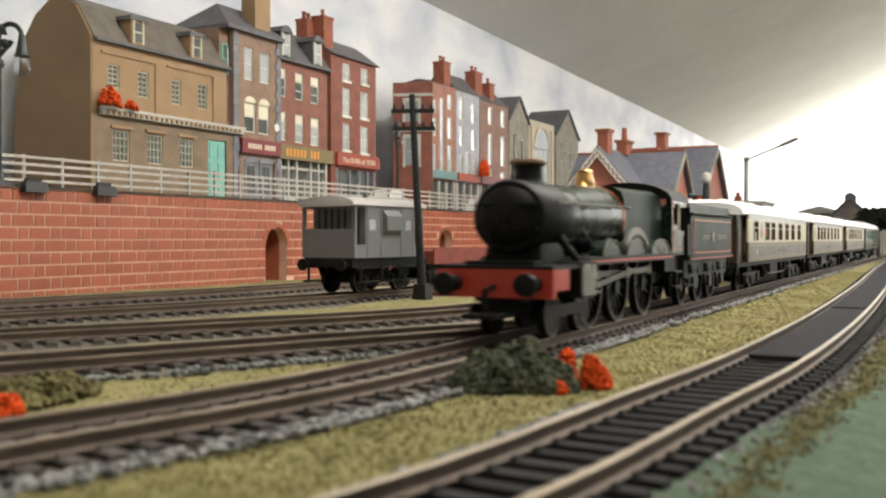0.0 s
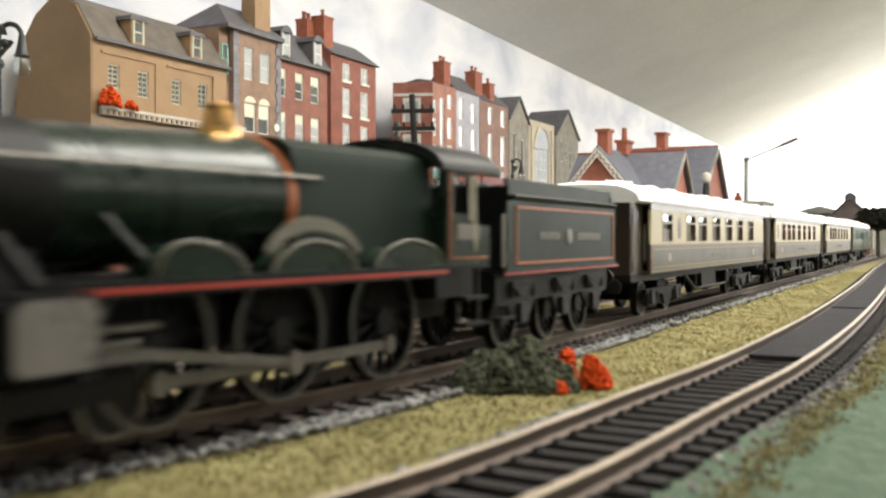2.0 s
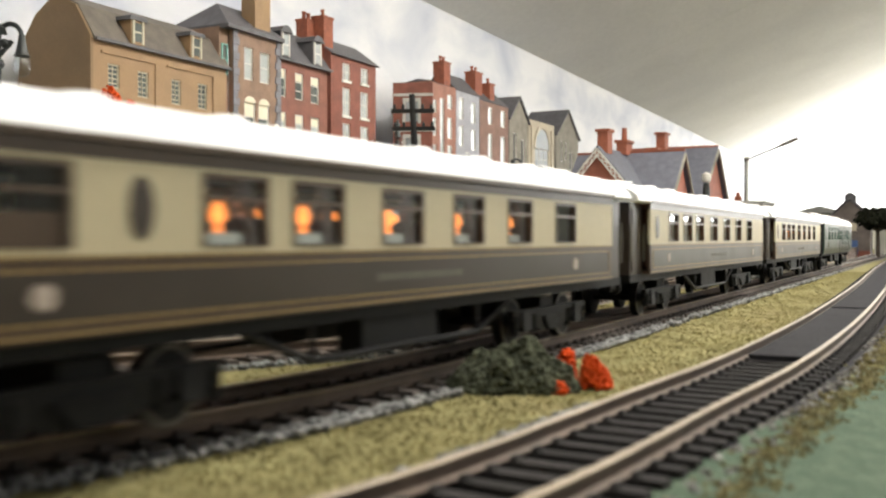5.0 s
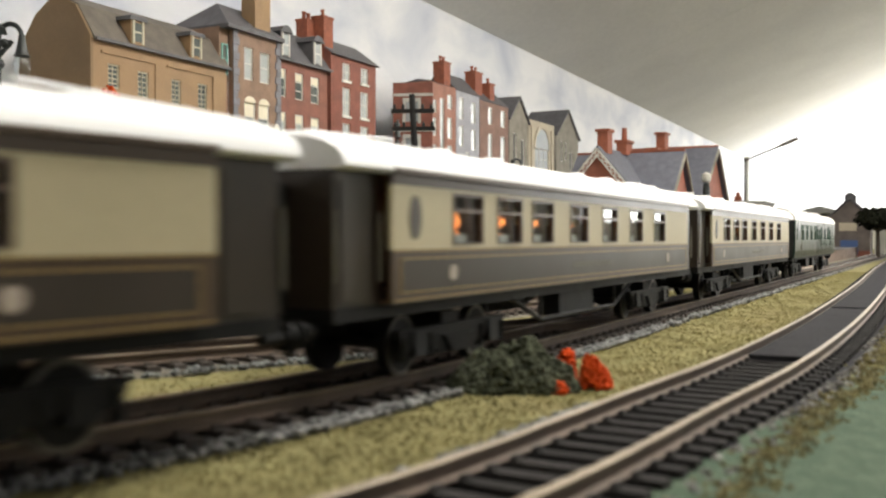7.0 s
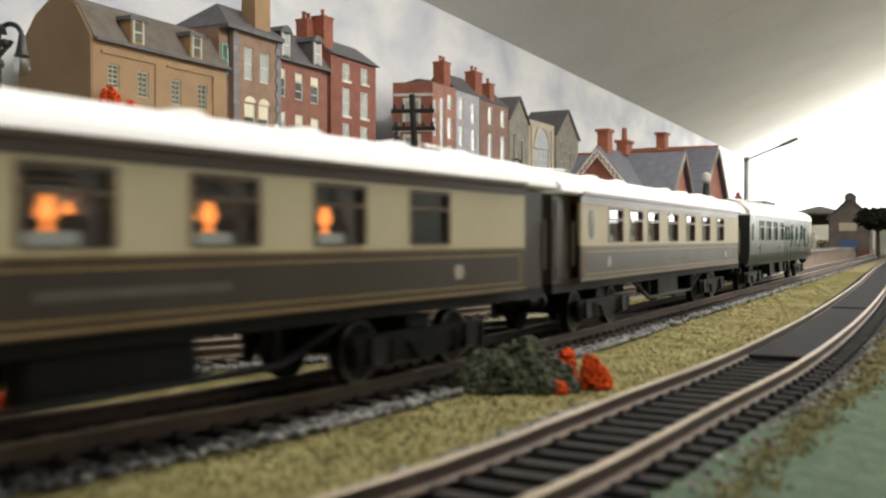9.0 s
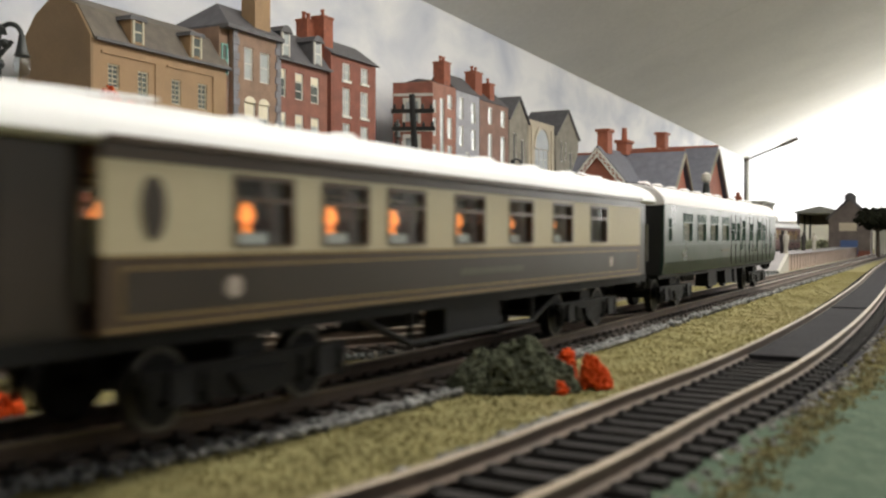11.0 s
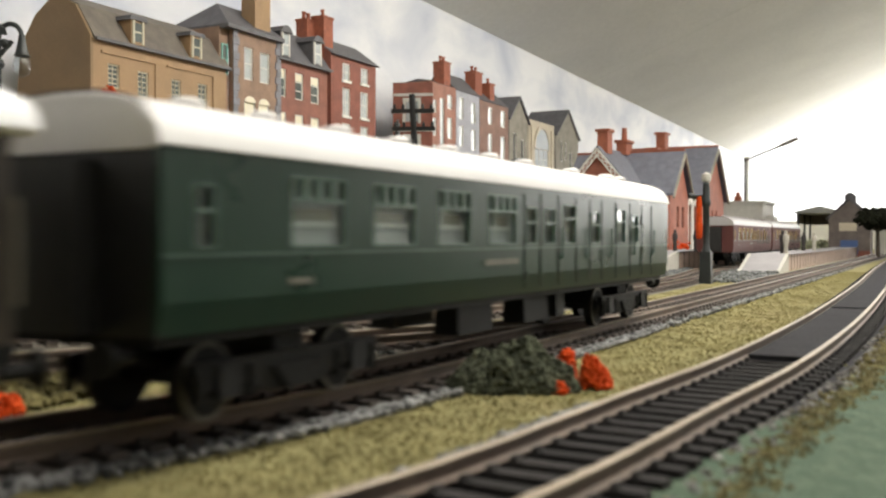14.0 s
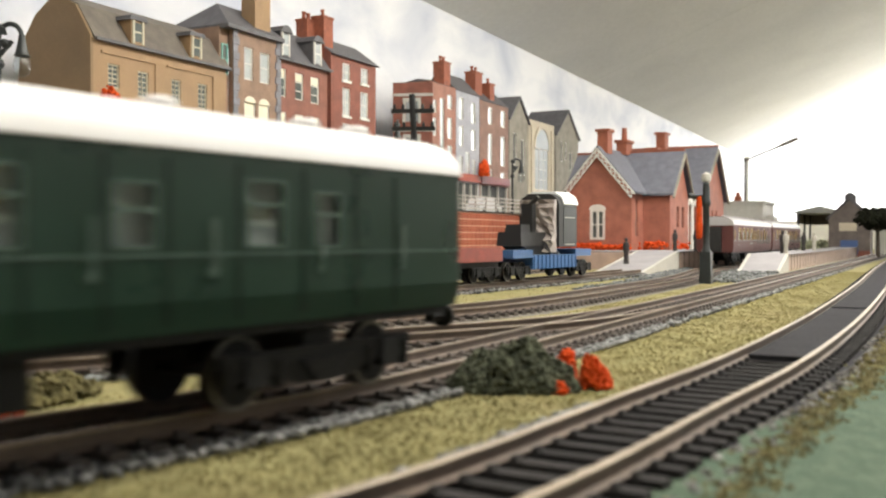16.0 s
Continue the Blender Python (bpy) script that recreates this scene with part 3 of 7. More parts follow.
stones("ballast_station", LOOP, LOOP.s_of_x(560), LOOP.s_of_x(1000), 14, 40, 900, 0.8, 1.8, "dark grey ballast before the platforms", 36, STONE_BLUE)
stones("ballast_platform", LOOP, LOOP.s_of_x(700), LOOP.s_of_x(1000), -60, -14, 700, 0.8, 1.8, "grey ballast round the platform ramp", 37, STONE_BLUE)
stones("ballast_yard", BRANCH, 10, BRANCH.s_of_x(225), 13.5, 19, 260, 0.6, 1.3, "grey ballast beside the branch", 38)
stones("ballast_branch_near", BRANCH, 40, BRANCH.s_of_x(235), -20, -13.5, 260, 0.5, 1.2, "bluish grey ballast beside the branch", 39, STONE_BLUE)
stones("ballast_siding", SIDING, SIDING.s_of_x(470), SIDING.s_of_x(820), -20, -13, 400, 0.7, 1.4, "grey ballast beside the siding", 40)

# ---- loft shell: back scene, sloping ceiling, gable end, closing walls ----
back = Shape()
back.add([(-700, 596, -2), (3306, 596, -2), (3306, 596, 297), (-700, 596, 365), (-700, 606, -2), (3306, 606, -2), (3306, 606, 297), (-700, 606, 365)],
         [(0, 1, 2, 3), (4, 7, 6, 5), (3, 2, 6, 7), (0, 4, 5, 1), (1, 5, 6, 2), (0, 3, 7, 4)])
solid("backdrop", back, sky_paint(), "printed cloudy sky back scene board", "back scene", kind="structure")
SLOPE = 0.394
ceil_sh = Shape()


def ceiling_z(x, y):
    return 365 - (x + 700) / 4006 * 68 + (596 - y) * SLOPE


cv = []
for x in (-700, 3306):
    for y in (596, -700):
        cv.append((x, y, ceiling_z(x, y)))
cv += [(x, y, z + 12) for x, y, z in cv]
ceil_sh.add(cv, [(0, 1, 3, 2), (4, 6, 7, 5), (0, 4, 5, 1), (2, 3, 7, 6), (0, 2, 6, 4), (1, 5, 7, 3)])
for xs_ in (1750, 2700):
    q = [(xs_ + dx, y, ceiling_z(xs_, y) - dz) for y in (590, -690) for dx, dz in ((-9, 0.05), (9, 0.05), (6, 0.6), (-6, 0.6))]
    ceil_sh.loft([q[:4], q[4:]])
solid("ceiling", ceil_sh, PLASTER, "sloping off-white plaster loft ceiling", "ceiling", kind="structure")
# the gable end; its wide window also replaces a wall strip, daylight giving its brightness
gable = Shape()
gable.box(3306, 3330, 585, 606, -2, 420)
gable.box(3306, 3330, -995, 585, -2, 88)
gable.box(3306, 3330, -1500, -995, -2, 1200)
gable.box(3306, 3330, -995, 585, 780, 900)
solid("wall_gable", gable, END_WALL, "white gable end wall, its bright window widened over a wall strip", "wall", kind="structure")
batten = Shape()
batten.rod((3300, 594, 20), (3300, 594, 297), 3.0)
batten.rod((3294, 592, 288), (3294, 480, 332), 3.6)
batten.rod((3294, 480, 332), (3294, 428, 352.5), 6.0)
solid("corner_batten", batten, WOOD_DARK, "thin dark batten along the corner of the loft ceiling", "batten", kind="structure")
for nm, (x0, x1, y0, y1, z0, z1) in {"wall_behind": (-730, -700, -1500, 606, -2, 1200), "wall_side": (-730, 3330, -1530, -1500, -2, 1200)}.items():
    solid(nm, Shape().box(x0, x1, y0, y1, z0, z1), END_WALL, "plain white loft wall", "wall", kind="structure")

solid("backdrop_daylight", Shape().box(3700, 3702, -2200, 1500, -200, 1600), WINDOW_SKY, "bright overcast daylight outside the gable window", "sky", kind="structure")

# ---- brick retaining wall and the street on it ----
WALL_Y, WALL_TOP = 446.0, 59.0
wall = empty("wall_retaining", "embossed red brick retaining wall with pale mortar", "wall", kind="structure")
ARCHES = (586.0, 862.0)
core = Shape()
edges = [150.0]
for a in ARCHES:
    edges += [a - 13, a + 13]
edges.append(1500.0)
for i in range(0, len(edges) - 1, 2):
    core.box(edges[i], edges[i + 1], WALL_Y, WALL_Y + 7, -1, WALL_TOP)
for a in ARCHES:
    pts = [(a - 13, 27)] + [(a - 13 * math.cos(t), 27 + 13 * math.sin(t)) for t in np.linspace(0, math.pi, 13)[1:-1]] + [(a + 13, 27), (a + 13, WALL_TOP), (a - 13, WALL_TOP)]
    core.prism(pts, WALL_Y, WALL_Y + 7, "y")
    core.box(a - 14, a + 14, WALL_Y + 20, WALL_Y + 22, -1, 45)
part("mortar_bed", core, MORTAR, wall, "pale pink mortar")
brick_long, brick_short = Shape().box(0, 13.4, -0.5, 0.4, 0, 5.9, taper=0.12), Shape().box(0, 6.2, -0.5, 0.4, 0, 5.9, taper=0.12)
long_mesh, short_mesh = brick_long.mesh("brick", BRICK), brick_short.mesh("brick", BRICK)
far_bricks, n_near = Shape(), 0
for row in range(9):
    z = WALL_TOP - 7.0 * (row + 1) + 0.2
    x = 160.0 - (row % 2) * 10.6
    while x < 1380:
        for length, me in ((13.4, long_mesh), (6.2, short_mesh)):
            hole = any(abs(x + length / 2 - a) < 13 + length / 2 - 1 and z < 27 for a in ARCHES) or \
                any((x + length / 2 - a) ** 2 + (z + 3 - 27) ** 2 < 14.8 ** 2 for a in ARCHES)
            y = WALL_Y
            if hole:
                y = WALL_Y + 20
                hole = not any(abs(x + length / 2 - a) < 13 - length / 2 + 0.5 for a in ARCHES)
            if not hole and z > -7:
                if 335 < x < 690 and n_near < 300 and y == WALL_Y and z > -1:
                    ob = part("brick", me, None, wall)
                    ob.matrix_local = pose(x * MM, y * MM, z * MM)
                    n_near += 1
                else:
                    far_bricks.box(x, x + length, y - 0.5, y + 0.4, max(z, -0.8), z + 5.9, taper=0.1)
            x += length + 1.05
tagged(part("far_bricks", far_bricks, BRICK_FAR, wall), kind="stuff")
jambs = Shape()
for a in ARCHES:
    for sg in (-1, 1):
        jambs.box(min(a + sg * 13, a + sg * 14), max(a + sg * 13, a + sg * 14), WALL_Y + 7, WALL_Y + 20, -1, 45)
        for row in range(4):
            z, w = WALL_TOP - 7.0 * (row + 5) + 0.2, 13 if row % 2 else 8
            jambs.box(min(a + sg * 13.1, a + sg * (13.1 + w)), max(a + sg * 13.1, a + sg * (13.1 + w)), WALL_Y - 0.42, WALL_Y + 0.3, max(z, -0.8), z + 5.9)
part("arch_jamb", jambs, BRICK_FAR, wall, "red brick jambs of the niches")
arch_rings = Shape()
for a in ARCHES:
    for i in range(9):
        t = math.pi * (i + 0.5) / 9
        m = Matrix.Translation((a - 14.4 * math.cos(t), WALL_Y - 0.7, 27 + 14.4 * math.sin(t))) @ Matrix.Rotation(t - math.pi / 2, 4, "Y")
        arch_rings.box(-2.1, 2.1, 0, 1.2, -1.6, 1.6, m=m)
part("arch_ring", arch_rings, BRICK_FAR, wall, "half-round brick arch ring")
coping = Shape()
coping.box(150, 1500, WALL_Y - 1.2, WALL_Y + 4, WALL_TOP, WALL_TOP + 1.3)
# shade along the wall top is put into this strip's dark colour
part("coping", coping, WOOD_DARK, wall, "coping strip with its shadow painted dark")
street = Shape().box(-100, 1500, WALL_Y + 4, 596, WALL_TOP - 3, WALL_TOP)
solid("pavement_street", street, ROAD, "grey card street above the retaining wall", "street", kind="structure")


def fence_run(x0, x1, y, pitch):
    rng = random.Random(3)
    n = int((x1 - x0) / (pitch * 4))
    for i in range(n):
        a = x0 + i * pitch * 4
        f = empty("fence_panel", "weathered pale post-and-rail fence along the wall top", "fence", "fence panels on the wall", a, y, WALL_TOP)
        for j in range(4):
            lean = rng.uniform(-0.5, 0.5)
            part("post", Shape().box(j * pitch - 0.9, j * pitch + 0.9, -0.8, 0.8, 0, 18.5 + lean, taper=0.1), FENCE, f)
        for z in (4.2, 8.6, 13.0, 17.0):
            part("fence_rail", Shape().box(-0.2, pitch * 4 - 0.2, -1.5, -0.7, z - 0.8, z + 0.8), FENCE, f)


fence_run(338, 1180, WALL_Y + 1.8, 26.0)
for x in (368, 418):
    clip = Shape().box(x - 8, x + 8, WALL_Y - 5, WALL_Y + 1, WALL_TOP - 2.5, WALL_TOP + 3.5, taper=1.2)
    clip.box(x - 5, x + 5, WALL_Y - 2, WALL_Y, WALL_TOP + 3.5, WALL_TOP + 5.5)
    solid("cable_clip", clip, BLACK, "small black plastic cable clip on the wall top", "clip", "cable clips")


# ---- buildings ----
def holed_wall(x0, x1, z0, z1, y0, y1, holes):
    """A wall slab facing the tracks, one connected solid with real openings (x0, x1, z0, z1)."""
    xs = sorted({x0, x1, *[h[0] for h in holes], *[h[1] for h in holes]})
    zs = sorted({z0, z1, *[h[2] for h in holes], *[h[3] for h in holes]})
    xs, zs = [x for x in xs if x0 <= x <= x1], [z for z in zs if z0 <= z <= z1]
    nx, nz = len(xs) - 1, len(zs) - 1

    def full(i, k):
        if not (0 <= i < nx and 0 <= k < nz):
            return False
        mx, mz = (xs[i] + xs[i + 1]) / 2, (zs[k] + zs[k + 1]) / 2
        return not any(h[0] < mx < h[1] and h[2] < mz < h[3] for h in holes)

    index, pts, faces = {}, [], []

    def corner(i, k, back_side):
        key = (i, k, back_side)
        if key not in index:
            index[key] = len(pts)
            pts.append((xs[i], y1 if back_side else y0, zs[k]))
        return index[key]

    for i in range(nx):
        for k in range(nz):
            if full(i, k):
                a = [(i, k), (i + 1, k), (i + 1, k + 1), (i, k + 1)]
                faces.append(tuple(corner(*c, 0) for c in a))
                faces.append(tuple(corner(*c, 1) for c in reversed(a)))
                for (c, d), nb in (((a[0], a[1]), (i, k - 1)), ((a[1], a[2]), (i + 1, k)), ((a[2], a[3]), (i, k + 1)), ((a[3], a[0]), (i - 1, k))):
                    if not full(*nb):
                        faces.append((corner(*c, 0), corner(*c, 1), corner(*d, 1), corner(*d, 0)))
    return Shape().add(pts, faces)


def sash(parent, x0, x1, z0, z1, y, mat=None, blind=0.0, bars=(2, 4), sill=None, frame_mat=None, rim=0.9):
    """A window in an opening: pane set back, frame, glazing bars, perhaps a blind and a sill."""
    frame_mat = frame_mat or FRAME_PAINT
    pane = part("window", Shape().box(x0, x1, y + 1.6, y + 2.0, z0, z1), mat or PANE, parent)
    fr = Shape()
    fr.box(x0, x0 + rim, y + 0.7, y + 1.6, z0, z1).box(x1 - rim, x1, y + 0.7, y + 1.6, z0, z1)
    fr.box(x0 + rim, x1 - rim, y + 0.7, y + 1.6, z0, z0 + rim).box(x0 + rim, x1 - rim, y + 0.7, y + 1.6, z1 - rim, z1)
    for i in range(1, bars[0]):
        x = x0 + (x1 - x0) * i / bars[0]
        fr.box(x - 0.22, x + 0.22, y + 1.1, y + 1.6, z0 + rim, z1 - rim)
    for i in range(1, bars[1]):
        z = z0 + (z1 - z0) * i / bars[1]
        fr.box(x0 + rim, x1 - rim, y + 1.0, y + 1.58, z - 0.3, z + 0.3)
    part("frame", fr, frame_mat, pane)
    if blind:
        part("blind", Shape().box(x0 + rim, x1 - rim, y + 1.2, y + 1.55, z1 - (z1 - z0) * blind, z1 - rim), BLIND, pane, "drawn cream blind")
    if sill:
        part("sill", Shape().box(x0 - 1, x1 + 1, y - 1.2, y + 0.6, z0 - 2.0, z0), sill, pane)


def pots(parent, x, y, z, w, d, h, n, mat=POT):
    st = Shape().box(x - w / 2, x + w / 2, y - d / 2, y + d / 2, z, z + h)
    st.box(x - w / 2 - 0.8, x + w / 2 + 0.8, y - d / 2 - 0.8, y + d / 2 + 0.8, z + h, z + h + 2)
    ch = part("chimney", st, mat, parent)
    for i in range(n):
        px = x - w / 2 + w * (i + 0.5) / n
        part("chimney_pot", Shape().turned([(1.9, 0), (1.6, 5), (2.1, 5.6), (2.1, 6.8), (1.2, 6.8)], (px, y, z + h + 2), n=10), POT, ch)


F1 = 500.0
# tan house with a mansard roof
h = empty("tan_house", "tan card town house with mansard slate roof and teal door", "house", "terrace above the wall")
wins = [(474, 484, 133, 149), (501, 511, 130, 148), (534, 543.5, 129, 147), (562, 572, 129, 148)]
lows = [(478, 493, 84, 105), (510, 525, 84, 105), (542, 557, 84, 105)]
door = (573, 594, WALL_TOP, 107)
part("front_wall", holed_wall(461, 611, WALL_TOP, 117, F1, F1 + 4, lows + [door]), TAN_LOW, h, "brown card shop front")
part("upper_wall", holed_wall(461, 594, 117, 165, F1, F1 + 4, wins), TAN, h, "tan card upper storey")
end = [(F1, WALL_TOP), (F1, 165), (F1 + 14, 187), (F1 + 32, 197), (F1 + 52, 184), (F1 + 66, 165), (F1 + 74, 110), (F1 + 74, WALL_TOP)]
part("end_wall", Shape().prism(end, 459, 461.2, "x"), TAN_END, h, "blank brown card end wall")
part("mansard_roof", Shape().add([(461.2, F1 - 2, 164), (597, F1 - 2, 164), (597, F1 + 14, 188), (461.2, F1 + 14, 188), (461.2, F1 + 32, 197), (597, F1 + 32, 197),
                                  (597, F1 + 60, 166), (461.2, F1 + 60, 166)],
                                 [(0, 1, 2, 3), (3, 2, 5, 4), (4, 5, 6, 7), (7, 6, 1, 0), (0, 3, 4, 7), (1, 6, 5, 2)]), SLATE_BROWN, h, "brown-grey slate mansard roof")
part("gutter", Shape().box(461.5, 597, F1 - 3.5, F1 - 1, 162.5, 164.5), SLATE, h)
part("cornice", Shape().box(466, 612, F1 - 3, F1 - 0.05, 114, 119).box(464, 613, F1 - 4.2, F1 - 3.05, 117.5, 119.5), STONE_PALE, h, "pale moulded shop cornice")
cn = Shape()
for i in range(28):
    cn.box(470 + i * 5, 472.4 + i * 5, F1 - 4.0, F1 - 3.05, 114.6, 117.2)
part("dentil_band", cn, TAN, h)
for w in wins:
    sash(h, *w, F1, bars=(2, 5))
for w in lows:
    sash(h, *w, F1, bars=(4, 4))
    part("window_hood", Shape().box(w[0] - 2, w[1] + 3, F1 - 1.2, F1 - 0.05, w[3] + 1, w[3] + 3), TAN, h)
for a, b in ((468, 517), (529, 578)):
    fr = Shape().box(a, b, F1 - 0.9, F1 - 0.05, 155, 156.6).box(b, b + 1.5, F1 - 0.9, F1 - 0.05, 120.5, 156.6)
    part("raised_panel_edge", fr, TAN, h)
dr = part("door", Shape().box(574, 593.5, F1 + 1, F1 + 2.2, WALL_TOP, 106.5), TEAL, h, "teal panelled double door")
dp = Shape()
for i in range(2):
    for za in (62, 78, 93):
        dp.box(575.5 + i * 9.5, 582.5 + i * 9.5, F1 + 0.5, F1 + 1.0, za, za + 11.5)
part("door_panel", dp, TEAL, dr)
for a in (494, 553):
    d = part("dormer", Shape().box(a - 1, a + 12, F1 - 1.5, F1 + 16, 165.5, 183), TAN, h, "tan dormer with glazed front")
    part("dormer_roof", Shape().prism([(a - 3, 182), (a + 14, 182), (a + 13, 185), (a - 2, 185)], F1 - 3, F1 + 24, "y"), SLATE, d)
    part("dormer_glass", Shape().box(a + 2, a + 9, F1 - 1.9, F1 - 1.45, 167.5, 180.5), PANE, d)
    part("dormer_frame", Shape().box(a + 0.2, a + 2, F1 - 2.5, F1 - 1.45, 166, 182).box(a + 9, a + 10.8, F1 - 2.5, F1 - 1.45, 166, 182)
         .box(a + 2, a + 9, F1 - 2.4, F1 - 1.45, 173.4, 174.4), FRAME_PAINT, d)

# corner shop with grey quoins and a hipped roof
h = empty("corner_shop", "orange brick corner shop with grey quoins, maroon fascia", "house", "terrace above the wall")
tops = [(616, 627, 159, 185), (636, 649, 159, 184)]
arched = [(616, 630, 117, 142), (634, 648, 117, 142)]
part("front_wall", holed_wall(602, 662, WALL_TOP, 197, F1, F1 + 4, tops + arched + [(616, 655, WALL_TOP, 95)]), ORANGE_BRICK, h)
side = part("end_wall", Shape().box(591, 602, F1 + 4.5, F1 + 60, WALL_TOP, 197), ORANGE_BRICK, h)
sash(h, 593, 600, 160, 184, F1 + 2.4, mat=PANE, bars=(1, 2), frame_mat=TEAL)
for i in range(23):
    z = WALL_TOP + i * 6
    for x in (602.6, 658.5):
        dx = 1.8 if i % 2 else 0
        part("quoin", Shape().box(x - 0.6 - (dx if x > 640 else 0), x + 4.8 + (dx if x < 640 else 0), F1 - 0.9, F1 - 0.03, z, z + 5.6), QUOIN, h, "blue-grey corner quoin")
for w in tops:
    sash(h, *w, F1, mat=PANE_PALE, bars=(1, 2), frame_mat=WHITE_CARD)
for w in arched:
    sash(h, *w, F1, bars=(1, 2), blind=0.48, frame_mat=WHITE_CARD)
    cxm = (w[0] + w[1]) / 2
    part("window_arch", Shape().prism([(cxm - 7 * math.cos(t), w[3] - 1 + 5 * math.sin(t)) for t in np.linspace(0, math.pi, 10)], F1 - 0.5, F1 - 0.04, "y"), BLIND, h)
part("cornice", Shape().box(592, 664, F1 - 4, F1 + 62, 196, 199), SLATE, h)
part("hipped_roof", Shape().add([(592, F1 - 4, 199), (664, F1 - 4, 199), (664, F1 + 62, 199), (592, F1 + 62, 199), (614, F1 + 26, 222), (664, F1 + 26, 222)],
                                [(0, 1, 5, 4), (1, 2, 5), (2, 3, 4, 5), (3, 0, 4), (0, 3, 2, 1)]), SLATE, h, "grey slate hipped roof")
pots(h, 641, F1 + 8, 200, 20, 14, 40, 2, TAN)
part("shop_front", Shape().box(613, 658, F1 + 2, F1 + 3, WALL_TOP, 96), QUOIN, h)
for a in (618, 637):
    sash(h, a, a + 14, 66, 92, F1 + 0.3, bars=(2, 1), frame_mat=QUOIN, rim=2.0)
    part("window_hood", Shape().prism([(a + 7 - 9 * math.cos(t), 93 + 5 * math.sin(t)) for t in np.linspace(0, math.pi, 10)], F1 - 0.4, F1 + 2, "y"), QUOIN, h)
fs = part("fascia", Shape().box(610, 660, F1 - 3.2, F1 - 0.05, 100, 111.5), SIGN_MAROON, h, "maroon shop fascia")
lettering_bars(fs, LETTER, 617, 653, F1 - 3.45, 103.6, 107.8, 12)
part("round_sign", Shape().turned([(3.4, 0), (3.4, 0.6)], (656.5, F1 - 1.6, 124), "y", 14), WHITE_CARD, h)

# narrow red brick shop with dormers
h = empty("brick_shop", "red brick three-storey shop with slate dormer roof", "house", "terrace above the wall")
ups = [(663, 674, 152, 176), (687, 699, 152, 175), (710, 723, 151.5, 175)]
mids = [(663, 674, 115, 139), (687, 699, 114.5, 139), (710, 723, 114, 139)]
part("front_wall", holed_wall(662, 736, WALL_TOP, 185, F1 + 2, F1 + 6, ups + mids + [(664, 734, WALL_TOP, 99)]), DULL_BRICK, h)
for w in ups + mids:
    sash(h, *w, F1 + 2, mat=PANE_PALE if w in mids else PANE, bars=(1, 3), blind=0.3, frame_mat=WHITE_CARD)
part("roof", Shape().add([(662, F1 - 1, 184), (742, F1 - 1, 184), (742, F1 + 22, 214), (662, F1 + 22, 214), (662, F1 + 50, 184), (742, F1 + 50, 184)],
                         [(0, 1, 2, 3), (3, 2, 5, 4), (0, 3, 4), (1, 5, 2), (0, 4, 5, 1)]), SLATE, h, "steep grey slate roof")
part("gutter", Shape().box(660, 738, F1 - 2, F1 + 0.5, 182.6, 184.6), SLATE, h)
for a in (662, 709):
    d = part("dormer", Shape().box(a, a + 14, F1 - 1, F1 + 18, 185.5, 207), SLATE, h)
    part("dormer_roof", Shape().prism([(a - 2, 206), (a + 16, 206), (a + 12, 210.5), (a + 7, 212), (a + 2, 210.5)], F1 - 3, F1 + 22, "y"), SLATE, d)
    part("dormer_glass", Shape().box(a + 3, a + 11, F1 - 1.6, F1 - 0.9, 187, 204), PANE_PALE, d, "white glazed dormer front")
    part("dormer_frame", Shape().box(a + 1.5, a + 3, F1 - 2.0, F1 - 0.9, 186, 205.5).box(a + 11, a + 12.5, F1 - 2.0, F1 - 0.9, 186, 205.5)
         .box(a + 3, a + 11, F1 - 1.9, F1 - 0.9, 194.8, 195.8), WHITE_CARD, d)
pots(h, 746, F1 + 14, 186, 15, 13, 48, 1)
pots(h, 734, F1 + 24, 200, 14, 12, 30, 2)
fs = part("fascia", Shape().box(659, 739, F1 - 2.6, F1 + 1.95, 99, 111), SIGN_OLIVE, h, "olive shop fascia with orange lettering")
lettering_bars(fs, LETTER_ORANGE, 668, 718, F1 - 2.85, 101.6, 108.2, 10)
part("shop_window", Shape().box(664, 734, F1 + 5, F1 + 5.6, WALL_TOP, 99), PANE, h, "dark shop window")
sf = Shape()
for a in (664, 675, 687, 708, 720, 731.5):
    sf.box(a, a + 2.4, F1 + 1, F1 + 5, WALL_TOP, 99)
sf.box(666.4, 687, F1 + 2, F1 + 5, WALL_TOP, 67).box(710.4, 731.5, F1 + 2, F1 + 5, WALL_TOP, 67).box(666.4, 731.5, F1 + 2, F1 + 5, 91, 93)
part("shop_frame", sf, STONE_PALE, h, "pale grey shop front frame")

# tall red brick public house
h = empty("public_house", "tall red brick public house with white sills", "house", "terrace above the wall")
ws = [(758, 771, 179, 195), (790, 803, 180, 195), (758, 771, 146, 172), (789, 803, 147, 172), (758, 771, 114, 139), (789, 803, 113.5, 139)]
part("front_wall", holed_wall(743, 817, WALL_TOP, 201, F1, F1 + 4, ws + [(747, 814, WALL_TOP, 96)]), RED_BRICK, h)
part("end_wall", Shape().prism([(F1 + 0.1, WALL_TOP), (F1 + 0.1, 201), (F1 + 26, 220), (F1 + 52, 201), (F1 + 52, WALL_TOP)], 739, 743, "x"), RED_BRICK, h)
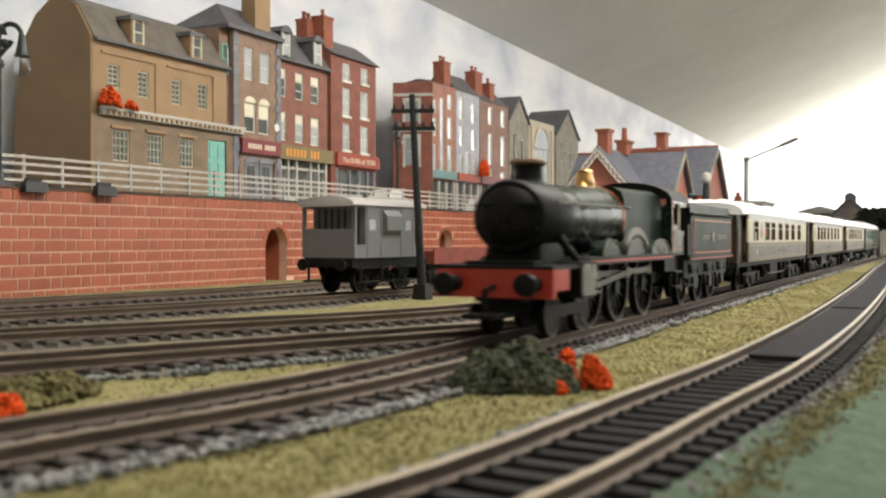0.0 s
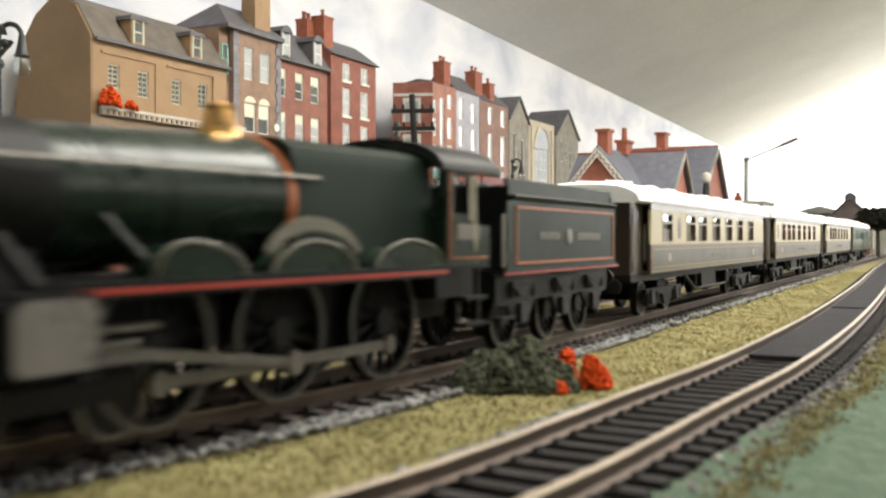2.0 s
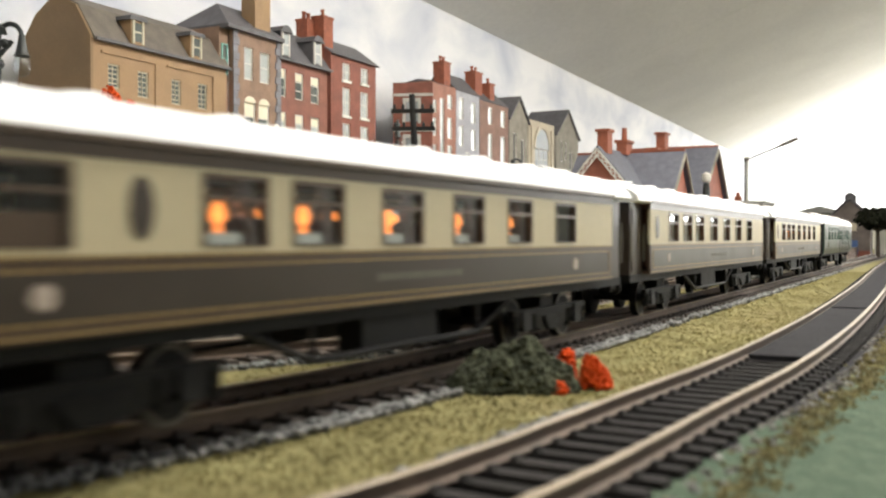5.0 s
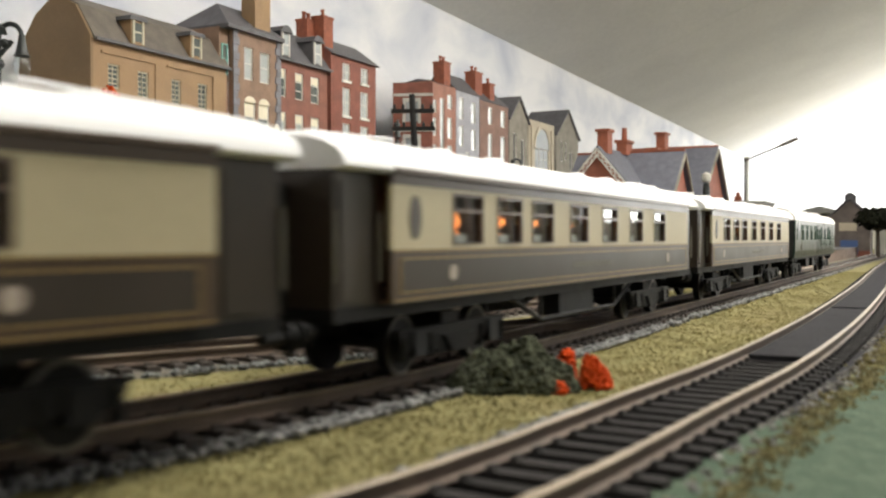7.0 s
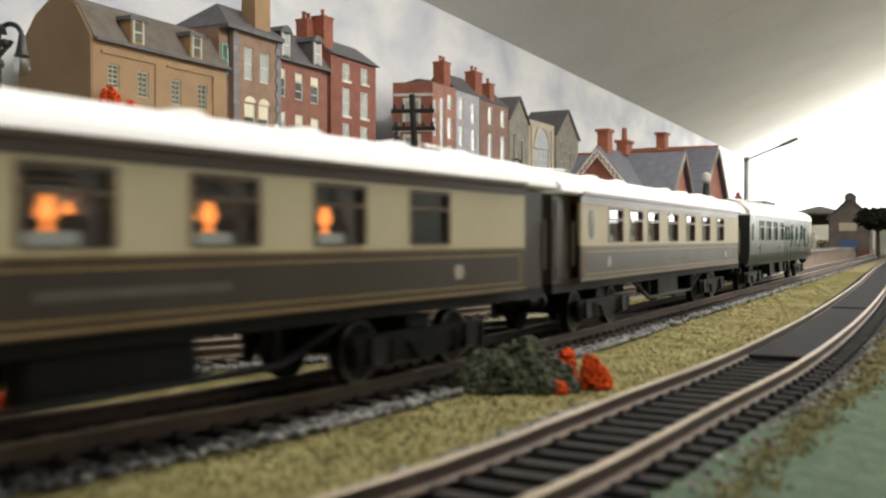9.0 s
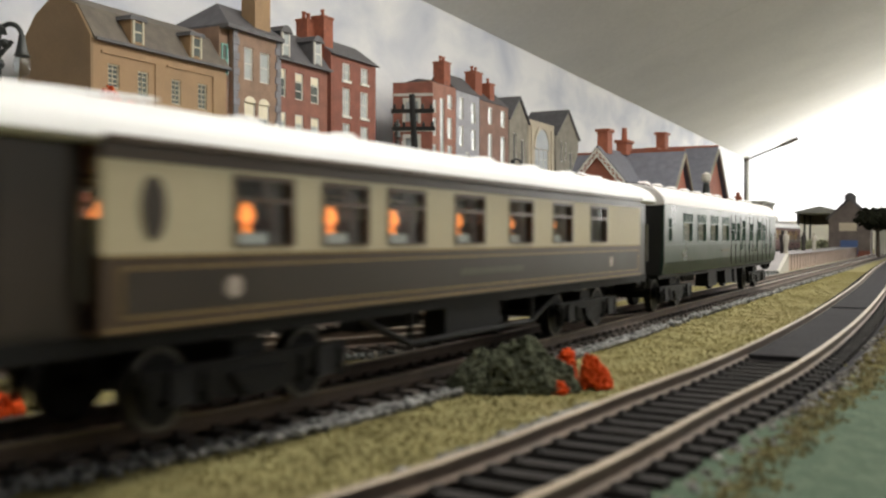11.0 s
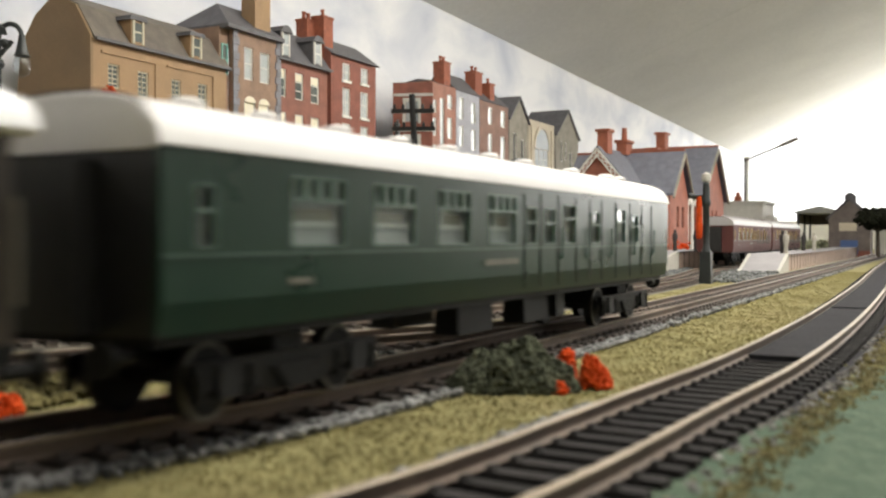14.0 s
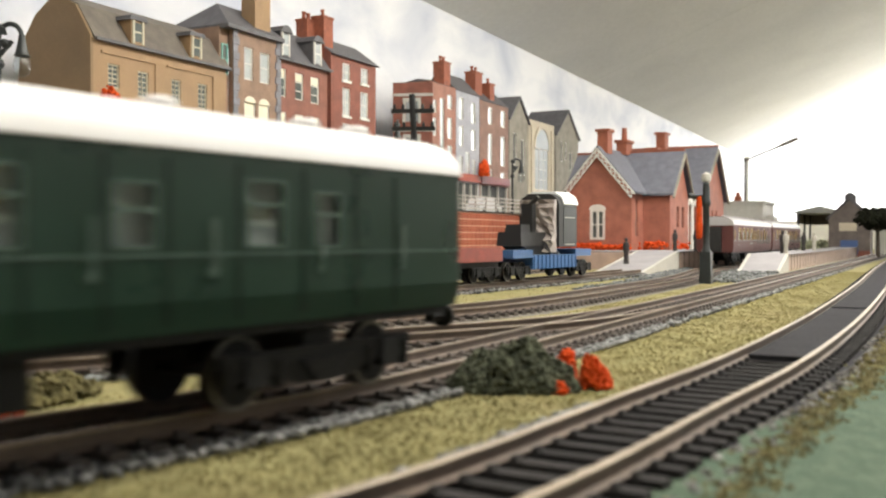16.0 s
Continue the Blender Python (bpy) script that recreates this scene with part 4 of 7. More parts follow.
part("roof", Shape().add([(740, F1 - 3, 200), (821, F1 - 3, 200), (821, F1 + 26, 221), (740, F1 + 26, 221), (740, F1 + 52, 200), (821, F1 + 52, 200)],
                         [(0, 1, 2, 3), (3, 2, 5, 4), (0, 3, 4), (1, 5, 2), (0, 4, 5, 1)]), SLATE, h, "low slate roof")
for w in ws:
    sash(h, *w, F1, mat=PANE_PALE, bars=(2, 2), frame_mat=WHITE_CARD, sill=WHITE_CARD)
fs = part("fascia", Shape().box(746, 820, F1 - 3, F1 - 0.05, 99, 111), SIGN_RED, h, "red public house fascia with cream lettering")
writing("The DUKE of YORK", LETTER, fs, 783, F1 - 3.1, 102.2, 7.0)
part("pub_front", Shape().box(747, 814, F1 + 2.5, F1 + 3.2, WALL_TOP, 96), PANE, h, "dark glazed ground floor")
sf = Shape()
for a in (747, 769, 786, 800, 811.5):
    sf.box(a, a + 2.5, F1 - 0.5, F1 + 2.4, WALL_TOP, 96)
sf.box(771.5, 811.5, F1, F1 + 2.4, WALL_TOP, 68)
part("pub_frame", sf, QUOIN, h, "grey pub front frame")

# the second terrace, further along
F2 = 508.0


def town_house(name, label, x0, x1, z1, mat, wins, pane, depth=46, roof=None, roof_h=20, low=None, low_mat=None, sign=None, gable=False, sill=None,
               bars=(1, 2), sign_z=(99, 108)):
    hh = empty(name, label, "house", "second terrace above the wall")
    holes = list(wins) + ([(x0 + 3, x1 - 3, WALL_TOP, 97)] if sign else [])
    part("front_wall", holed_wall(x0, x1, WALL_TOP, z1, F2, F2 + 4, holes), mat, hh)
    part("end_wall", Shape().box(x0, x0 + 3, F2 + 4.05, F2 + depth, WALL_TOP, z1), mat, hh)
    for w in wins:
        sash(hh, *w, F2, mat=pane, bars=bars, frame_mat=WHITE_CARD, sill=sill)
    if gable:
        mid = (x0 + x1) / 2
        part("gable_wall", Shape().prism([(x0, z1), (x1, z1), (mid, z1 + roof_h)], F2, F2 + 4, "y"), mat, hh)
        for sgn, xa in ((1, x0), (-1, x1)):
            part("roof_slope", Shape().prism([(xa - 3 * sgn, z1 - 3), (mid, z1 + roof_h), (mid, z1 + roof_h + 2.4), (xa - 3 * sgn, z1 - 0.6)], F2 - 3, F2 + depth, "y"), roof or SLATE, hh)
    else:
        part("roof", Shape().add([(x0 - 1, F2 - 1, z1), (x1 + 1, F2 - 1, z1), (x1 + 1, F2 + depth / 2, z1 + roof_h), (x0 - 1, F2 + depth / 2, z1 + roof_h),
                                  (x0 - 1, F2 + depth, z1), (x1 + 1, F2 + depth, z1)],
                                 [(0, 1, 2, 3), (3, 2, 5, 4), (0, 3, 4), (1, 5, 2), (0, 4, 5, 1)]), roof or SLATE, hh)
    if sign:
        part("fascia", Shape().box(x0 + 1, x1 - 1, F2 - 3, F2 - 0.05, *sign_z), sign, hh)
        part("shop_window", Shape().box(x0 + 3, x1 - 3, F2 + 2.5, F2 + 3, WALL_TOP, 97), PANE_DULL, hh)
        s2 = Shape()
        for i in range(4):
            a = x0 + 3 + (x1 - x0 - 8.5) * i / 3
            s2.box(a, a + 2.5, F2, F2 + 2.4, WALL_TOP, 97)
        part("shop_frame", s2, STONE_PALE, hh)
    return hh


hh = town_house("corner_house", "red brick corner house with white sash windows and teal fascia", 945, 1008, 206, PINK_BRICK,
                [(950, 960, 172, 186), (950, 960, 146, 166), (950, 960, 108, 136), (969, 979, 108, 190), (987, 999, 180, 196), (987, 999, 146, 170), (987, 999, 106, 138)],
                PANE_PALE, sign=SIGN_TEAL, roof_h=3, depth=30)
CANT = Matrix.Translation(at(944, F2 - 4, 0)) @ Matrix.Rotation(radians(112), 4, "Z")
ef = part("end_front", holed_wall(0, 44, WALL_TOP, 203, 0, 3, [(16, 30, 160, 182), (16, 30, 112, 142)]), RED_BRICK, hh, "red brick canted end with stone dressings")
for za, zb in ((149, 152), (188, 191)):
    part("stone_band", Shape().box(-0.6, 44.6, 3.05, 4.2, za, zb), STONE_PALE, ef, "pale stone band")
for xa, xb, za, zb in ((16, 30, 160, 182), (16, 30, 112, 142)):
    part("pane", Shape().box(xa, xb, 0.6, 1.1, za, zb), PANE_GREY, ef)
    part("window_dressing", Shape().box(xa - 3, xa - 0.1, 3.05, 4.0, za - 2, zb + 4).box(xb + 0.1, xb + 3, 3.05, 4.0, za - 2, zb + 4).box(xa - 0.1, xb + 0.1, 3.05, 4.0, zb, zb + 4)
         .box(xa + 1, xb - 1, 1.15, 1.8, (za + zb) / 2 - 0.7, (za + zb) / 2 + 0.7), STONE_PALE, ef)
ef.matrix_local = CANT
pots(hh, 996, F2 + 12, 206, 16, 14, 27, 2)
hh = town_house("rendered_house", "pale grey rendered house with tall white windows", 1009, 1072, 204, RENDER_GREY,
                [(1017, 1029, 172, 197), (1049, 1062, 170, 195), (1017, 1029, 140, 164), (1049, 1062, 138, 162), (1016, 1027, 104, 128), (1033, 1046, 104, 134), (1051, 1062, 104, 126)],
                PANE_PALE, sign=SIGN_RED, roof_h=24)
pots(hh, 1085, F2 + 14, 208, 20, 14, 27, 2)
hh = town_house("brown_house", "brown brick house with pale sash windows", 1073, 1160, 201, BROWN_BRICK,
                [(1098, 1110, 174, 195), (1136, 1150, 174, 195), (1098, 1110, 124, 162), (1136, 1150, 124, 162), (1098, 1110, 104, 118), (1136, 1150, 100, 116)],
                PANE_PALE, sign=SIGN_MAROON, roof_h=22)
pots(hh, 1118, F2 + 10, 203, 14, 12, 22, 1)
F2 = 512.0
town_house("stone_gabled_house", "weathered stone house with steep gable and slate roof", 1172, 1236, 190, STONE_CARD,
           [(1186, 1196, 130, 172), (1212, 1224, 130, 165)], PANE_DULL, gable=True, roof_h=30, depth=60)
hh = town_house("arched_hall", "cream stone hall with one tall arched window", 1238, 1336, 196, CREAM_CARD, [(1262, 1314, 100, 158)], PANE_GREY, roof_h=3, bars=(3, 4), depth=30)
part("arch_head", Shape().prism([(1288 - 26 * math.cos(t), 158 + 28 * math.sin(t)) for t in np.linspace(0, math.pi, 14)], F2 - 0.5, F2 - 0.03, "y"), PANE_GREY, hh)
ar = Shape()
for i in range(13):
    t = math.pi * (i + 0.5) / 13
    m = Matrix.Translation((1288 - 28.5 * math.cos(t), F2 - 1.4, 158 + 30.5 * math.sin(t))) @ Matrix.Rotation(t - math.pi / 2, 4, "Y")
    ar.box(-3.9, 3.9, 0, 1.3, -2.6, 2.6, m=m)
part("arch_ring", ar, CREAM_CARD, hh)
for xe in (1246, 1322):
    part("column", Shape().box(xe, xe + 6, F2 - 2, F2 - 0.05, WALL_TOP, 188), CREAM_CARD, hh)
town_house("stone_end_house", "grey stone house with gable and slate roof", 1345, 1440, 186, STONE_CARD,
           [(1362, 1371, 146, 176), (1380, 1388, 150, 176), (1402, 1414, 136, 162)], PANE_DULL, gable=True, roof_h=38, depth=60)


# ---- station and far end ----
PLAT_Z = 18.5


def platform(name, x0, xr, x1, y0, y1, z, label, yr=None):
    yr = yr or y1
    p = empty(name, label, "platform", "station platforms")
    part("deck", Shape().box(xr, x1, y0 + 1.5, y1 - 1.5, -0.5, z - 1.0), PLATFORM_EDGE, p, "pinkish brick platform face")
    part("ramp", Shape().prism([(x0, -0.5), (xr, -0.5), (xr, z), (x0, 0.4)], y0 + 3, yr - 3, "y"), PLATFORM_TOP, p, "grey platform ramp")
    for y in (y0, yr - 3):
        part("ramp_kerb", Shape().prism([(x0, -0.5), (xr, -0.5), (xr, z + 0.4), (x0, 0.9)], y, y + 3, "y"), STONE_PALE, p, "pale ramp edging")
    part("deck_surface", Shape().box(xr, x1, y0 + 0.2, y1 - 0.2, z - 1.0, z), PLATFORM_TOP, p)
    pan = Shape()
    x = xr + 4
    while x < x1 - 20:
        pan.box(x, x + 1.0, y0 + 1.1, y0 + 1.5, 0, z - 1.0)
        x += 22
    part("face_joint", pan, HUT_GREY, p)
    return p


platform("island_platform", 928, 985, 1850, 136, 174, 16.3, "island platform with pale edged ramp")
platform("main_platform", 826, 960, 1800, 236, 398, PLAT_Z, "grey main platform with a sloping ramp", 280)

SX = 1030.0
st = empty("station_building", "red brick station building with slate roofs and white bargeboards", "station building")
gx0, gx1 = 305.0, 380.0
EAVE, APEX = 86.0, 131.0
gm = (gx0 + gx1) / 2
RZ = PLAT_Z
front = Shape()
gable_holes = [(335, 352, 30, 62)]
for a, b, c, d in ((gx0, 335, RZ, EAVE), (352, gx1, RZ, EAVE), (335, 352, RZ, 30), (335, 352, 64, EAVE)):
    front.box(SX, SX + 4, a, b, c, d)
front.prism([(gx0, EAVE), (gx1, EAVE), (gm, APEX)], SX, SX + 4, "x")
part("gable_wall", front, RED_LIGHT, st, "red brick gable")
sidew = Shape().box(SX + 4, SX + 16, gx0, gx0 + 4, RZ, EAVE).box(SX + 26, SX + 50, gx0, gx0 + 4, RZ, EAVE).box(SX + 16, SX + 26, gx0, gx0 + 4, RZ, 34).box(SX + 16, SX + 26, gx0, gx0 + 4, 74, EAVE)
sidew.box(SX + 4, SX + 140, gx1 - 4, gx1, RZ, EAVE)
part("side_wall", sidew, RED_LIGHT, st)
w = part("window", Shape().box(SX + 2.4, SX + 2.9, 335, 352, 30, 64), PANE, st, "arched station window with cream frame")
fr = Shape()
for a, b, c, d in ((335, 337.4, 30, 64), (349.6, 352, 30, 64), (342.4, 344.6, 30, 64), (337.4, 349.6, 30, 32.5), (337.4, 349.6, 61, 64), (337.4, 349.6, 46, 47.4)):
    fr.box(SX - 0.6, SX + 2.4, a, b, c, d)
fr.prism([(343.5 - 10 * math.cos(t), 63 + 6 * math.sin(t)) for t in np.linspace(0, math.pi, 9)], SX - 0.8, SX - 0.05, "x")
part("frame", fr, WHITE_CARD, w, "cream window surround")
part("side_window", Shape().box(SX + 16, SX + 26, gx0 + 2, gx0 + 2.6, 34, 74), PANE, st)
for s, ya in ((1, gx0), (-1, gx1)):
    part("gable_roof", Shape().prism([(ya - 5 * s, EAVE - 6), (gm, APEX), (gm, APEX + 2.6), (ya - 5 * s, EAVE - 3.4)], SX - 5, SX + 150, "x"), SLATE_BLUE, st, "blue-grey slate roof")
    bb = Shape()
    nseg = 9
    L = math.hypot(gm - gx0 + 5, APEX - EAVE + 6)
    ang = math.atan2(APEX - EAVE + 6, gm - gx0 + 5)
    m = Matrix.Translation((SX - 6, ya - 5 * s, EAVE - 7)) @ (Matrix.Rotation(ang, 4, "X") if s > 0 else Matrix.Rotation(math.pi - ang, 4, "X"))
    sg = 1 if s > 0 else -1
    bb.box(-0.6, 0.6, 0, L, -0.4 if s > 0 else -1.2, 1.2 if s > 0 else 0.4, m=m)
    bb.box(-0.6, 0.6, 0, L, min(-5.6 * sg, -4.4 * sg), max(-5.6 * sg, -4.4 * sg), m=m)
    for i in range(nseg):
        a0, a1 = L * i / nseg, L * (i + 0.5) / nseg
        bb.rod(m @ Vector((0, a0, -5 * sg)), m @ Vector((0, a1, 0)), 0.7, 6)
        bb.rod(m @ Vector((0, a1, 0)), m @ Vector((0, L * (i + 1) / nseg, -5 * sg)), 0.7, 6)
    part("bargeboard", bb, WHITE_CARD, st, "white pierced bargeboard")
# two cross wings with their gables to the track
for xa, xr, xb, ye, yb, ze, zr in ((1075, 1125, 1165, 273, 400, 82, 131), (1222, 1309, 1372, 273, 392, 84, 151)):
    part("wing_roof", Shape().prism([(xa - 4, ze - 3), (xr, zr), (xr, zr + 2.4), (xa - 4, ze - 0.4)], ye - 3, yb, "y"), SLATE_BLUE, st, "blue-grey slate slope")
    part("wing_roof", Shape().prism([(xb + 4, ze - 3), (xr, zr), (xr, zr + 2.4), (xb + 4, ze - 0.4)], ye - 3, yb, "y"), SLATE_BLUE, st, "blue-grey slate slope")
    part("ridge_tiles", Shape().box(xr - 1.6, xr + 1.6, ye - 3, yb, zr + 1.6, zr + 4.0), POT, st, "red ridge tiles")
    gw = holed_wall(xa + 2, xb - 2, RZ, ze - 3, ye + 2, ye + 6, [(xr - 18, xr - 6, 44, 68), (xr + 6, xr + 18, 44, 68)])
    gw.prism([(xa + 2, ze - 3), (xb - 2, ze - 3), (xr, zr - 3)], ye + 2, ye + 6, "y")
    part("wing_gable", gw, RED_LIGHT, st, "red brick cross gable")
    for wx in (xr - 18, xr + 6):
        part("wing_window", Shape().box(wx, wx + 12, ye + 4, ye + 4.6, 44, 68), PANE, st)
    part("wing_wall", Shape().box(xa + 2, xa + 6, ye + 6.05, yb - 6, RZ, ze - 3).box(xb - 6, xb - 2, ye + 6.05, yb - 6, RZ, ze - 3), RED_LIGHT, st)
    brd = Shape()
    for p, q in (((xa - 4, ze - 5), (xr, zr - 2)), ((xr, zr - 2), (xb + 4, ze - 5))):
        brd.rod((p[0], ye - 3.6, p[1]), (q[0], ye - 3.6, q[1]), 1.6, 6)
    part("verge_board", brd, STONE_CARD, st, "weathered verge board")
for cx, cy, cz, wd, ht, n in ((SX + 16, gm - 2, 126, 17, 24, 0), (SX + 90, gm - 2, 130, 24, 14, 1), (SX + 262, gm - 2, 130, 19, 40, 0), (SX + 218, gm - 2, 132, 15, 14, 0)):
    cs = part("chimney", Shape().box(cx - wd / 2, cx + wd / 2, cy - 6, cy + 6, cz, cz + ht).box(cx - wd / 2 - 2, cx + wd / 2 + 2, cy - 8, cy + 8, cz + ht, cz + ht + 3), POT, st, "red brick chimney")
    for i in range(n):
        part("chimney_pot", Shape().turned([(3.4, 0), (2.8, 14), (3.4, 15)], (cx, cy, cz + ht + 3), n=10), POT, cs)
part("porch_wall", Shape().box(1163.5, 1224, 306, 310, RZ, 80), RED_LIGHT, st)
cn = Shape().box(1163.5, 1223.5, 279, 306, 78, 80.5)
for i in range(12):
    cn.prism([(1163.5 + i * 5, 78), (1168.5 + i * 5, 78), (1166 + i * 5, 71)], 278, 278.95, "y")
cp = part("canopy", cn, WHITE_CARD, st, "white platform canopy with toothed valance")
for x in (1180, 1206):
    post = Shape().rod((x, 280.5, RZ), (x, 280.5, 78), 2.2, 8)
    for sg in (-1, 1):
        for i in range(6):
            t0, t1 = math.pi / 2 * i / 6, math.pi / 2 * (i + 1) / 6
            post.rod((x + sg * 12 * (1 - math.cos(t0)), 280.5, 63 + 13 * math.sin(t0)), (x + sg * 12 * (1 - math.cos(t1)), 280.5, 63 + 13 * math.sin(t1)), 1.3, 6)
    part("canopy_post", post, WHITE_CARD, cp, "white arched canopy post")
for i, (x, y, hgt) in enumerate(((SX - 14, 322, 7), (SX - 12, 350, 9), (SX - 10, 371, 8), (SX + 30, 290, 12), (SX + 70, 286, 14), (SX + 95, 282, 13))):
    rng = random.Random(50 + i)
    sh = Shape()
    for _ in range(70):
        sh.clump((x + rng.gauss(0, 4), y + rng.gauss(0, 8), PLAT_Z + 1.5 + rng.random() * hgt * 0.6), rng.uniform(1.2, 2.4), rng)
    solid("flower_bed", sh, ORANGE_FOAM, "bright orange-red foam flowers by the station wall", "flowers", "orange foam flowers")


def figure(x, y, z, hgt, mat):
    """A small painted figurine as one plain turned form on a base."""
    s = hgt / 22.0
    sh = Shape()
    sh.turned([(2.6 * s, 0), (2.8 * s, 0.8 * s), (2.2 * s, 1.0 * s), (2.0 * s, 9 * s), (2.7 * s, 12 * s), (3.0 * s, 16 * s), (2.2 * s, 18 * s), (1.0 * s, 18.6 * s),
               (1.5 * s, 20 * s), (1.3 * s, 21.6 * s), (0.5 * s, 22 * s)], (x, y, z), n=12)
    return solid("figurine", sh, mat, "small plain painted platform figurine", "figurine", "platform figurines", smooth=True)


figure(1000, 250, PLAT_Z, 22, FIG_DARK)
figure(1040, 238, PLAT_Z, 22, FIG_DARK)
figure(868, 262, 8, 24, FIG_DARK)
figure(1020, 147, 16.3, 23, FIG_DARK)
figure(1016, 143, 16.3, 23, FIG_PALE)
figure(1270, 158, 16.3, 23, FIG_DARK)
figure(1290, 148, 16.3, 22, FIG_PALE)

# water column with an orange bag
wc = empty("water_column", "black water column with orange leather bag", "water column", x=683, y=149)
part("base", Shape().box(-4.0, 4.0, -4.0, 4.0, 0, 22, taper=0.4), IRON, wc, "black square base")
part("column", Shape().turned([(3.2, 22), (2.7, 24), (2.2, 26), (2.2, 53), (3.2, 54.5), (3.2, 57), (2.5, 58.5), (2.5, 67), (1.8, 70)], (0, 0, 0), n=14), IRON, wc, smooth=True)
part("finial", Shape().turned([(1.1, 70), (2.8, 71), (3.4, 73.5), (2.8, 76), (0.8, 77.5)], (0, 0, 0), n=14), STONE_PALE, wc, "pale ball finial", smooth=True)
part("spout", Shape().rod((0, 0, 58), (0, 12, 62), 1.6).rod((0, 2, 61), (-9, 9, 61), 0.7), IRON, wc)
part("leather_bag", Shape().turned([(1.4, 31), (2.2, 33), (2.5, 40), (1.9, 50), (2.1, 56), (1.5, 61)], (-2, 4.5, 0), n=12), ORANGE_FOAM, wc, "bright orange hanging bag", smooth=True)

# grey goods hut, sheds and trees at the far end
hut = empty("goods_hut", "grey brick hut with blue doors", "hut", x=1800, y=150)
part("wall", Shape().prism([(-33, 0), (-33, 67), (0, 97), (33, 67), (33, 0)], 0, 70, "x"), HUT_GREY, hut)
part("roof", Shape().prism([(-37, 64), (0, 98), (37, 64), (37, 67), (0, 102), (-37, 67)], -4, 74, "x"), SLATE, hut)
part("door", Shape().box(-1.5, -0.1, -14, 14, 3, 28), BLUE_DOOR, hut, "blue double door")
part("nameboard", Shape().box(-1.5, -0.1, -12, 16, 44, 58), CREAM_CARD, hut, "pale nameboard")
part("roof_vent", Shape().box(10, 30, -9, 9, 92, 104).prism([(-11, 104), (11, 104), (0, 112)], 8, 32, "x"), SLATE, hut)
part("brick_plinth", Shape().box(-1, 0.02, -33, 33, 0, 10), RED_BRICK, hut)
for nm, x, y, w, d, hgt, rise, mat, lb in (("engine_shed", 2150, 237, 200, 90, 84, 12, PALE_ROOF, "long grey shed with a low pale roof"),
                                         ("flat_store", 2050, 90, 120, 70, 86, 4, PALE_ROOF, "pale flat-roofed store building beyond the hut"),
                                         ("concrete_block", 2000, 430, 150, 90, 58, 2, STONE_PALE, "pale concrete building block")):
    b = empty(nm, lb, "building", x=x, y=y)
    if nm == "engine_shed":
        for px in (4, w / 2, w - 4):
            for py in (-d / 2 + 4, d / 2 - 4):
                part("post", Shape().box(px - 2, px + 2, py - 2, py + 2, 0, hgt), IRON, b)
        part("hanging_wall", Shape().box(0, w, -d / 2, -d / 2 + 3, hgt - 22, hgt).box(0, w, d / 2 - 3, d / 2, hgt - 22, hgt).box(w - 3, w, -d / 2 + 3, d / 2 - 3, hgt - 22, hgt), HUT_GREY, b)
    else:
        part("wall", Shape().box(0, w, -d / 2, d / 2, 0, hgt - 16).box(6, w - 6, -d / 2 + 4, d / 2 - 4, hgt - 16, hgt), STONE_PALE, b)
    part("roof", Shape().prism([(-d / 2 - 5, hgt), (d / 2 + 5, hgt), (d / 2 + 5, hgt + 3), (0, hgt + 3 + rise), (-d / 2 - 5, hgt + 3)], -5, w + 5, "x"), mat, b)
bb = empty("white_block", "white block building with one small chimney behind the coaches", "building", x=1750, y=330)
part("wall", Shape().box(0, 120, -45, 45, 0, 92), STONE_PALE, bb)
part("parapet", Shape().box(-3, 123, -48, 48, 92, 97).box(10, 60, -62, -48.1, 0, 70), STONE_PALE, bb)
part("chimney_stack", Shape().box(14, 22, -6, 6, 97, 106).box(15, 21, -3, 3, 106, 113), POT, bb)


def tree(x, y, trunk_h, crown_r, squash, count, seed, label):
    rng = random.Random(seed)
    t = empty("tree", label, "tree", "far trees", x, y, 0)
    tr = Shape().rod((0, 0, 0), (1, 1, trunk_h), 3.4, 8, 2.2)
    for i in range(7):
        a = i * 2.4
        tr.rod((0.8, 0.8, trunk_h * 0.8), (math.cos(a) * crown_r * 0.6, math.sin(a) * crown_r * 0.6, trunk_h + crown_r * 0.35 * rng.random()), 1.5, 6, 0.5)
    part("trunk", tr, WOOD_DARK, t)
    cr = Shape()
    for _ in range(count):
        d = Vector((rng.gauss(0, 1), rng.gauss(0, 1), rng.gauss(0, 1))).normalized() * crown_r * rng.random() ** 0.4
        d *= 0.8 + 0.35 * noise.noise(d * 0.06)
        cr.clump((d.x, d.y, trunk_h + d.z * squash + crown_r * squash * 0.5), rng.uniform(1.6, 4.2), rng, 0.5)
    part("crown", cr, TREE_DARK, t)


tree(1640, 95, 52, 40, 0.5, 900, 71, "dark bushy model tree beside the far track")
tree(1680, 58, 50, 44, 0.5, 900, 72, "dark bushy model tree beside the far track")
hedge = Shape()
rng = random.Random(77)
for _ in range(700):
    hedge.clump((rng.uniform(1850, 2300), rng.uniform(190, 300), rng.random() ** 2 * 26), rng.uniform(2, 5), rng)
solid("far_bushes", hedge, PALE_BUSH, "pale bushes beyond the platform end", "bushes", kind="stuff")

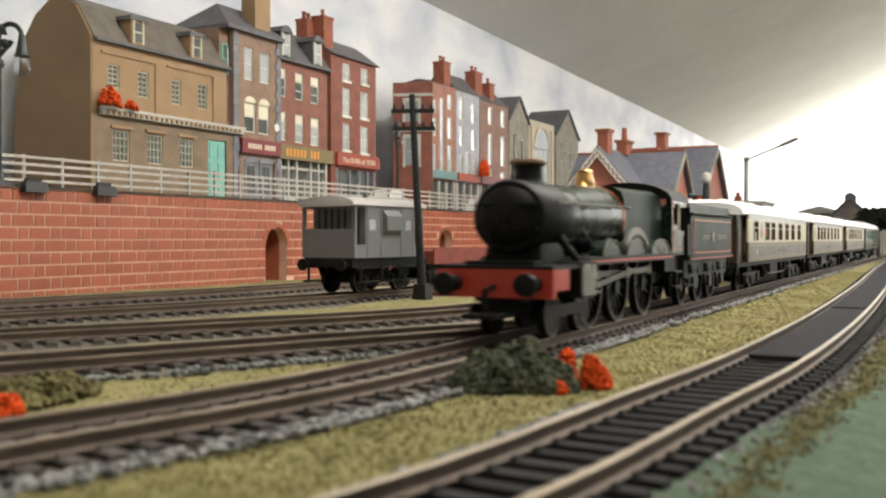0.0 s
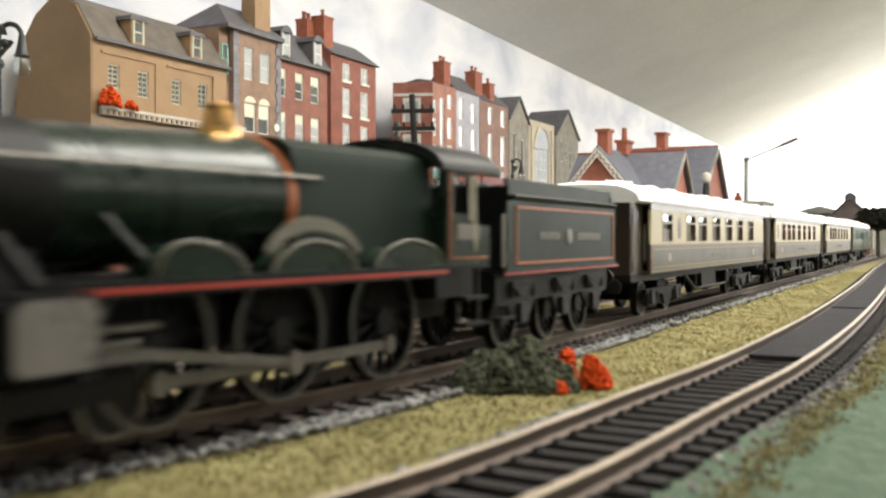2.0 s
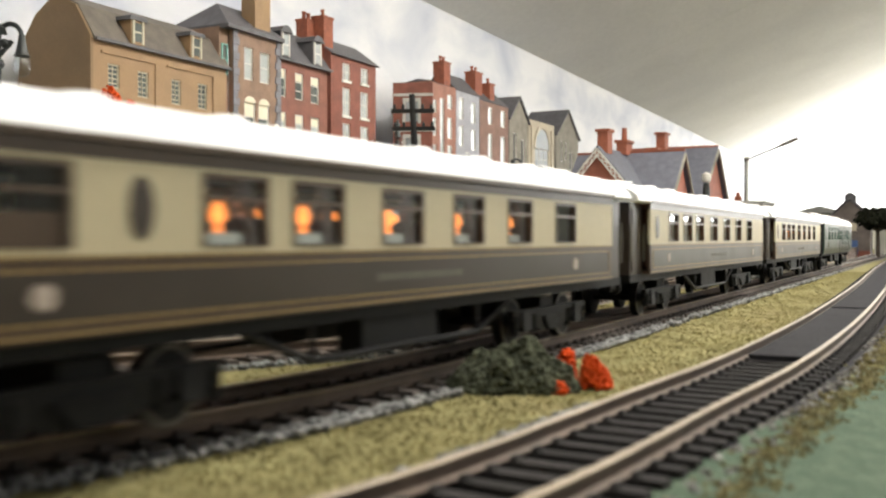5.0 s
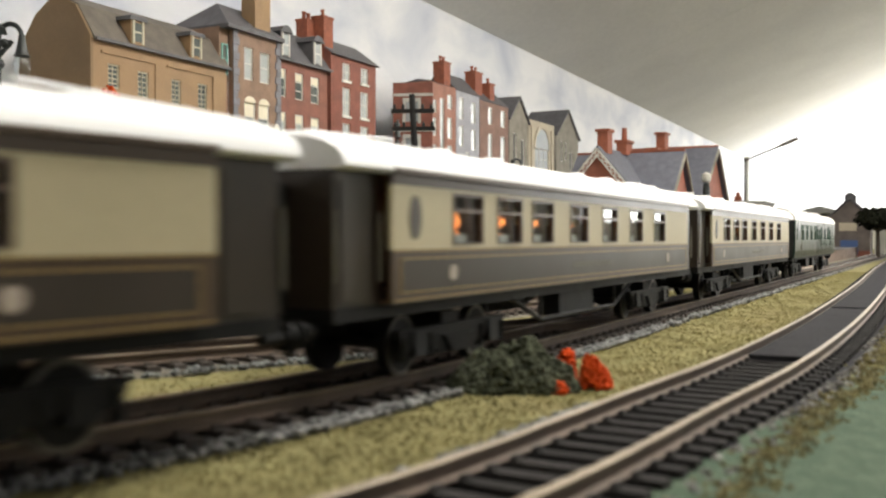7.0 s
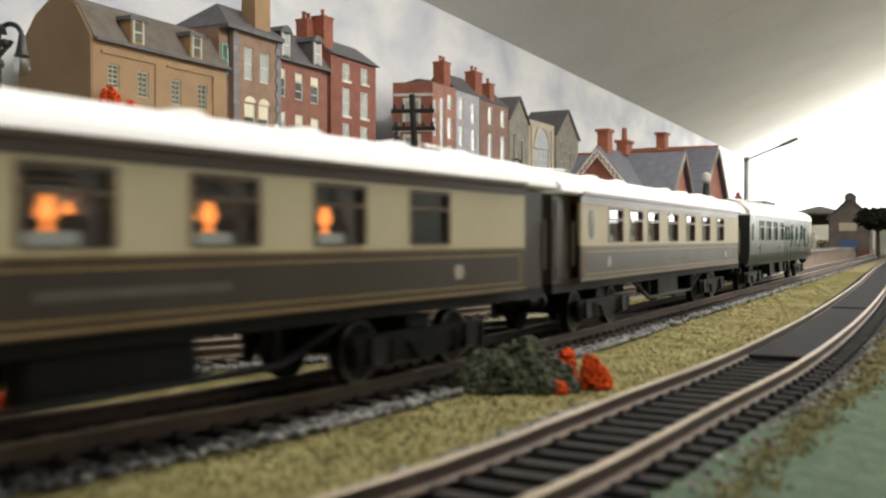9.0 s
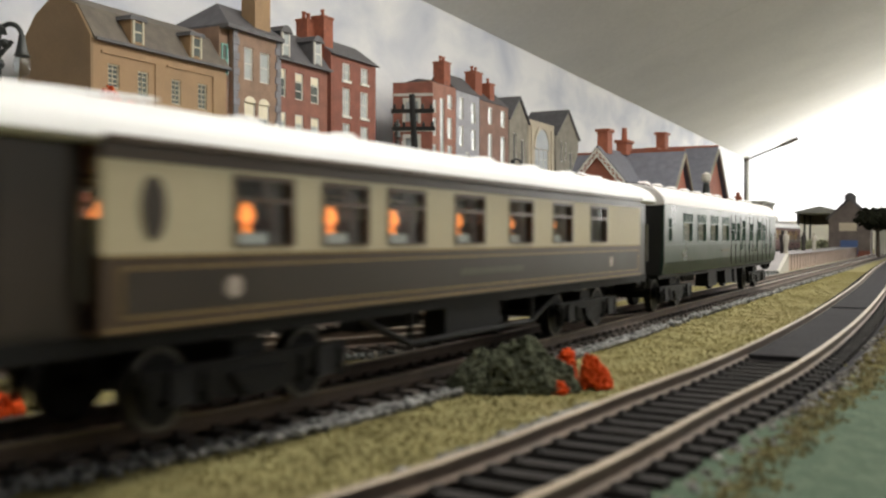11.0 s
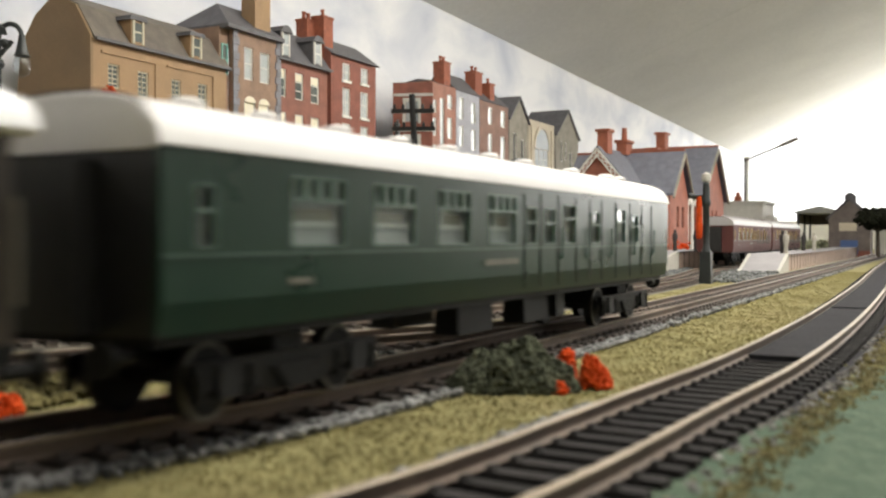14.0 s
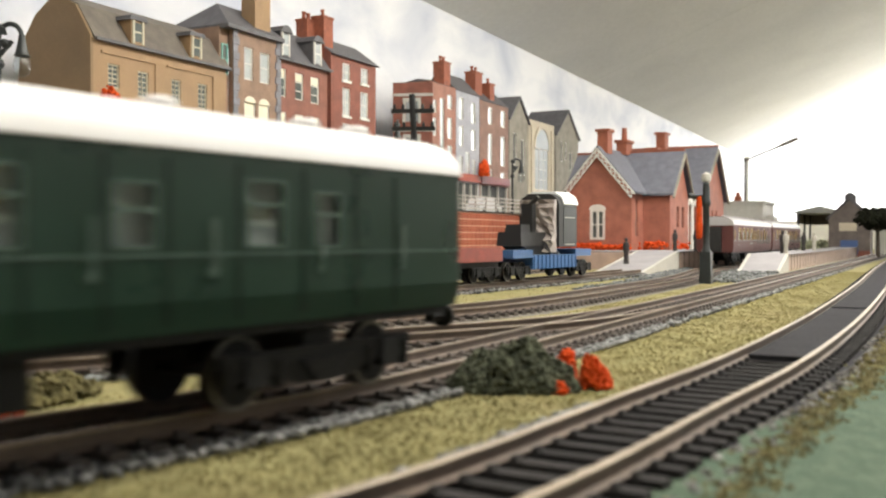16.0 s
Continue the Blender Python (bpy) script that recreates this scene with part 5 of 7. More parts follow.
# ---- foreground growth ----
def bush(name, x, y, rx, ry, hgt, count, r0, r1, mat, label, seed, cat="bush", turn=0.0):
    rng, sh = random.Random(seed), Shape()
    c, s = math.cos(radians(turn)), math.sin(radians(turn))
    for _ in range(count):
        a, q = rng.uniform(0, 6.283), rng.random() ** 0.5
        px, py = math.cos(a) * q * rx, math.sin(a) * q * ry
        lump = 0.78 + 0.7 * noise.noise((px * 0.16 + seed, py * 0.16, 1.0))
        z = hgt * lump * (1 - q ** 5) * rng.random() ** 0.5
        sh.clump((x + px * c - py * s, y + px * s + py * c, max(z, 0.4)), rng.uniform(r0, r1), rng, 0.45)
    return solid(name, sh, mat, label, cat, "foam plants" if cat != "bush" else "")


bush("bush", 185, 80, 13.6, 6.2, 9.8, 3200, 0.35, 0.95, BUSH_FOAM, "grey-green lichen bush beside the main line", 81, turn=-62)
bush("orange_foam", 197, 66, 4.0, 3.2, 6.8, 560, 0.35, 0.75, ORANGE_FOAM, "tuft of bright orange foam on the grass", 82, "foam tuft")
bush("orange_foam", 205, 75.5, 2.2, 2.0, 8.0, 300, 0.35, 0.8, ORANGE_FOAM, "tuft of bright orange foam by the bush", 83, "foam tuft")
bush("orange_foam", 186, 70, 1.5, 1.3, 2.4, 60, 0.4, 0.8, ORANGE_FOAM, "small crumb of bright orange foam", 84, "foam tuft")
bush("orange_foam", 116, 150, 5.0, 3.0, 4.0, 150, 0.5, 1.2, ORANGE_FOAM, "tuft of orange foam between the tracks", 85, "foam tuft")
bush("undergrowth", 122, 158, 24, 8, 5.0, 900, 0.5, 1.3, BROWN_GROWTH, "dark brown-green undergrowth between the tracks", 86, "undergrowth")
bush("flower_basket", 1068, 500, 8, 5, 20, 300, 1.0, 2.4, ORANGE_FOAM, "orange foam flowers over the shop fascia", 88, "flowers").location.z = 0.1083
bush("flower_basket", 470, F1 - 6, 8, 4.5, 14, 120, 0.8, 2.0, ORANGE_FOAM, "orange foam flowers on the shop cornice", 89, "flowers").location.z = 0.1195
bush("flower_basket", 489, F1 - 6, 5, 3.5, 6, 40, 0.7, 1.6, ORANGE_FOAM, "small orange foam flowers on the cornice", 90, "flowers").location.z = 0.1195

# ---- street furniture ----
tp = empty("telegraph_pole", "black telegraph pole with two cross arms", "telegraph pole", x=438, y=240)
tp.matrix_world = pose(438 * MM, 240 * MM, 0, 0, 0, 0)
part("pole", Shape().rod((0, 0, 0), (-5.5, 3.0, 105), 2.3, 10, 1.6), BLACK, tp)
part("foot", Shape().box(-4, 4, -4, 4, 0, 8, taper=0.8), BLACK, tp)
for z in (87.5, 96.5):
    arm = part("cross_arm", Shape().box(-1.2, 1.2, -11, 11, z - 1.0, z + 1.0, m=Matrix.Translation((-5.5 * z / 105, 3.0 * z / 105, 0)) @ Matrix.Rotation(radians(22), 4, "Z")), BLACK, tp)
    for y in (-9.5, -5, 5, 9.5):
        m = Matrix.Translation((-5.5 * z / 105, 3.0 * z / 105, 0)) @ Matrix.Rotation(radians(22), 4, "Z")
        p = m @ Vector((0, y, z + 1))
        part("insulator", Shape().turned([(0.7, 0), (0.9, 1.2), (0.5, 2.6)], tuple(p), n=8), BLACK, arm)


def street_lamp(x, y, z0, hgt, turn):
    """A swan-neck lamp with a clear bulb under a conical hood."""
    s = empty("street_lamp", "black swan-neck street lamp with clear bulb", "street lamp", "street lamps", x, y, z0, turn)
    sh = Shape().turned([(3.2, 0), (2.2, 4), (1.4, 8), (1.2, hgt)], (0, 0, 0), n=10)
    prev = (0, 0, hgt)
    for i in range(1, 9):
        a = math.pi * i / 8
        cur = (6 - 6 * math.cos(a), 0, hgt + 7 * math.sin(a))
        sh.rod(prev, cur, 1.3, 8)
        prev = cur
    part("post", sh, IRON, s)
    part("scrolls", Shape().rod((0, 0, hgt - 10), (7, 0, hgt - 2), 1.2).turned([(2.4, 0), (2.8, 2), (2.2, 4)], (0, 0, hgt - 16), n=10)
         .clump((3, 0, hgt - 3), 3.2, random.Random(4)).clump((1, 0, hgt + 4), 3.2, random.Random(5)), IRON, s)
    hd = part("hood", Shape().turned([(1.6, 0), (2.0, -3), (3.2, -9), (4.2, -11)], (12, 0, hgt + 1), n=14), IRON, s, smooth=True)
    part("bulb", Shape().turned([(2.2, -10), (4.0, -13), (4.6, -16.5), (3.8, -20), (1.2, -22)], (12, 0, hgt + 1), n=14), BULB_GLASS, hd, "clear glass bulb", smooth=True)


street_lamp(344.5, 442, WALL_TOP, 78, -62)
street_lamp(822, 478, WALL_TOP, 80, -150)
street_lamp(1086, 470, WALL_TOP, 62, -40)


def toy_car(x, y, mat, label, rz=0):
    c = empty("toy_car", label, "car", "parked toy cars", x, y, WALL_TOP, rz)
    part("body", Shape().prism([(-27, 3), (27, 3), (27, 9), (24, 11), (13, 12), (8, 18), (-12, 18), (-18, 12), (-26, 11)], -10.5, 10.5, "y"), mat, c, smooth=False)
    part("windscreen", Shape().prism([(8.3, 17), (13, 12.3), (13.4, 12.3), (8.7, 17)], -9, 9, "y"), PANE, c)
    for wx in (-16, 16):
        for wy in (-10.6, 8.6):
            part("wheel", Shape().turned([(3.6, 0), (4.1, 0.4), (4.1, 1.6), (3.6, 2.0)], (wx, wy, 4.1), "y", 14), BLACK, c)


toy_car(800, 476, CAR_WHITE, "white toy car parked in the street", 4)
toy_car(1010, 474, CAR_WHITE, "pale toy car parked in the street", -3)


# ---- rolling stock ----
def wheelset(parent, x, r, name="wheelset", gauge=7.2, spoked=False, z=None, width=2.4, mat=None):
    """Two wheels on an axle, turning about its own centre."""
    sh = Shape().rod((0, -gauge, 0), (0, gauge, 0), 1.0, 8)
    for sg in (-1, 1):
        a, b = (sg * gauge, sg * (gauge + width)) if sg > 0 else (sg * (gauge + width), sg * gauge)
        if spoked:
            n = 26
            ring = []
            for rr, yy in ((r - 1.6, a), (r, a), (r, b), (r - 1.6, b)):
                ring.append([(rr * math.cos(2 * math.pi * i / n), yy, rr * math.sin(2 * math.pi * i / n)) for i in range(n)])
            pts = [p for rg in ring for p in rg]
            sh.add(pts, [(j * n + i, j * n + (i + 1) % n, ((j + 1) % 4) * n + (i + 1) % n, ((j + 1) % 4) * n + i) for j in range(4) for i in range(n)])
            sh.turned([(2.6, a - sg * 0), (2.6, b)], (0, 0, 0), "y", 12)
        else:
            yo = b if sg > 0 else a
            sh.turned([(r - 1.6, min(a, b)), (r, min(a, b)), (r, max(a, b)), (r - 1.2, max(a, b)), (r - 1.4, max(a, b) - 0.4 * 1)], (0, 0, 0), "y", 20)
    ob = part(name, sh, mat or UNDER, parent)
    if spoked:
        spoke = Shape().rod((2, 0, 0), (r - 1.4, 0, 0), 0.55, 5).mesh("spoke", mat or UNDER)
        for sg in (-1, 1):
            for i in range(14):
                piece = part("spoke", spoke, None, ob)
                piece.matrix_local = Matrix.Translation((0, sg * (gauge + width / 2) * MM, 0)) @ Matrix.Rotation(2 * math.pi * i / 14, 4, "Y")
    rim = Shape()
    for sg in (-1, 1):
        yo = sg * (gauge + width)
        n = 22
        ri, ro = r - 0.7, r - 0.1
        pts = [(rr * math.cos(2 * math.pi * i / n), yy, rr * math.sin(2 * math.pi * i / n)) for rr, yy in ((ri, yo - sg * 0.3), (ri, yo + sg * 0.12), (ro, yo + sg * 0.12), (ro, yo - sg * 0.3)) for i in range(n)]
        rim.add(pts, [(j * n + i, j * n + (i + 1) % n, ((j + 1) % 4) * n + (i + 1) % n, ((j + 1) % 4) * n + i) for j in range(4) for i in range(n)])
    part("tyre", rim, ROD_STEEL, ob, "worn steel wheel tyre")
    ob.matrix_local = pose(x * MM, 0, (r if z is None else z) * MM)
    ob["radius"] = r
    return ob


def bogie(parent, x, wheel_r=6.0, base=34.0, half=13.5):
    b = part("bogie", Shape().box(-4, 4, -half + 1.6, half - 1.6, 6, 11.8), UNDER, parent, "black sprung bogie")
    for sg in (-1, 1):
        sh = Shape()
        y0, y1 = (sg * (half - 1.6), sg * half) if sg > 0 else (sg * half, sg * (half - 1.6))
        sh.prism([(-base / 2 - 7, 7.5), (-base / 2 - 4, 5.2), (-base / 2 + 5, 5.6), (-7, 3.6), (7, 3.6), (base / 2 - 5, 5.6), (base / 2 + 4, 5.2), (base / 2 + 7, 7.5),
                  (base / 2 + 7, 9.4), (-base / 2 - 7, 9.4)], y0, y1, "y")
        for ax in (-base / 2, base / 2):
            part("axle_box", Shape().box(ax - 2.6, ax + 2.6, min(y0, y1) - 0.9, max(y0, y1) + 0.9, 4.2, 9.0, taper=0.4), UNDER, b)
            sh.rod((ax - 5.4, sg * (half - 0.5), 3.6), (ax - 5.4, sg * (half - 0.5), 8.2), 1.1, 8).rod((ax + 5.4, sg * (half - 0.5), 3.6), (ax + 5.4, sg * (half - 0.5), 8.2), 1.1, 8)
        part("side_frame", sh, UNDER, b)
        leaf = Shape()
        for i in range(5):
            leaf.box(-6.4 + i * 0.7, 6.4 - i * 0.7, min(y0, y1) - 0.8, max(y0, y1) + 0.8, 6.6 - i * 0.75, 7.2 - i * 0.75)
        part("leaf_spring", leaf, UNDER, b)
    b.matrix_local = pose(x * MM, 0, 0)
    for ax in (-base / 2, base / 2):
        wheelset(parent, x + ax, wheel_r)
    return b


def roof_sections(x0, x1, half, z0, z1, rib=0.0, dome=5.0, n=13):
    rows = []
    for x in [x0, x0 + dome * 0.3, x0 + dome] + list(np.linspace(x0 + dome, x1 - dome, 22))[1:-1] + [x1 - dome, x1 - dome * 0.3, x1]:
        e = min(x - x0, x1 - x) / dome if dome else 1
        k = 0.80 + 0.20 * math.sqrt(max(0.0, min(1.0, 1 - (1 - min(1, e)) ** 2)))
        pts = []
        for i in range(n):
            a = math.pi * i / (n - 1)
            pts.append((x, half * math.copysign(abs(math.cos(a)) ** 0.75, math.cos(a)), z0 + (z1 - z0) * k * math.sin(a) ** 0.9))
        pts.append((x, -half + 1.5, z0 - 0.6))
        pts.append((x, half - 1.5, z0 - 0.6))
        rows.append(pts)
    return rows


def squat(thing, k=0.93, about=26.0):
    """These bodies are built a little low: draw the body in towards the waist and leave the running gear."""
    for ob in thing.children_recursive:
        gear = any(w.startswith(("wheelset", "bogie", "driving", "leading", "tender_wheel", "coupling_rod", "connecting")) for w in (ob.name, ob.parent.name))
        if not gear and not ob.get("squat"):
            ob["squat"] = 1
            for v in ob.data.vertices:
                v.co.z = (about + (v.co.z / MM - about) * k) * MM


def coach_interior(parent, spans):
    """Tables with white cloths and lit lamps close to each window, with seats and a looped curtain."""
    for a, b in spans:
        x = a + 6.4
        s = Shape()
        for sg in (-1, 1):
            s.box(x - 8.4, x - 6.4, sg * 10.5 - 4.5, sg * 10.5 + 4.5, 15.3, 30.5).box(x + 7.2, x + 9.2, sg * 10.5 - 4.5, sg * 10.5 + 4.5, 15.3, 30.5)
        part("seat", s, SEAT, parent)
        for sg in (-1, 1):
            y = sg * 13.4
            t = part("table", Shape().box(x - 4.6, x + 3.6, y - 3, y + 3, 25.2, 28.0, taper=0.1).rod((x, y, 15), (x, y, 25.2), 0.8), CLOTH, parent, "white table cloth")
            part("table_lamp", Shape().turned([(0.8, 28.0), (0.4, 28.5), (0.35, 29.4), (0.8, 29.6), (1.1, 30.6), (0.9, 31.5), (0.55, 32.2), (0.4, 33.4)], (x - 0.4, sg * 15.4, 0), n=10), LAMP_GLOW, t, "glowing orange table lamp", smooth=True)
            folds = []
            for z, w in ((25.9, 1.5), (28.5, 1.3), (31.0, 2.6), (35.5, 4.4), (36.7, 4.6)):
                ring = [(b - 0.7 - w * k / 6, sg * (16.3 - 0.35 * (k % 2)), z) for k in range(7)]
                folds.append(ring + [(px, py - sg * 0.5, pz) for px, py, pz in reversed(ring)])
            part("curtain", Shape().loft(folds), CURTAIN, parent, "pale mauve looped curtain")


def pullman(front):
    """Umber and cream dining coach with lit table lamps, white roof and recessed end doors. front: the window plan of one end."""
    c = empty("dining_coach", "umber and cream dining coach with white roof and lit table lamps", "railway coach", "dining coaches in the train")
    HL, half = 109.6, 18.0
    if front:
        spans = [(-95.0, -81.7), (-60.2, -46.0), (-40.2, -26.2), (-14.5, 0.3), (12.3, 26.3), (38.2, 52.0), (66.3, 80.5)]
    else:
        spans = [(-86.0, -71.8), (-64.6, -50.6), (-44.6, -30.6), (-18.6, -4.4), (8.0, 22.0), (34.6, 48.8), (62.4, 76.8)]
    oval = -71.2 if front else -101.2
    wins = [(a, b, 25.8, 36.8) for a, b in spans]
    for sg in (-1, 1):
        y0, y1 = (-half, -half + 1.0) if sg < 0 else (half - 1.0, half)
        out = -half if sg < 0 else half
        low = part("lower_side", Shape().box(-HL, HL, y0, y1, 14.4, 24.9), UMBER, c, "umber lower panel with gold lining")
        part("dark_panel", Shape().box(-HL + 3, HL - 3, min(out, out + sg * 0.12), max(out, out + sg * 0.12), 16.6, 23.0), UMBER_PANEL, low)
        strips = []
        o0, o1 = min(out, out + sg * 0.2), max(out, out + sg * 0.2)
        for z in (16.4, 22.9):
            strips.append((-HL + 3, HL - 3, z, z + 0.28))
        for x in (-HL + 2.8, HL - 3.1):
            strips.append((x, x + 0.3, 16.4, 23.2))
        for xa, xb, za, zb in strips + [(-HL, HL, 24.5, 24.8), (-HL, HL, 14.9, 15.2)]:
            part("lining", Shape().box(xa, xb, o0, o1, za, zb), GOLD, low, "thin gold lining")
        for x in (-86, 80):
            part("crest", Shape().turned([(0.5, -0.3), (1.7, -0.25), (1.7, 0.25), (0.5, 0.3)], (x, out, 19.8), "y", 10), CREST, low, "small pale painted crest")
        for i in range(14):
            part("name_bar", Shape().box(-16 + i * 2.3, -16 + i * 2.3 + 1.5, o0, o1, 19.0, 20.4), DULL_BRASS, low)
        up = part("upper_side", holed_wall(-HL, HL, 24.9, 37.4, y0, y1, wins), CREAM, c, "cream window panel")
        part("cantrail", Shape().box(-HL, HL, y0, y1, 37.4, 40.0), UMBER, c, "umber band below the roof")
        ov = Shape().prism([(oval + 2.2 * math.cos(t), 31.2 + 4.4 * math.sin(t)) for t in np.linspace(0, 2 * math.pi, 25)[:-1]], out - 0.15, out + 0.15, "y")
        part("oval_window", ov, UMBER_PANEL, up, "dark oval window")
        for i, (a, b, z0, z1) in enumerate(wins):
            blank = (front and i == 0)
            w = part("window", Shape().box(a, b, out - sg * 0.75 - 0.1, out - sg * 0.75 + 0.1, z0, z1), GLASS, c)
            w.visible_shadow = False
            f = Shape()
            q0, q1 = min(out - sg * 0.9, out + sg * 0.18), max(out - sg * 0.9, out + sg * 0.18)
            f.box(a, a + 0.8, q0, q1, z0, z1).box(b - 0.8, b, q0, q1, z0, z1).box(a + 0.8, b - 0.8, q0, q1, z1 - 0.8, z1).box(a + 0.8, b - 0.8, q0, q1, z0, z0 + 0.35)
            f.box(a + 0.8, b - 0.8, q0, q1, z1 - 4.2, z1 - 3.4)
            part("window_frame", f, UMBER, w, "dark umber window frame")
            if blank:
                part("panel", Shape().box(a + 0.8, b - 0.8, out - sg * 0.6 - 0.1, out - sg * 0.6 + 0.1, z0, z0 + 4.6), UMBER, w)
    # recessed ends with doors, grab rails and gangways
    for e in (-1, 1):
        xs = sorted((e * HL, e * (HL + 15.5)))
        ves = part("vestibule", Shape().box(xs[0] + (1.0 if e < 0 else 0), xs[1] - (1.0 if e > 0 else 0), -15.2, 15.2, 14.4, 39.6), UMBER_PANEL, c, "dark umber recessed vestibule")
        for sg in (-1, 1):
            part("door", Shape().box(e * (HL + 8.0) - 4.6, e * (HL + 8.0) + 4.6, min(sg * 15.2, sg * 15.6), max(sg * 15.2, sg * 15.6), 15.5, 37.5), UMBER_PANEL, ves)
            part("grab_rail", Shape().rod((e * (HL + 1.3), sg * 16.1, 19), (e * (HL + 1.3), sg * 16.1, 32), 0.4, 6).rod((e * (HL + 14.8), sg * 15.8, 19), (e * (HL + 14.8), sg * 15.8, 32), 0.4, 6), DULL_BRASS, ves, "dull brass grab rail")
        gx = sorted((e * (HL + 15.5), e * (HL + 19.8)))
        part("gangway", Shape().box(gx[0], gx[1], -6.5, 6.5, 13.5, 37), BLACK, c, "black gangway bellows")
        part("buffer", Shape().rod((e * (HL + 14.8), -11.4, 10.4), (e * (HL + 20.0), -11.4, 10.4), 1.2, 8).rod((e * (HL + 19.4), -11.4, 10.4), (e * (HL + 20.2), -11.4, 10.4), 2.6, 12)
             .rod((e * (HL + 14.8), 11.4, 10.4), (e * (HL + 20.0), 11.4, 10.4), 1.2, 8).rod((e * (HL + 19.4), 11.4, 10.4), (e * (HL + 20.2), 11.4, 10.4), 2.6, 12), UNDER, c)
    rf = part("roof", Shape().loft(roof_sections(-HL - 16, HL + 16, 18.6, 40.0, 47.4, dome=9)), ROOF_WHITE, c, "white curved roof", smooth=True)
    part("gutter", Shape().box(-HL, HL, -18.9, -18.2, 39.6, 40.5).box(-HL, HL, 18.2, 18.9, 39.6, 40.5), UMBER, rf)
    for x in (-96, -70, -42, -12, 18, 46, 74, 98):
        part("roof_vent", Shape().turned([(3.6, 0), (3.6, 0.8), (2.6, 1.6), (0.8, 1.9)], (x, -6.0 if int(x) % 4 else 6.0, 46.3), n=12), ROOF_WHITE, rf, smooth=True)
    for e in (-1, 1):
        rl = Shape()
        for y in (-5, 5):
            rl.rod((e * (HL + 8), y, 47.4), (e * (HL - 22), y, 48.6), 0.35, 6)
            for k in range(3):
                rl.rod((e * (HL + 6 - k * 13), y, 45.6), (e * (HL + 6 - k * 13), y, 48.0), 0.35, 6)
        part("roof_rail", rl, ROOF_WHITE, rf)
    part("floor", Shape().box(-HL, HL, -16.9, 16.9, 14.5, 15.2), INTERIOR, c)
    part("ceiling_board", Shape().box(-HL, HL, -16.9, 16.9, 38.6, 39.3), INTERIOR, c)
    for xe in (-HL + 46, HL - 26):
        part("partition", Shape().box(xe, xe + 1, -16.8, 16.8, 15.2, 38.6), INTERIOR, c)
    coach_interior(c, spans[1:-1] if front else spans[:-1])
    part("underframe", Shape().box(-HL - 14.8, HL + 14.8, -15.5, 15.5, 11.8, 14.4), UNDER, c, "black underframe")
    for sg in (-1, 1):
        tr = Shape()
        y = sg * 14.2
        tr.rod((-48, y, 11.8), (-30, y, 5.2), 0.7, 6).rod((-30, y, 5.2), (30, y, 5.2), 0.7, 6).rod((30, y, 5.2), (48, y, 11.8), 0.7, 6)
        tr.rod((-30, y, 5.2), (-30, y, 11.8), 0.6, 6).rod((30, y, 5.2), (30, y, 11.8), 0.6, 6)
        part("truss_rod", tr, UNDER, c)
        part("battery_box", Shape().box(-14, 14, min(sg * 8, sg * 13.4), max(sg * 8, sg * 13.4), 4.8, 11.6, taper=0.3), UNDER, c)
    for x in (-75, 75):
        bogie(c, x)
    squat(c)
    return c


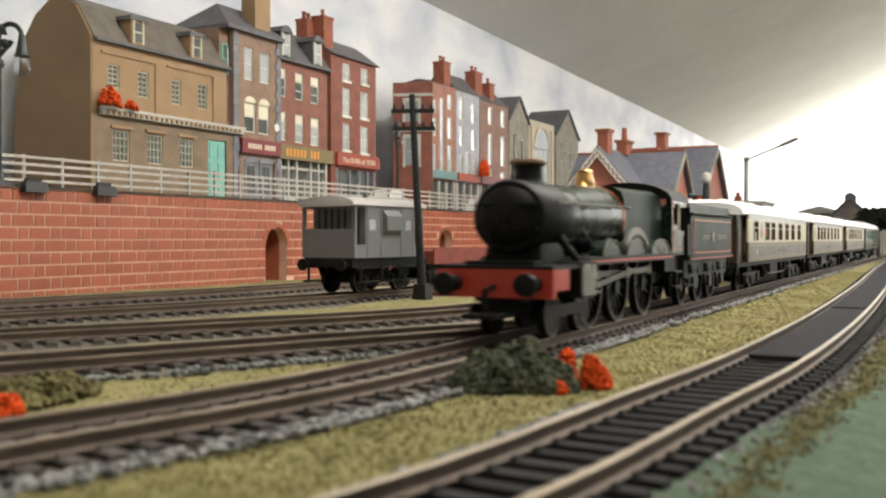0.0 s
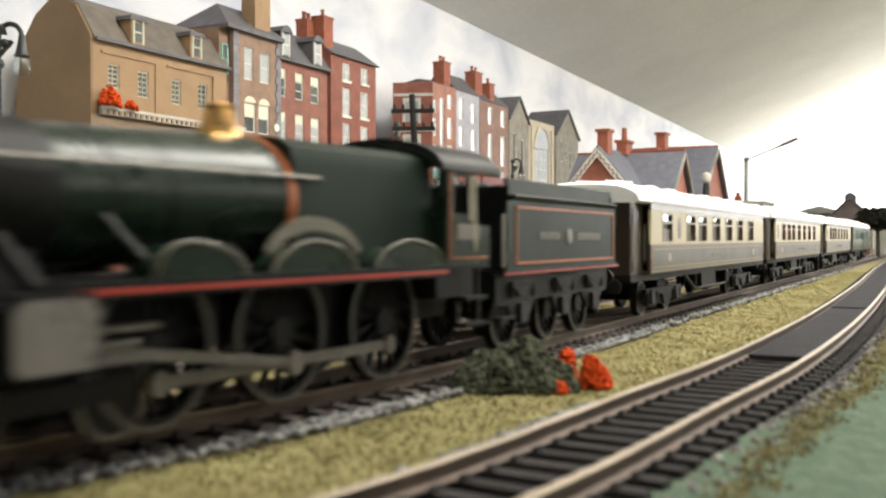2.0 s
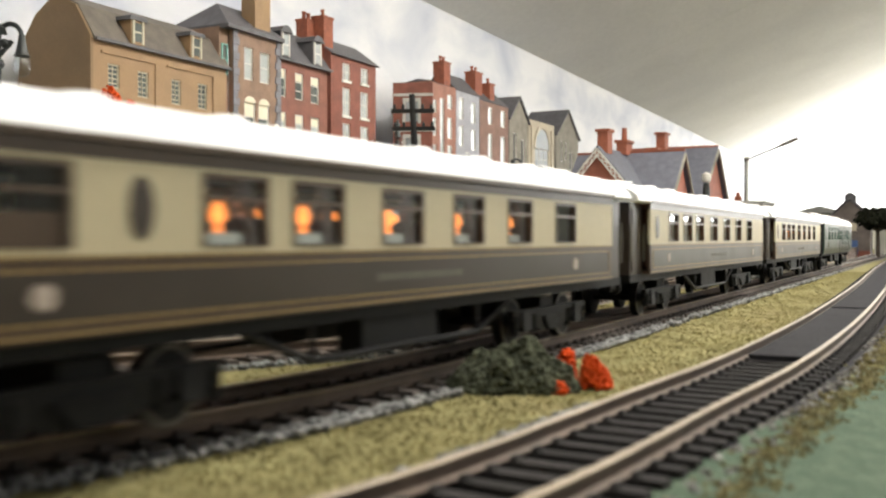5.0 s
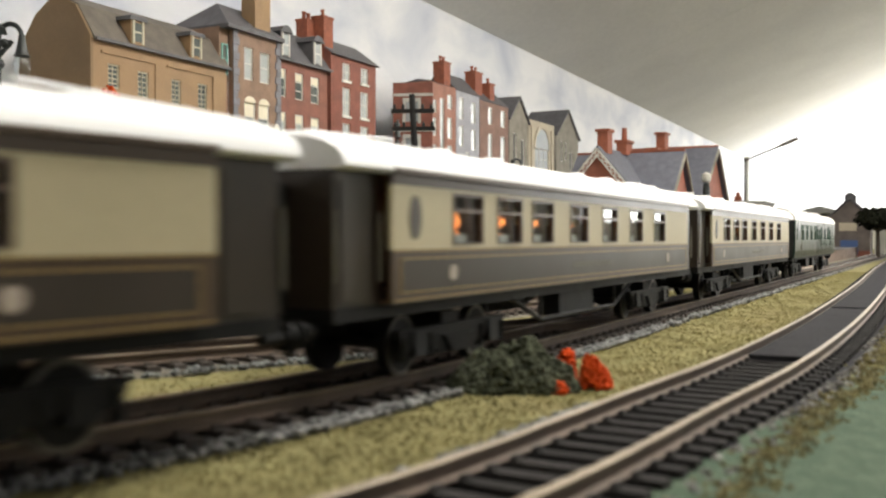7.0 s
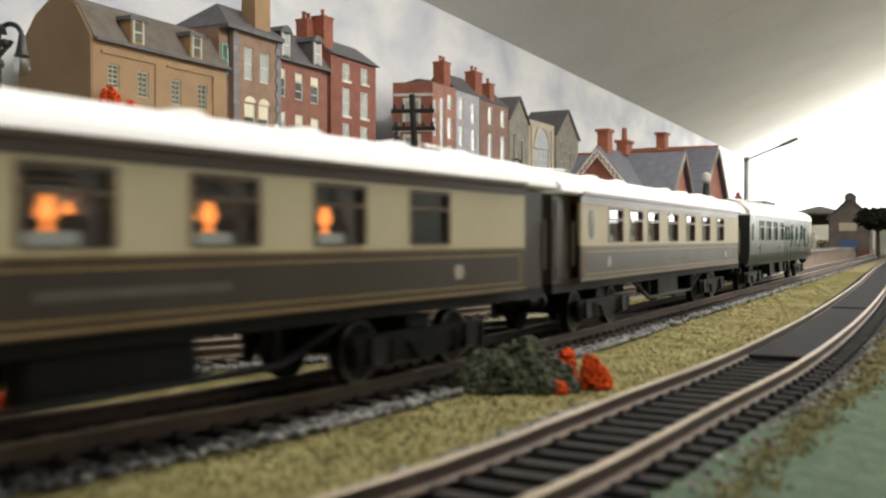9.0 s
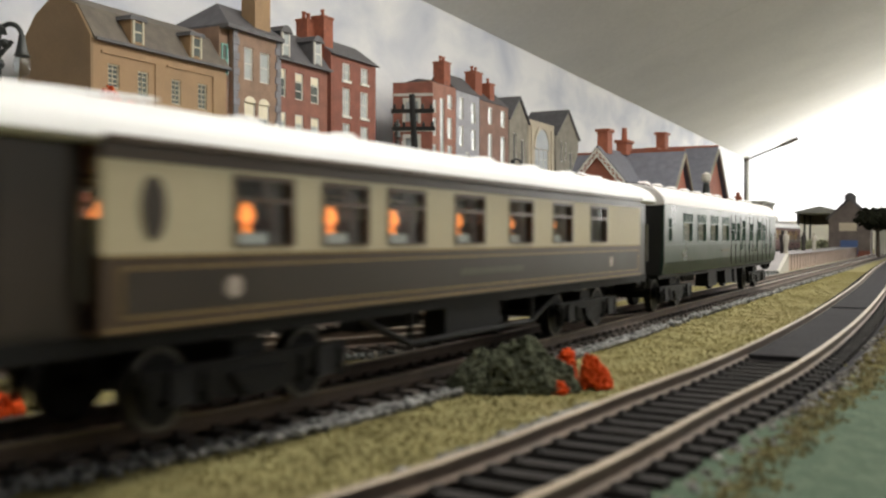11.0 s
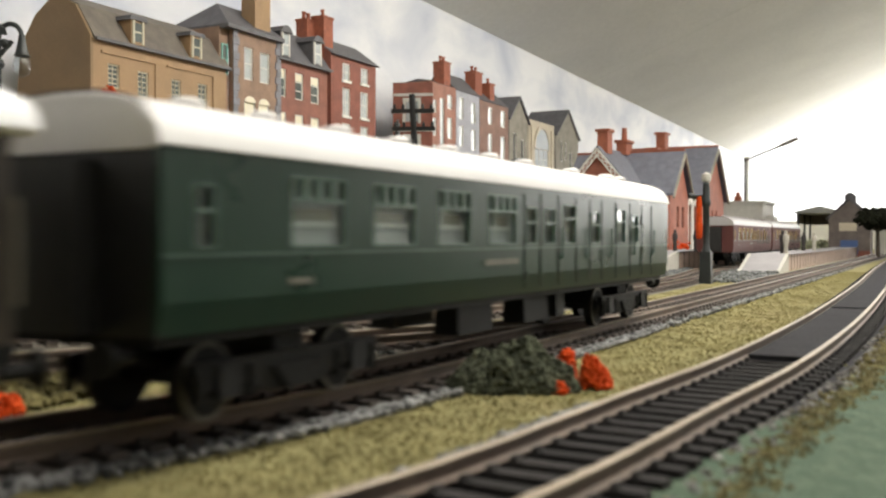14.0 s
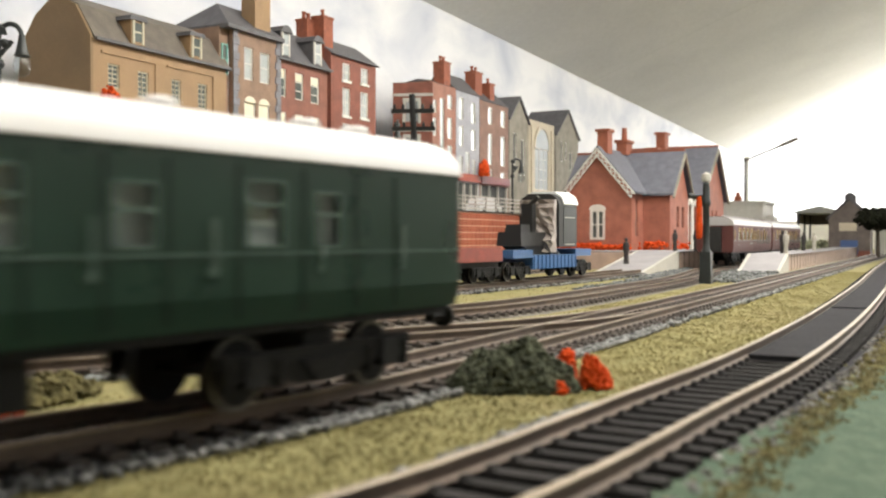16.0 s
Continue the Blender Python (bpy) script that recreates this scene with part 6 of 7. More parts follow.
def brake_coach(name, side_mat, roof_mat, label, group, moving=True):
    """Later flush-sided brake coach with pale roof."""
    c = empty(name, label, "railway coach", group)
    HL, half = 122.6, 17.8
    spans = [(-116.6, -112.2, 1), (-95.5, -80.4, 0), (-72.0, -57.0, 0), (-48.6, -33.6, 0), (-25.2, -10.0, 0), (-4.0, 2.2, 1), (7.4, 14.4, 1), (20.4, 29.2, 2),
             (41.6, 48.8, 1), (65.0, 73.2, 2), (80.0, 86.6, 1)]
    wins = [(a, b, 25.6, 37.4 if s == 0 else 36.4 if s == 2 else 35.0) for a, b, s in spans]
    for sg in (-1, 1):
        y0, y1 = (-half, -half + 1.0) if sg < 0 else (half - 1.0, half)
        out = sg * half
        low = part("lower_side", Shape().prism([(out, 24.6), (out - sg * 1.0, 24.6), (out - sg * 1.6, 13.2), (out - sg * 0.9, 13.2), (out - sg * 0.1, 18)], -HL, HL, "x"), side_mat, c)
        up = part("upper_side", holed_wall(-HL, HL, 24.6, 40.2, y0, y1, wins), side_mat, c)
        o0, o1 = min(out, out + sg * 0.18), max(out, out + sg * 0.18)
        part("waist_line", Shape().box(-HL, HL, o0, o1, 24.5, 24.8), COACH_GREEN_FRAME, low, "thin pale waist line")
        part("plate_bar", Shape().box(-27, -9, o0, o1, 20.8, 22.2), DULL_BRASS, low, "dull gold plate bar")
        part("number_bar", Shape().box(-96, -90, o0, o1, 19.6, 20.6), DULL_BRASS, low, "small dull number bar")
        for x in (141, 161, 181, 204, 226):
            part("door_handle", Shape().rod((x - HL, out + sg * 0.5, 21.6), (x - HL, out + sg * 0.5, 30), 0.25, 5).turned([(0.8, -0.3), (0.8, 0.5)], (x - HL, out, 22.0), "y", 8), COACH_GREEN_FRAME, low)
        dl = Shape()
        for x in (117, 127, 139, 152, 163, 173, 186, 200, 213, 224):
            dl.box(x - HL - 0.12, x - HL + 0.12, o0, o1, 14.5, 38.5)
        part("door_seam", dl, UNDER, low)
        for (a, b, z0, z1), (_, _, small) in zip(wins, spans):
            w = part("window", Shape().box(a, b, out - sg * 0.6 - 0.1, out - sg * 0.6 + 0.1, z0, z1), GLASS, c)
            w.visible_shadow = False
            f = Shape()
            q0, q1 = min(out - sg * 0.75, out + sg * 0.15), max(out - sg * 0.75, out + sg * 0.15)
            f.box(a, a + 0.35, q0, q1, z0, z1).box(b - 0.35, b, q0, q1, z0, z1).box(a, b, q0, q1, z1 - 0.35, z1).box(a, b, q0, q1, z0, z0 + 0.35)
            f.box(a + 0.35, b - 0.35, q0, q1, z1 - 4.2, z1 - 3.7)
            if small == 0 or small == 2:
                inner = out - sg * 1.5
                # pale sheet behind the glass stands in for brightness; no blind is fitted
                blind = part("blind", Shape().box(a + 0.4, b - 0.4, inner - 0.1, inner + 0.1, z0 + 0.3, z0 + 3.4), PANE_BRIGHTNESS, w, "pale sheet painting brightness low in the window")
                part("blind_bar", Shape().box(a + 0.4, b - 0.4, inner + sg * 0.2 - 0.15, inner + sg * 0.2 + 0.15, z0 + 3.6, z0 + 4.3), WHITE_CARD, blind, "white bar across the window")
                part("seat_back", Shape().box(a + 0.4, b - 0.4, inner - sg * 0.6 - 0.1, inner - sg * 0.6 + 0.1, z0 + 4.3, z0 + 6.6), SEAT_BUFF, w, "buff seat backs behind the glass")
            if not small:
                for i in range(1, 4):
                    x = a + (b - a) * i / 4
                    f.box(x - 0.6, x + 0.6, q0, q1, z1 - 3.7, z1 - 0.4)
            part("window_frame", f, COACH_GREEN_FRAME if side_mat is COACH_GREEN else GOLD, w)
    for e in (-1, 1):
        xs = sorted((e * HL, e * (HL - 1)))
        prof = [(half * math.copysign(abs(math.cos(t)) ** 0.75, math.cos(t)), 40.0 + 8.6 * math.sin(t) ** 0.9) for t in np.linspace(0, math.pi, 13)]
        en = part("end", Shape().prism([(-half + 0.8, 13.2), (half - 0.8, 13.2)] + prof, xs[0] + (0.05 if e < 0 else -0.02), xs[1] + (0.05 if e < 0 else -0.02), "x"), BLACK if side_mat is COACH_GREEN else MAROON, c, "dark coach end")
        gx = sorted((e * (HL + 0.05), e * (HL + 3.5)))
        part("gangway", Shape().box(gx[0], gx[1], -6.5, 6.5, 13.5, 38), BLACK, c, "black gangway bellows")
        part("buffer", Shape().rod((e * (HL - 1), -11.4, 10.4), (e * (HL + 4), -11.4, 10.4), 1.2, 8).rod((e * (HL + 3.4), -11.4, 10.4), (e * (HL + 4.2), -11.4, 10.4), 2.6, 12)
             .rod((e * (HL - 1), 11.4, 10.4), (e * (HL + 4), 11.4, 10.4), 1.2, 8).rod((e * (HL + 3.4), 11.4, 10.4), (e * (HL + 4.2), 11.4, 10.4), 2.6, 12), UNDER, c)
    rf = part("roof", Shape().loft(roof_sections(-HL - 0.6, HL + 0.6, 18.1, 40.1, 48.3, dome=0.8)), roof_mat, c, "pale curved roof", smooth=True)
    for x in (-104, -86, -64, -42, -20, 2, 24, 60, 92, 106):
        part("roof_vent", Shape().turned([(2.6, 0), (2.6, 0.7), (1.8, 1.4), (0.5, 1.6)], (x, -5 if x % 44 else 5, 48.2), n=10), roof_mat, rf, smooth=True)
    part("floor", Shape().box(-HL + 1, HL - 1, -16, 16, 14.5, 15.2), INTERIOR, c)
    part("corridor_wall", Shape().box(-HL + 2, HL - 3, -13.6, -13.0, 15.2, 39), INTERIOR_PALE, c, "pale compartment partition")
    for x in (28, 53, 78.5, 103.5, 126):
        part("partition", Shape().box(x - HL - 0.5, x - HL + 0.5, -16.4, -13.7, 15.2, 39), INTERIOR_PALE, c)
    part("underframe", Shape().box(-HL + 1, HL - 1, -15.5, 15.5, 11.6, 13.2), UNDER, c, "black underframe")
    for x0, x1, sg in ((-30, -12, -1), (6, 22, -1), (28, 34, -1), (-24, -4, 1), (8, 30, 1)):
        part("battery_box", Shape().box(x0, x1, min(sg * 7, sg * 13), max(sg * 7, sg * 13), 4.6, 11.6, taper=0.3), UNDER, c)
    for x in (-88, 88):
        bogie(c, x)
    if moving:
        squat(c)
    return c


def loco():
    c = empty("steam_locomotive", "dark green steam locomotive with red buffer beam and brass dome", "locomotive", "locomotive and tender")

    def along(x):
        """Stations along the engine, from the buffer beam back, to its own centre."""
        if x < 0 or x > 131:
            return x - 75 if x < 0 else x - 68.5
        return float(np.interp(x, (0, 10, 24.4, 34, 58, 76, 80.5, 103, 112, 131), (-75, -65.5, -51, -43, -26.5, -3, 1, 31.5, 44, 62.5)))

    def lp(name, shape, mat, parent=None, label="", smooth=False):
        shape.v = [(along(x), y, z) for x, y, z in shape.v]
        return part(name, shape, mat, parent or c, label, smooth)

    AX = 33.4
    lp("buffer_beam", Shape().box(0, 2.2, -16.8, 16.8, 10.4, 18.4, taper=0.1).box(2.2, 12, -16.8, -16.0, 12.5, 18.4).box(2.2, 12, 16.0, 16.8, 12.5, 18.4), LOCO_RED, label="red buffer beam")
    for y in (-11.4, 11.4):
        b = lp("buffer", Shape().turned([(2.4, 0.2), (2.2, -3), (1.3, -3.2), (1.3, -5.2), (3.3, -5.5), (3.1, -6.4), (1.0, -6.7)], (0, y, 14.4), "x", 16), LOCO_BLACK, smooth=True)
    lp("coupling_hook", Shape().rod((0, 0, 13.5), (-5, 0, 12.5), 0.8).rod((-5, 0, 12.5), (-5.2, 0, 7.5), 0.9).box(-9, 6, -4.5, 4.5, 5.0, 6.2), LOCO_BLACK)
    lp("front_platform", Shape().box(0.2, 26, -16.6, 16.6, 18.4, 19.4).prism([(26, 18.4), (30, 20.4), (30, 21.4), (26, 19.4)], -16.6, 16.6, "y").box(30, 112, -16.6, 16.6, 20.4, 21.4), LOCO_BLACK, label="black running plate")
    va = Shape().box(31, 112, -16.4, -15.8, 18.9, 20.35).box(31, 112, 15.8, 16.4, 18.9, 20.35)
    vp = lp("valance", va, LOCO_BLACK)
    lp("valance_line", Shape().box(31, 112, -16.75, -16.45, 19.6, 20.3).box(31, 112, 16.45, 16.75, 19.6, 20.3), LOCO_RED, vp, "red lined edge")
    lp("saddle", Shape().box(13, 33, -8.5, 8.5, 19.4, 27, taper=1.0).box(4, 12, -10, 10, 19.4, 20.6), LOCO_BLACK)
    sb = lp("smokebox", Shape().turned([(8.6, 10.2), (10.2, 10.4), (10.9, 11.4), (10.9, 34)], (0, 0, AX), "x", 40), LOCO_BLACK, label="matt black smokebox", smooth=True)
    lp("smokebox_door", Shape().turned([(1.0, 7.6), (4.5, 8.0), (7.6, 9.0), (8.9, 10.3)], (0, 0, AX), "x", 32).rod((7.9, 0, AX), (6.6, 0, AX), 0.8).rod((6.8, 0, AX), (6.8, 2.2, AX - 2.6), 0.4).rod((6.8, 0, AX), (6.8, -0.4, AX - 3.4), 0.4)
       .box(8, 10.5, -9, 9, AX + 3, AX + 3.7).box(8, 10.5, -9, 9, AX - 3.7, AX - 3), LOCO_BLACK, sb, smooth=True)
    lp("chimney", Shape().turned([(5.6, 42.8), (4.6, 44.3), (4.2, 45.5), (4.1, 48.6), (4.6, 49.0)], (24.4, 0, 0), n=24), LOCO_BLACK, sb, smooth=True)
    lp("chimney_cap", Shape().turned([(4.6, 49.0), (5.3, 49.6), (5.2, 50.3), (4.3, 51.0), (3.2, 51.0)], (24.4, 0, 0), n=24), COPPER, sb, "dull copper chimney cap", smooth=True)
    rows = []
    n = 40
    for x, r in ((34, 10.3), (58, 10.9), (81, 12.0)):
        cz = AX + (r - 10.3) * 0.25
        rows.append([(x, r * math.cos(2 * math.pi * i / n), cz + r * math.sin(2 * math.pi * i / n)) for i in range(n)])
    bo = lp("boiler", Shape().loft(rows), LOCO_GREEN, label="dark green tapered boiler", smooth=True)
    for x, r, w, mat in ((34.4, 10.55, 0.4, LOCO_BLACK), (47, 10.72, 0.45, LOCO_BLACK), (60, 11.02, 0.45, LOCO_BLACK), (73, 11.55, 0.45, LOCO_BLACK), (80.4, 12.15, 0.8, LINING)):
        lp("boiler_band", Shape().turned([(r - 0.2, -w), (r, -w), (r, w), (r - 0.2, w)], (x, 0, AX + (r - 10.45) * 0.25), "x", 40), mat, bo, "orange lined boiler band" if mat is LINING else "", smooth=True)
    lp("safety_valve_bonnet", Shape().turned([(4.4, 43.6), (3.4, 45.3), (2.8, 47.5), (2.4, 50.0), (2.7, 50.4), (2.1, 51.0)], (76, 0, 0), n=22), BRASS, bo, "polished brass bonnet", smooth=True)
    lp("whistle_pipe", Shape().rod((79, 3, 45), (80.5, 3, 50), 0.6).rod((79, -3.4, 45), (78, -7, 42), 0.7), COPPER, bo)
    for sg in (-1, 1):
        rail_ = Shape().rod((18, sg * 11.4, AX + 4.2), (86, sg * 11.9, AX + 4.6), 0.32, 6)
        for x in (20, 38, 54, 70, 84):
            rail_.rod((x, sg * 9.6, AX + 4.2), (x, sg * 11.8, AX + 4.4), 0.4, 6)
        lp("handrail", rail_, ROD_STEEL, bo, "thin steel handrail")
        lp("steam_pipe", Shape().rod((24, sg * 9.5, AX - 6), (27, sg * 13.6, 20.5), 1.2, 10), LOCO_BLACK, sb)
        lp("lubricator_lever", Shape().rod((44, sg * 10.6, AX - 3), (54, sg * 13, 22), 0.5, 6).box(50, 55, min(sg * 11, sg * 14), max(sg * 11, sg * 14), 21.4, 24.2), IRON, bo)
    # square-shouldered firebox
    pr = []
    for x, hw, zt in ((81, 11.6, 45.6), (112, 12.6, 45.9)):
        pr.append([(x, -hw, 21.4), (x, -hw, zt - 5), (x, -hw + 0.9, zt - 2.2), (x, -hw + 3.4, zt - 0.6), (x, -4, zt), (x, 4, zt), (x, hw - 3.4, zt - 0.6), (x, hw - 0.9, zt - 2.2), (x, hw, zt - 5), (x, hw, 21.4)])
    fb = lp("firebox", Shape().loft(pr), LOCO_GREEN_DULL, label="dark green firebox", smooth=True)
    lp("firebox_band", Shape().loft([[(x, y * 1.012, z + 0.08) for _, y, z in pr[0]] for x in (98.5, 99.6)]), LINING, fb)
    # cab with real openings
    cab = lp("cab", holed_wall(112, 131, 21.4, 42.5, -16.4, -15.6, [(115, 121, 32.5, 40.5), (124.5, 131, 30, 41.5)]), LOCO_GREEN, label="dark green cab")
    lp("cab_side", holed_wall(112, 131, 21.4, 42.5, 15.6, 16.4, [(115, 121, 32.5, 40.5), (124.5, 131, 30, 41.5)]), LOCO_GREEN, cab)
    fw = Shape().box(112, 112.8, -15.6, -12.6, 21.4, 34).box(112, 112.8, 12.6, 15.6, 21.4, 34).box(112, 112.8, -15.6, -14.4, 34, 42.4).box(112, 112.8, 14.4, 15.6, 34, 42.4)
    fw.prism([(-15.6, 42.4), (15.6, 42.4)] + [(15.6 * math.cos(t), 42.4 + 6.0 * math.sin(t)) for t in np.linspace(0.15, math.pi - 0.15, 10)], 112, 112.8, "x")
    lp("cab_front", fw, LOCO_GREEN, cab)
    gl = lp("cab_glass", Shape().box(112.3, 112.5, -14.4, -8.4, 34, 42.4).box(112.3, 112.5, 8.4, 14.4, 34, 42.4), GLASS, cab)
    arc = [(16.9 * math.cos(t), 41.8 + 7.2 * math.sin(t)) for t in np.linspace(0, math.pi, 16)]
    inner = [(16.2 * math.cos(t), 41.4 + 6.6 * math.sin(t)) for t in np.linspace(math.pi, 0, 16)]
    lp("cab_roof", Shape().prism(arc + inner, 110.5, 136, "x"), LOCO_BLACK, cab, "black arched cab roof", smooth=True)
    for sg in (-1, 1):
        o0, o1 = sorted((sg * 16.4, sg * 16.65))
        lp("number_plate", Shape().box(116, 126, o0, o1, 26.8, 30.2), DULL_BRASS, cab, "small brass plate")
        ln = Shape()
        for a, b, z0, z1 in ((113, 130, 22.6, 22.9), (113, 130, 41.6, 41.9), (113, 113.3, 22.6, 41.9)):
            ln.box(a, b, o0, o1, z0, z1)
        lp("lining", ln, LINING, cab)
        lp("window_rim", Shape().box(121.6, 122.4, o0, o1, 31, 41).box(123.8, 124.4, o0, o1, 24, 41), FRAME_PAINT, cab, "pale window edge")
        lp("cab_steps", Shape().box(121, 131, min(sg * 13, sg * 16), max(sg * 13, sg * 16), 13.2, 14.0).box(121, 131, min(sg * 13, sg * 16), max(sg * 13, sg * 16), 7.2, 8.0)
           .box(121, 122, min(sg * 13.2, sg * 14), max(sg * 13.2, sg * 14), 7.2, 20.4).box(130, 131, min(sg * 13.2, sg * 14), max(sg * 13.2, sg * 14), 7.2, 20.4), LOCO_BLACK, cab)
        cy = lp("cylinder", Shape().prism([(21.4, 9.5), (33.5, 9.5), (34.8, 11), (34.8, 18), (33.3, 20.2), (21.9, 20.2), (20.1, 18), (20.1, 11)], min(sg * 9, sg * 17.2), max(sg * 9, sg * 17.2), "y"), LOCO_BLACK, label="lined outside cylinder")
        # the cylinder's glint is partly put into this cover's pale colour
        lp("cylinder_cover", Shape().prism([(21.7, 10.2), (33.1, 10.2), (34.1, 11.4), (34.1, 17.8), (33, 19.4), (22.3, 19.4), (20.8, 17.8), (20.8, 11.4)], min(sg * 17.2, sg * 17.5), max(sg * 17.2, sg * 17.5), "y"), CYL_GLINT, cy, "cylinder cover with its glossy reflection put into a pale colour")
        lp("slide_bar", Shape().box(32, 52, min(sg * 12.4, sg * 14.6), max(sg * 12.4, sg * 14.6), 14.2, 15.0).box(32, 52, min(sg * 12.4, sg * 14.6), max(sg * 12.4, sg * 14.6), 9.8, 10.6).rod((30, sg * 13.5, 12.4), (48, sg * 13.5, 12.4), 0.6), ROD_STEEL, cy, "steel slide bars")
    lp("frames", Shape().box(3, 128, -6.6, 6.6, 9, 20.3).box(112, 128, -14, 14, 14, 20.3).box(110, 131, -16.4, 16.4, 20.4, 21.35), LOCO_BLACK)
    lp("ash_pan", Shape().box(88, 112, -6.5, 6.5, 4.5, 9), LOCO_BLACK)
    axles = (58, 80.5, 103)
    for i, ax in enumerate(axles):
        for sg in (-1, 1):
            y0, y1 = sorted((sg * 11.8, sg * 16.0))
            sp = lp("splasher", Shape().prism([(ax + 9.0 * math.cos(t), 20.6 + 5.8 * math.sin(t)) for t in np.linspace(0, math.pi, 18)], y0, y1, "y"), LOCO_GREEN, label="green wheel splasher with bright beading")
            o = sg * 16.1
            bead = Shape()
            pts = [(ax + 9.0 * math.cos(t), o, 20.9 + 5.8 * math.sin(t)) for t in np.linspace(0, math.pi, 18)]
            for p, q in zip(pts, pts[1:]):
                bead.rod(p, q, 0.26, 6)
            lp("beading", bead, DULL_BRASS, sp, "pale brass beading")
            if i == 1:
                pl = Shape()
                outer = [(ax + 10.6 * math.cos(t), 22.0 + 8.9 * math.sin(t)) for t in np.linspace(0.35, math.pi - 0.35, 14)]
                inn = [(ax + 9.9 * math.cos(t), 22.0 + 6.4 * math.sin(t)) for t in np.linspace(math.pi - 0.35, 0.35, 14)]
                pl.prism(outer + inn, min(o, o - sg * 0.8), max(o, o - sg * 0.8), "y")
                lp("nameplate", pl, DULL_BRASS, sp, "curved brass nameplate")
    for ax in axles:
        wheelset(c, along(ax), 11.4, "driving_wheelset", spoked=True, width=2.6, mat=LOCO_BLACK)
    for ax in (-57, -34):
        wheelset(c, ax, 6.2, "leading_wheelset", spoked=False, mat=LOCO_BLACK)
    lp("front_bogie", Shape().box(9, 52, -6.2, 6.2, 4.5, 8.5).box(9, 52, -10.8, -10.2, 4.0, 7.5).box(9, 52, 10.2, 10.8, 4.0, 7.5), LOCO_BLACK)
    for sg in (-1, 1):
        rod = part("coupling_rod", Shape().box(-28.5, 31.5, -0.4, 0.4, -0.9, 0.9).turned([(1.8, -0.6), (1.8, 0.6)], (-27.5, 0, 0), "y", 12).turned([(1.9, -0.6), (1.9, 0.6)], (0, 0, 0), "y", 12)
                   .turned([(1.8, -0.6), (1.8, 0.6)], (30.5, 0, 0), "y", 12), ROD_STEEL, c, "steel coupling rod")
        rod["side"] = sg
        rod.matrix_local = pose(1.0 * MM, sg * 11.2 * MM, 11.4 * MM)
        con = part("connecting_rod", Shape().box(-38, 0.5, -0.4, 0.4, -0.8, 0.8).turned([(2.0, -0.7), (2.0, 0.7)], (0, 0, 0), "y", 12).turned([(1.4, -0.7), (1.4, 0.7)], (-38, 0, 0), "y", 12), ROD_STEEL, c, "steel connecting rod")
        con["side"] = sg
        con.matrix_local = pose(1.0 * MM, sg * 12.8 * MM, 11.4 * MM)
    squat(c)
    return c


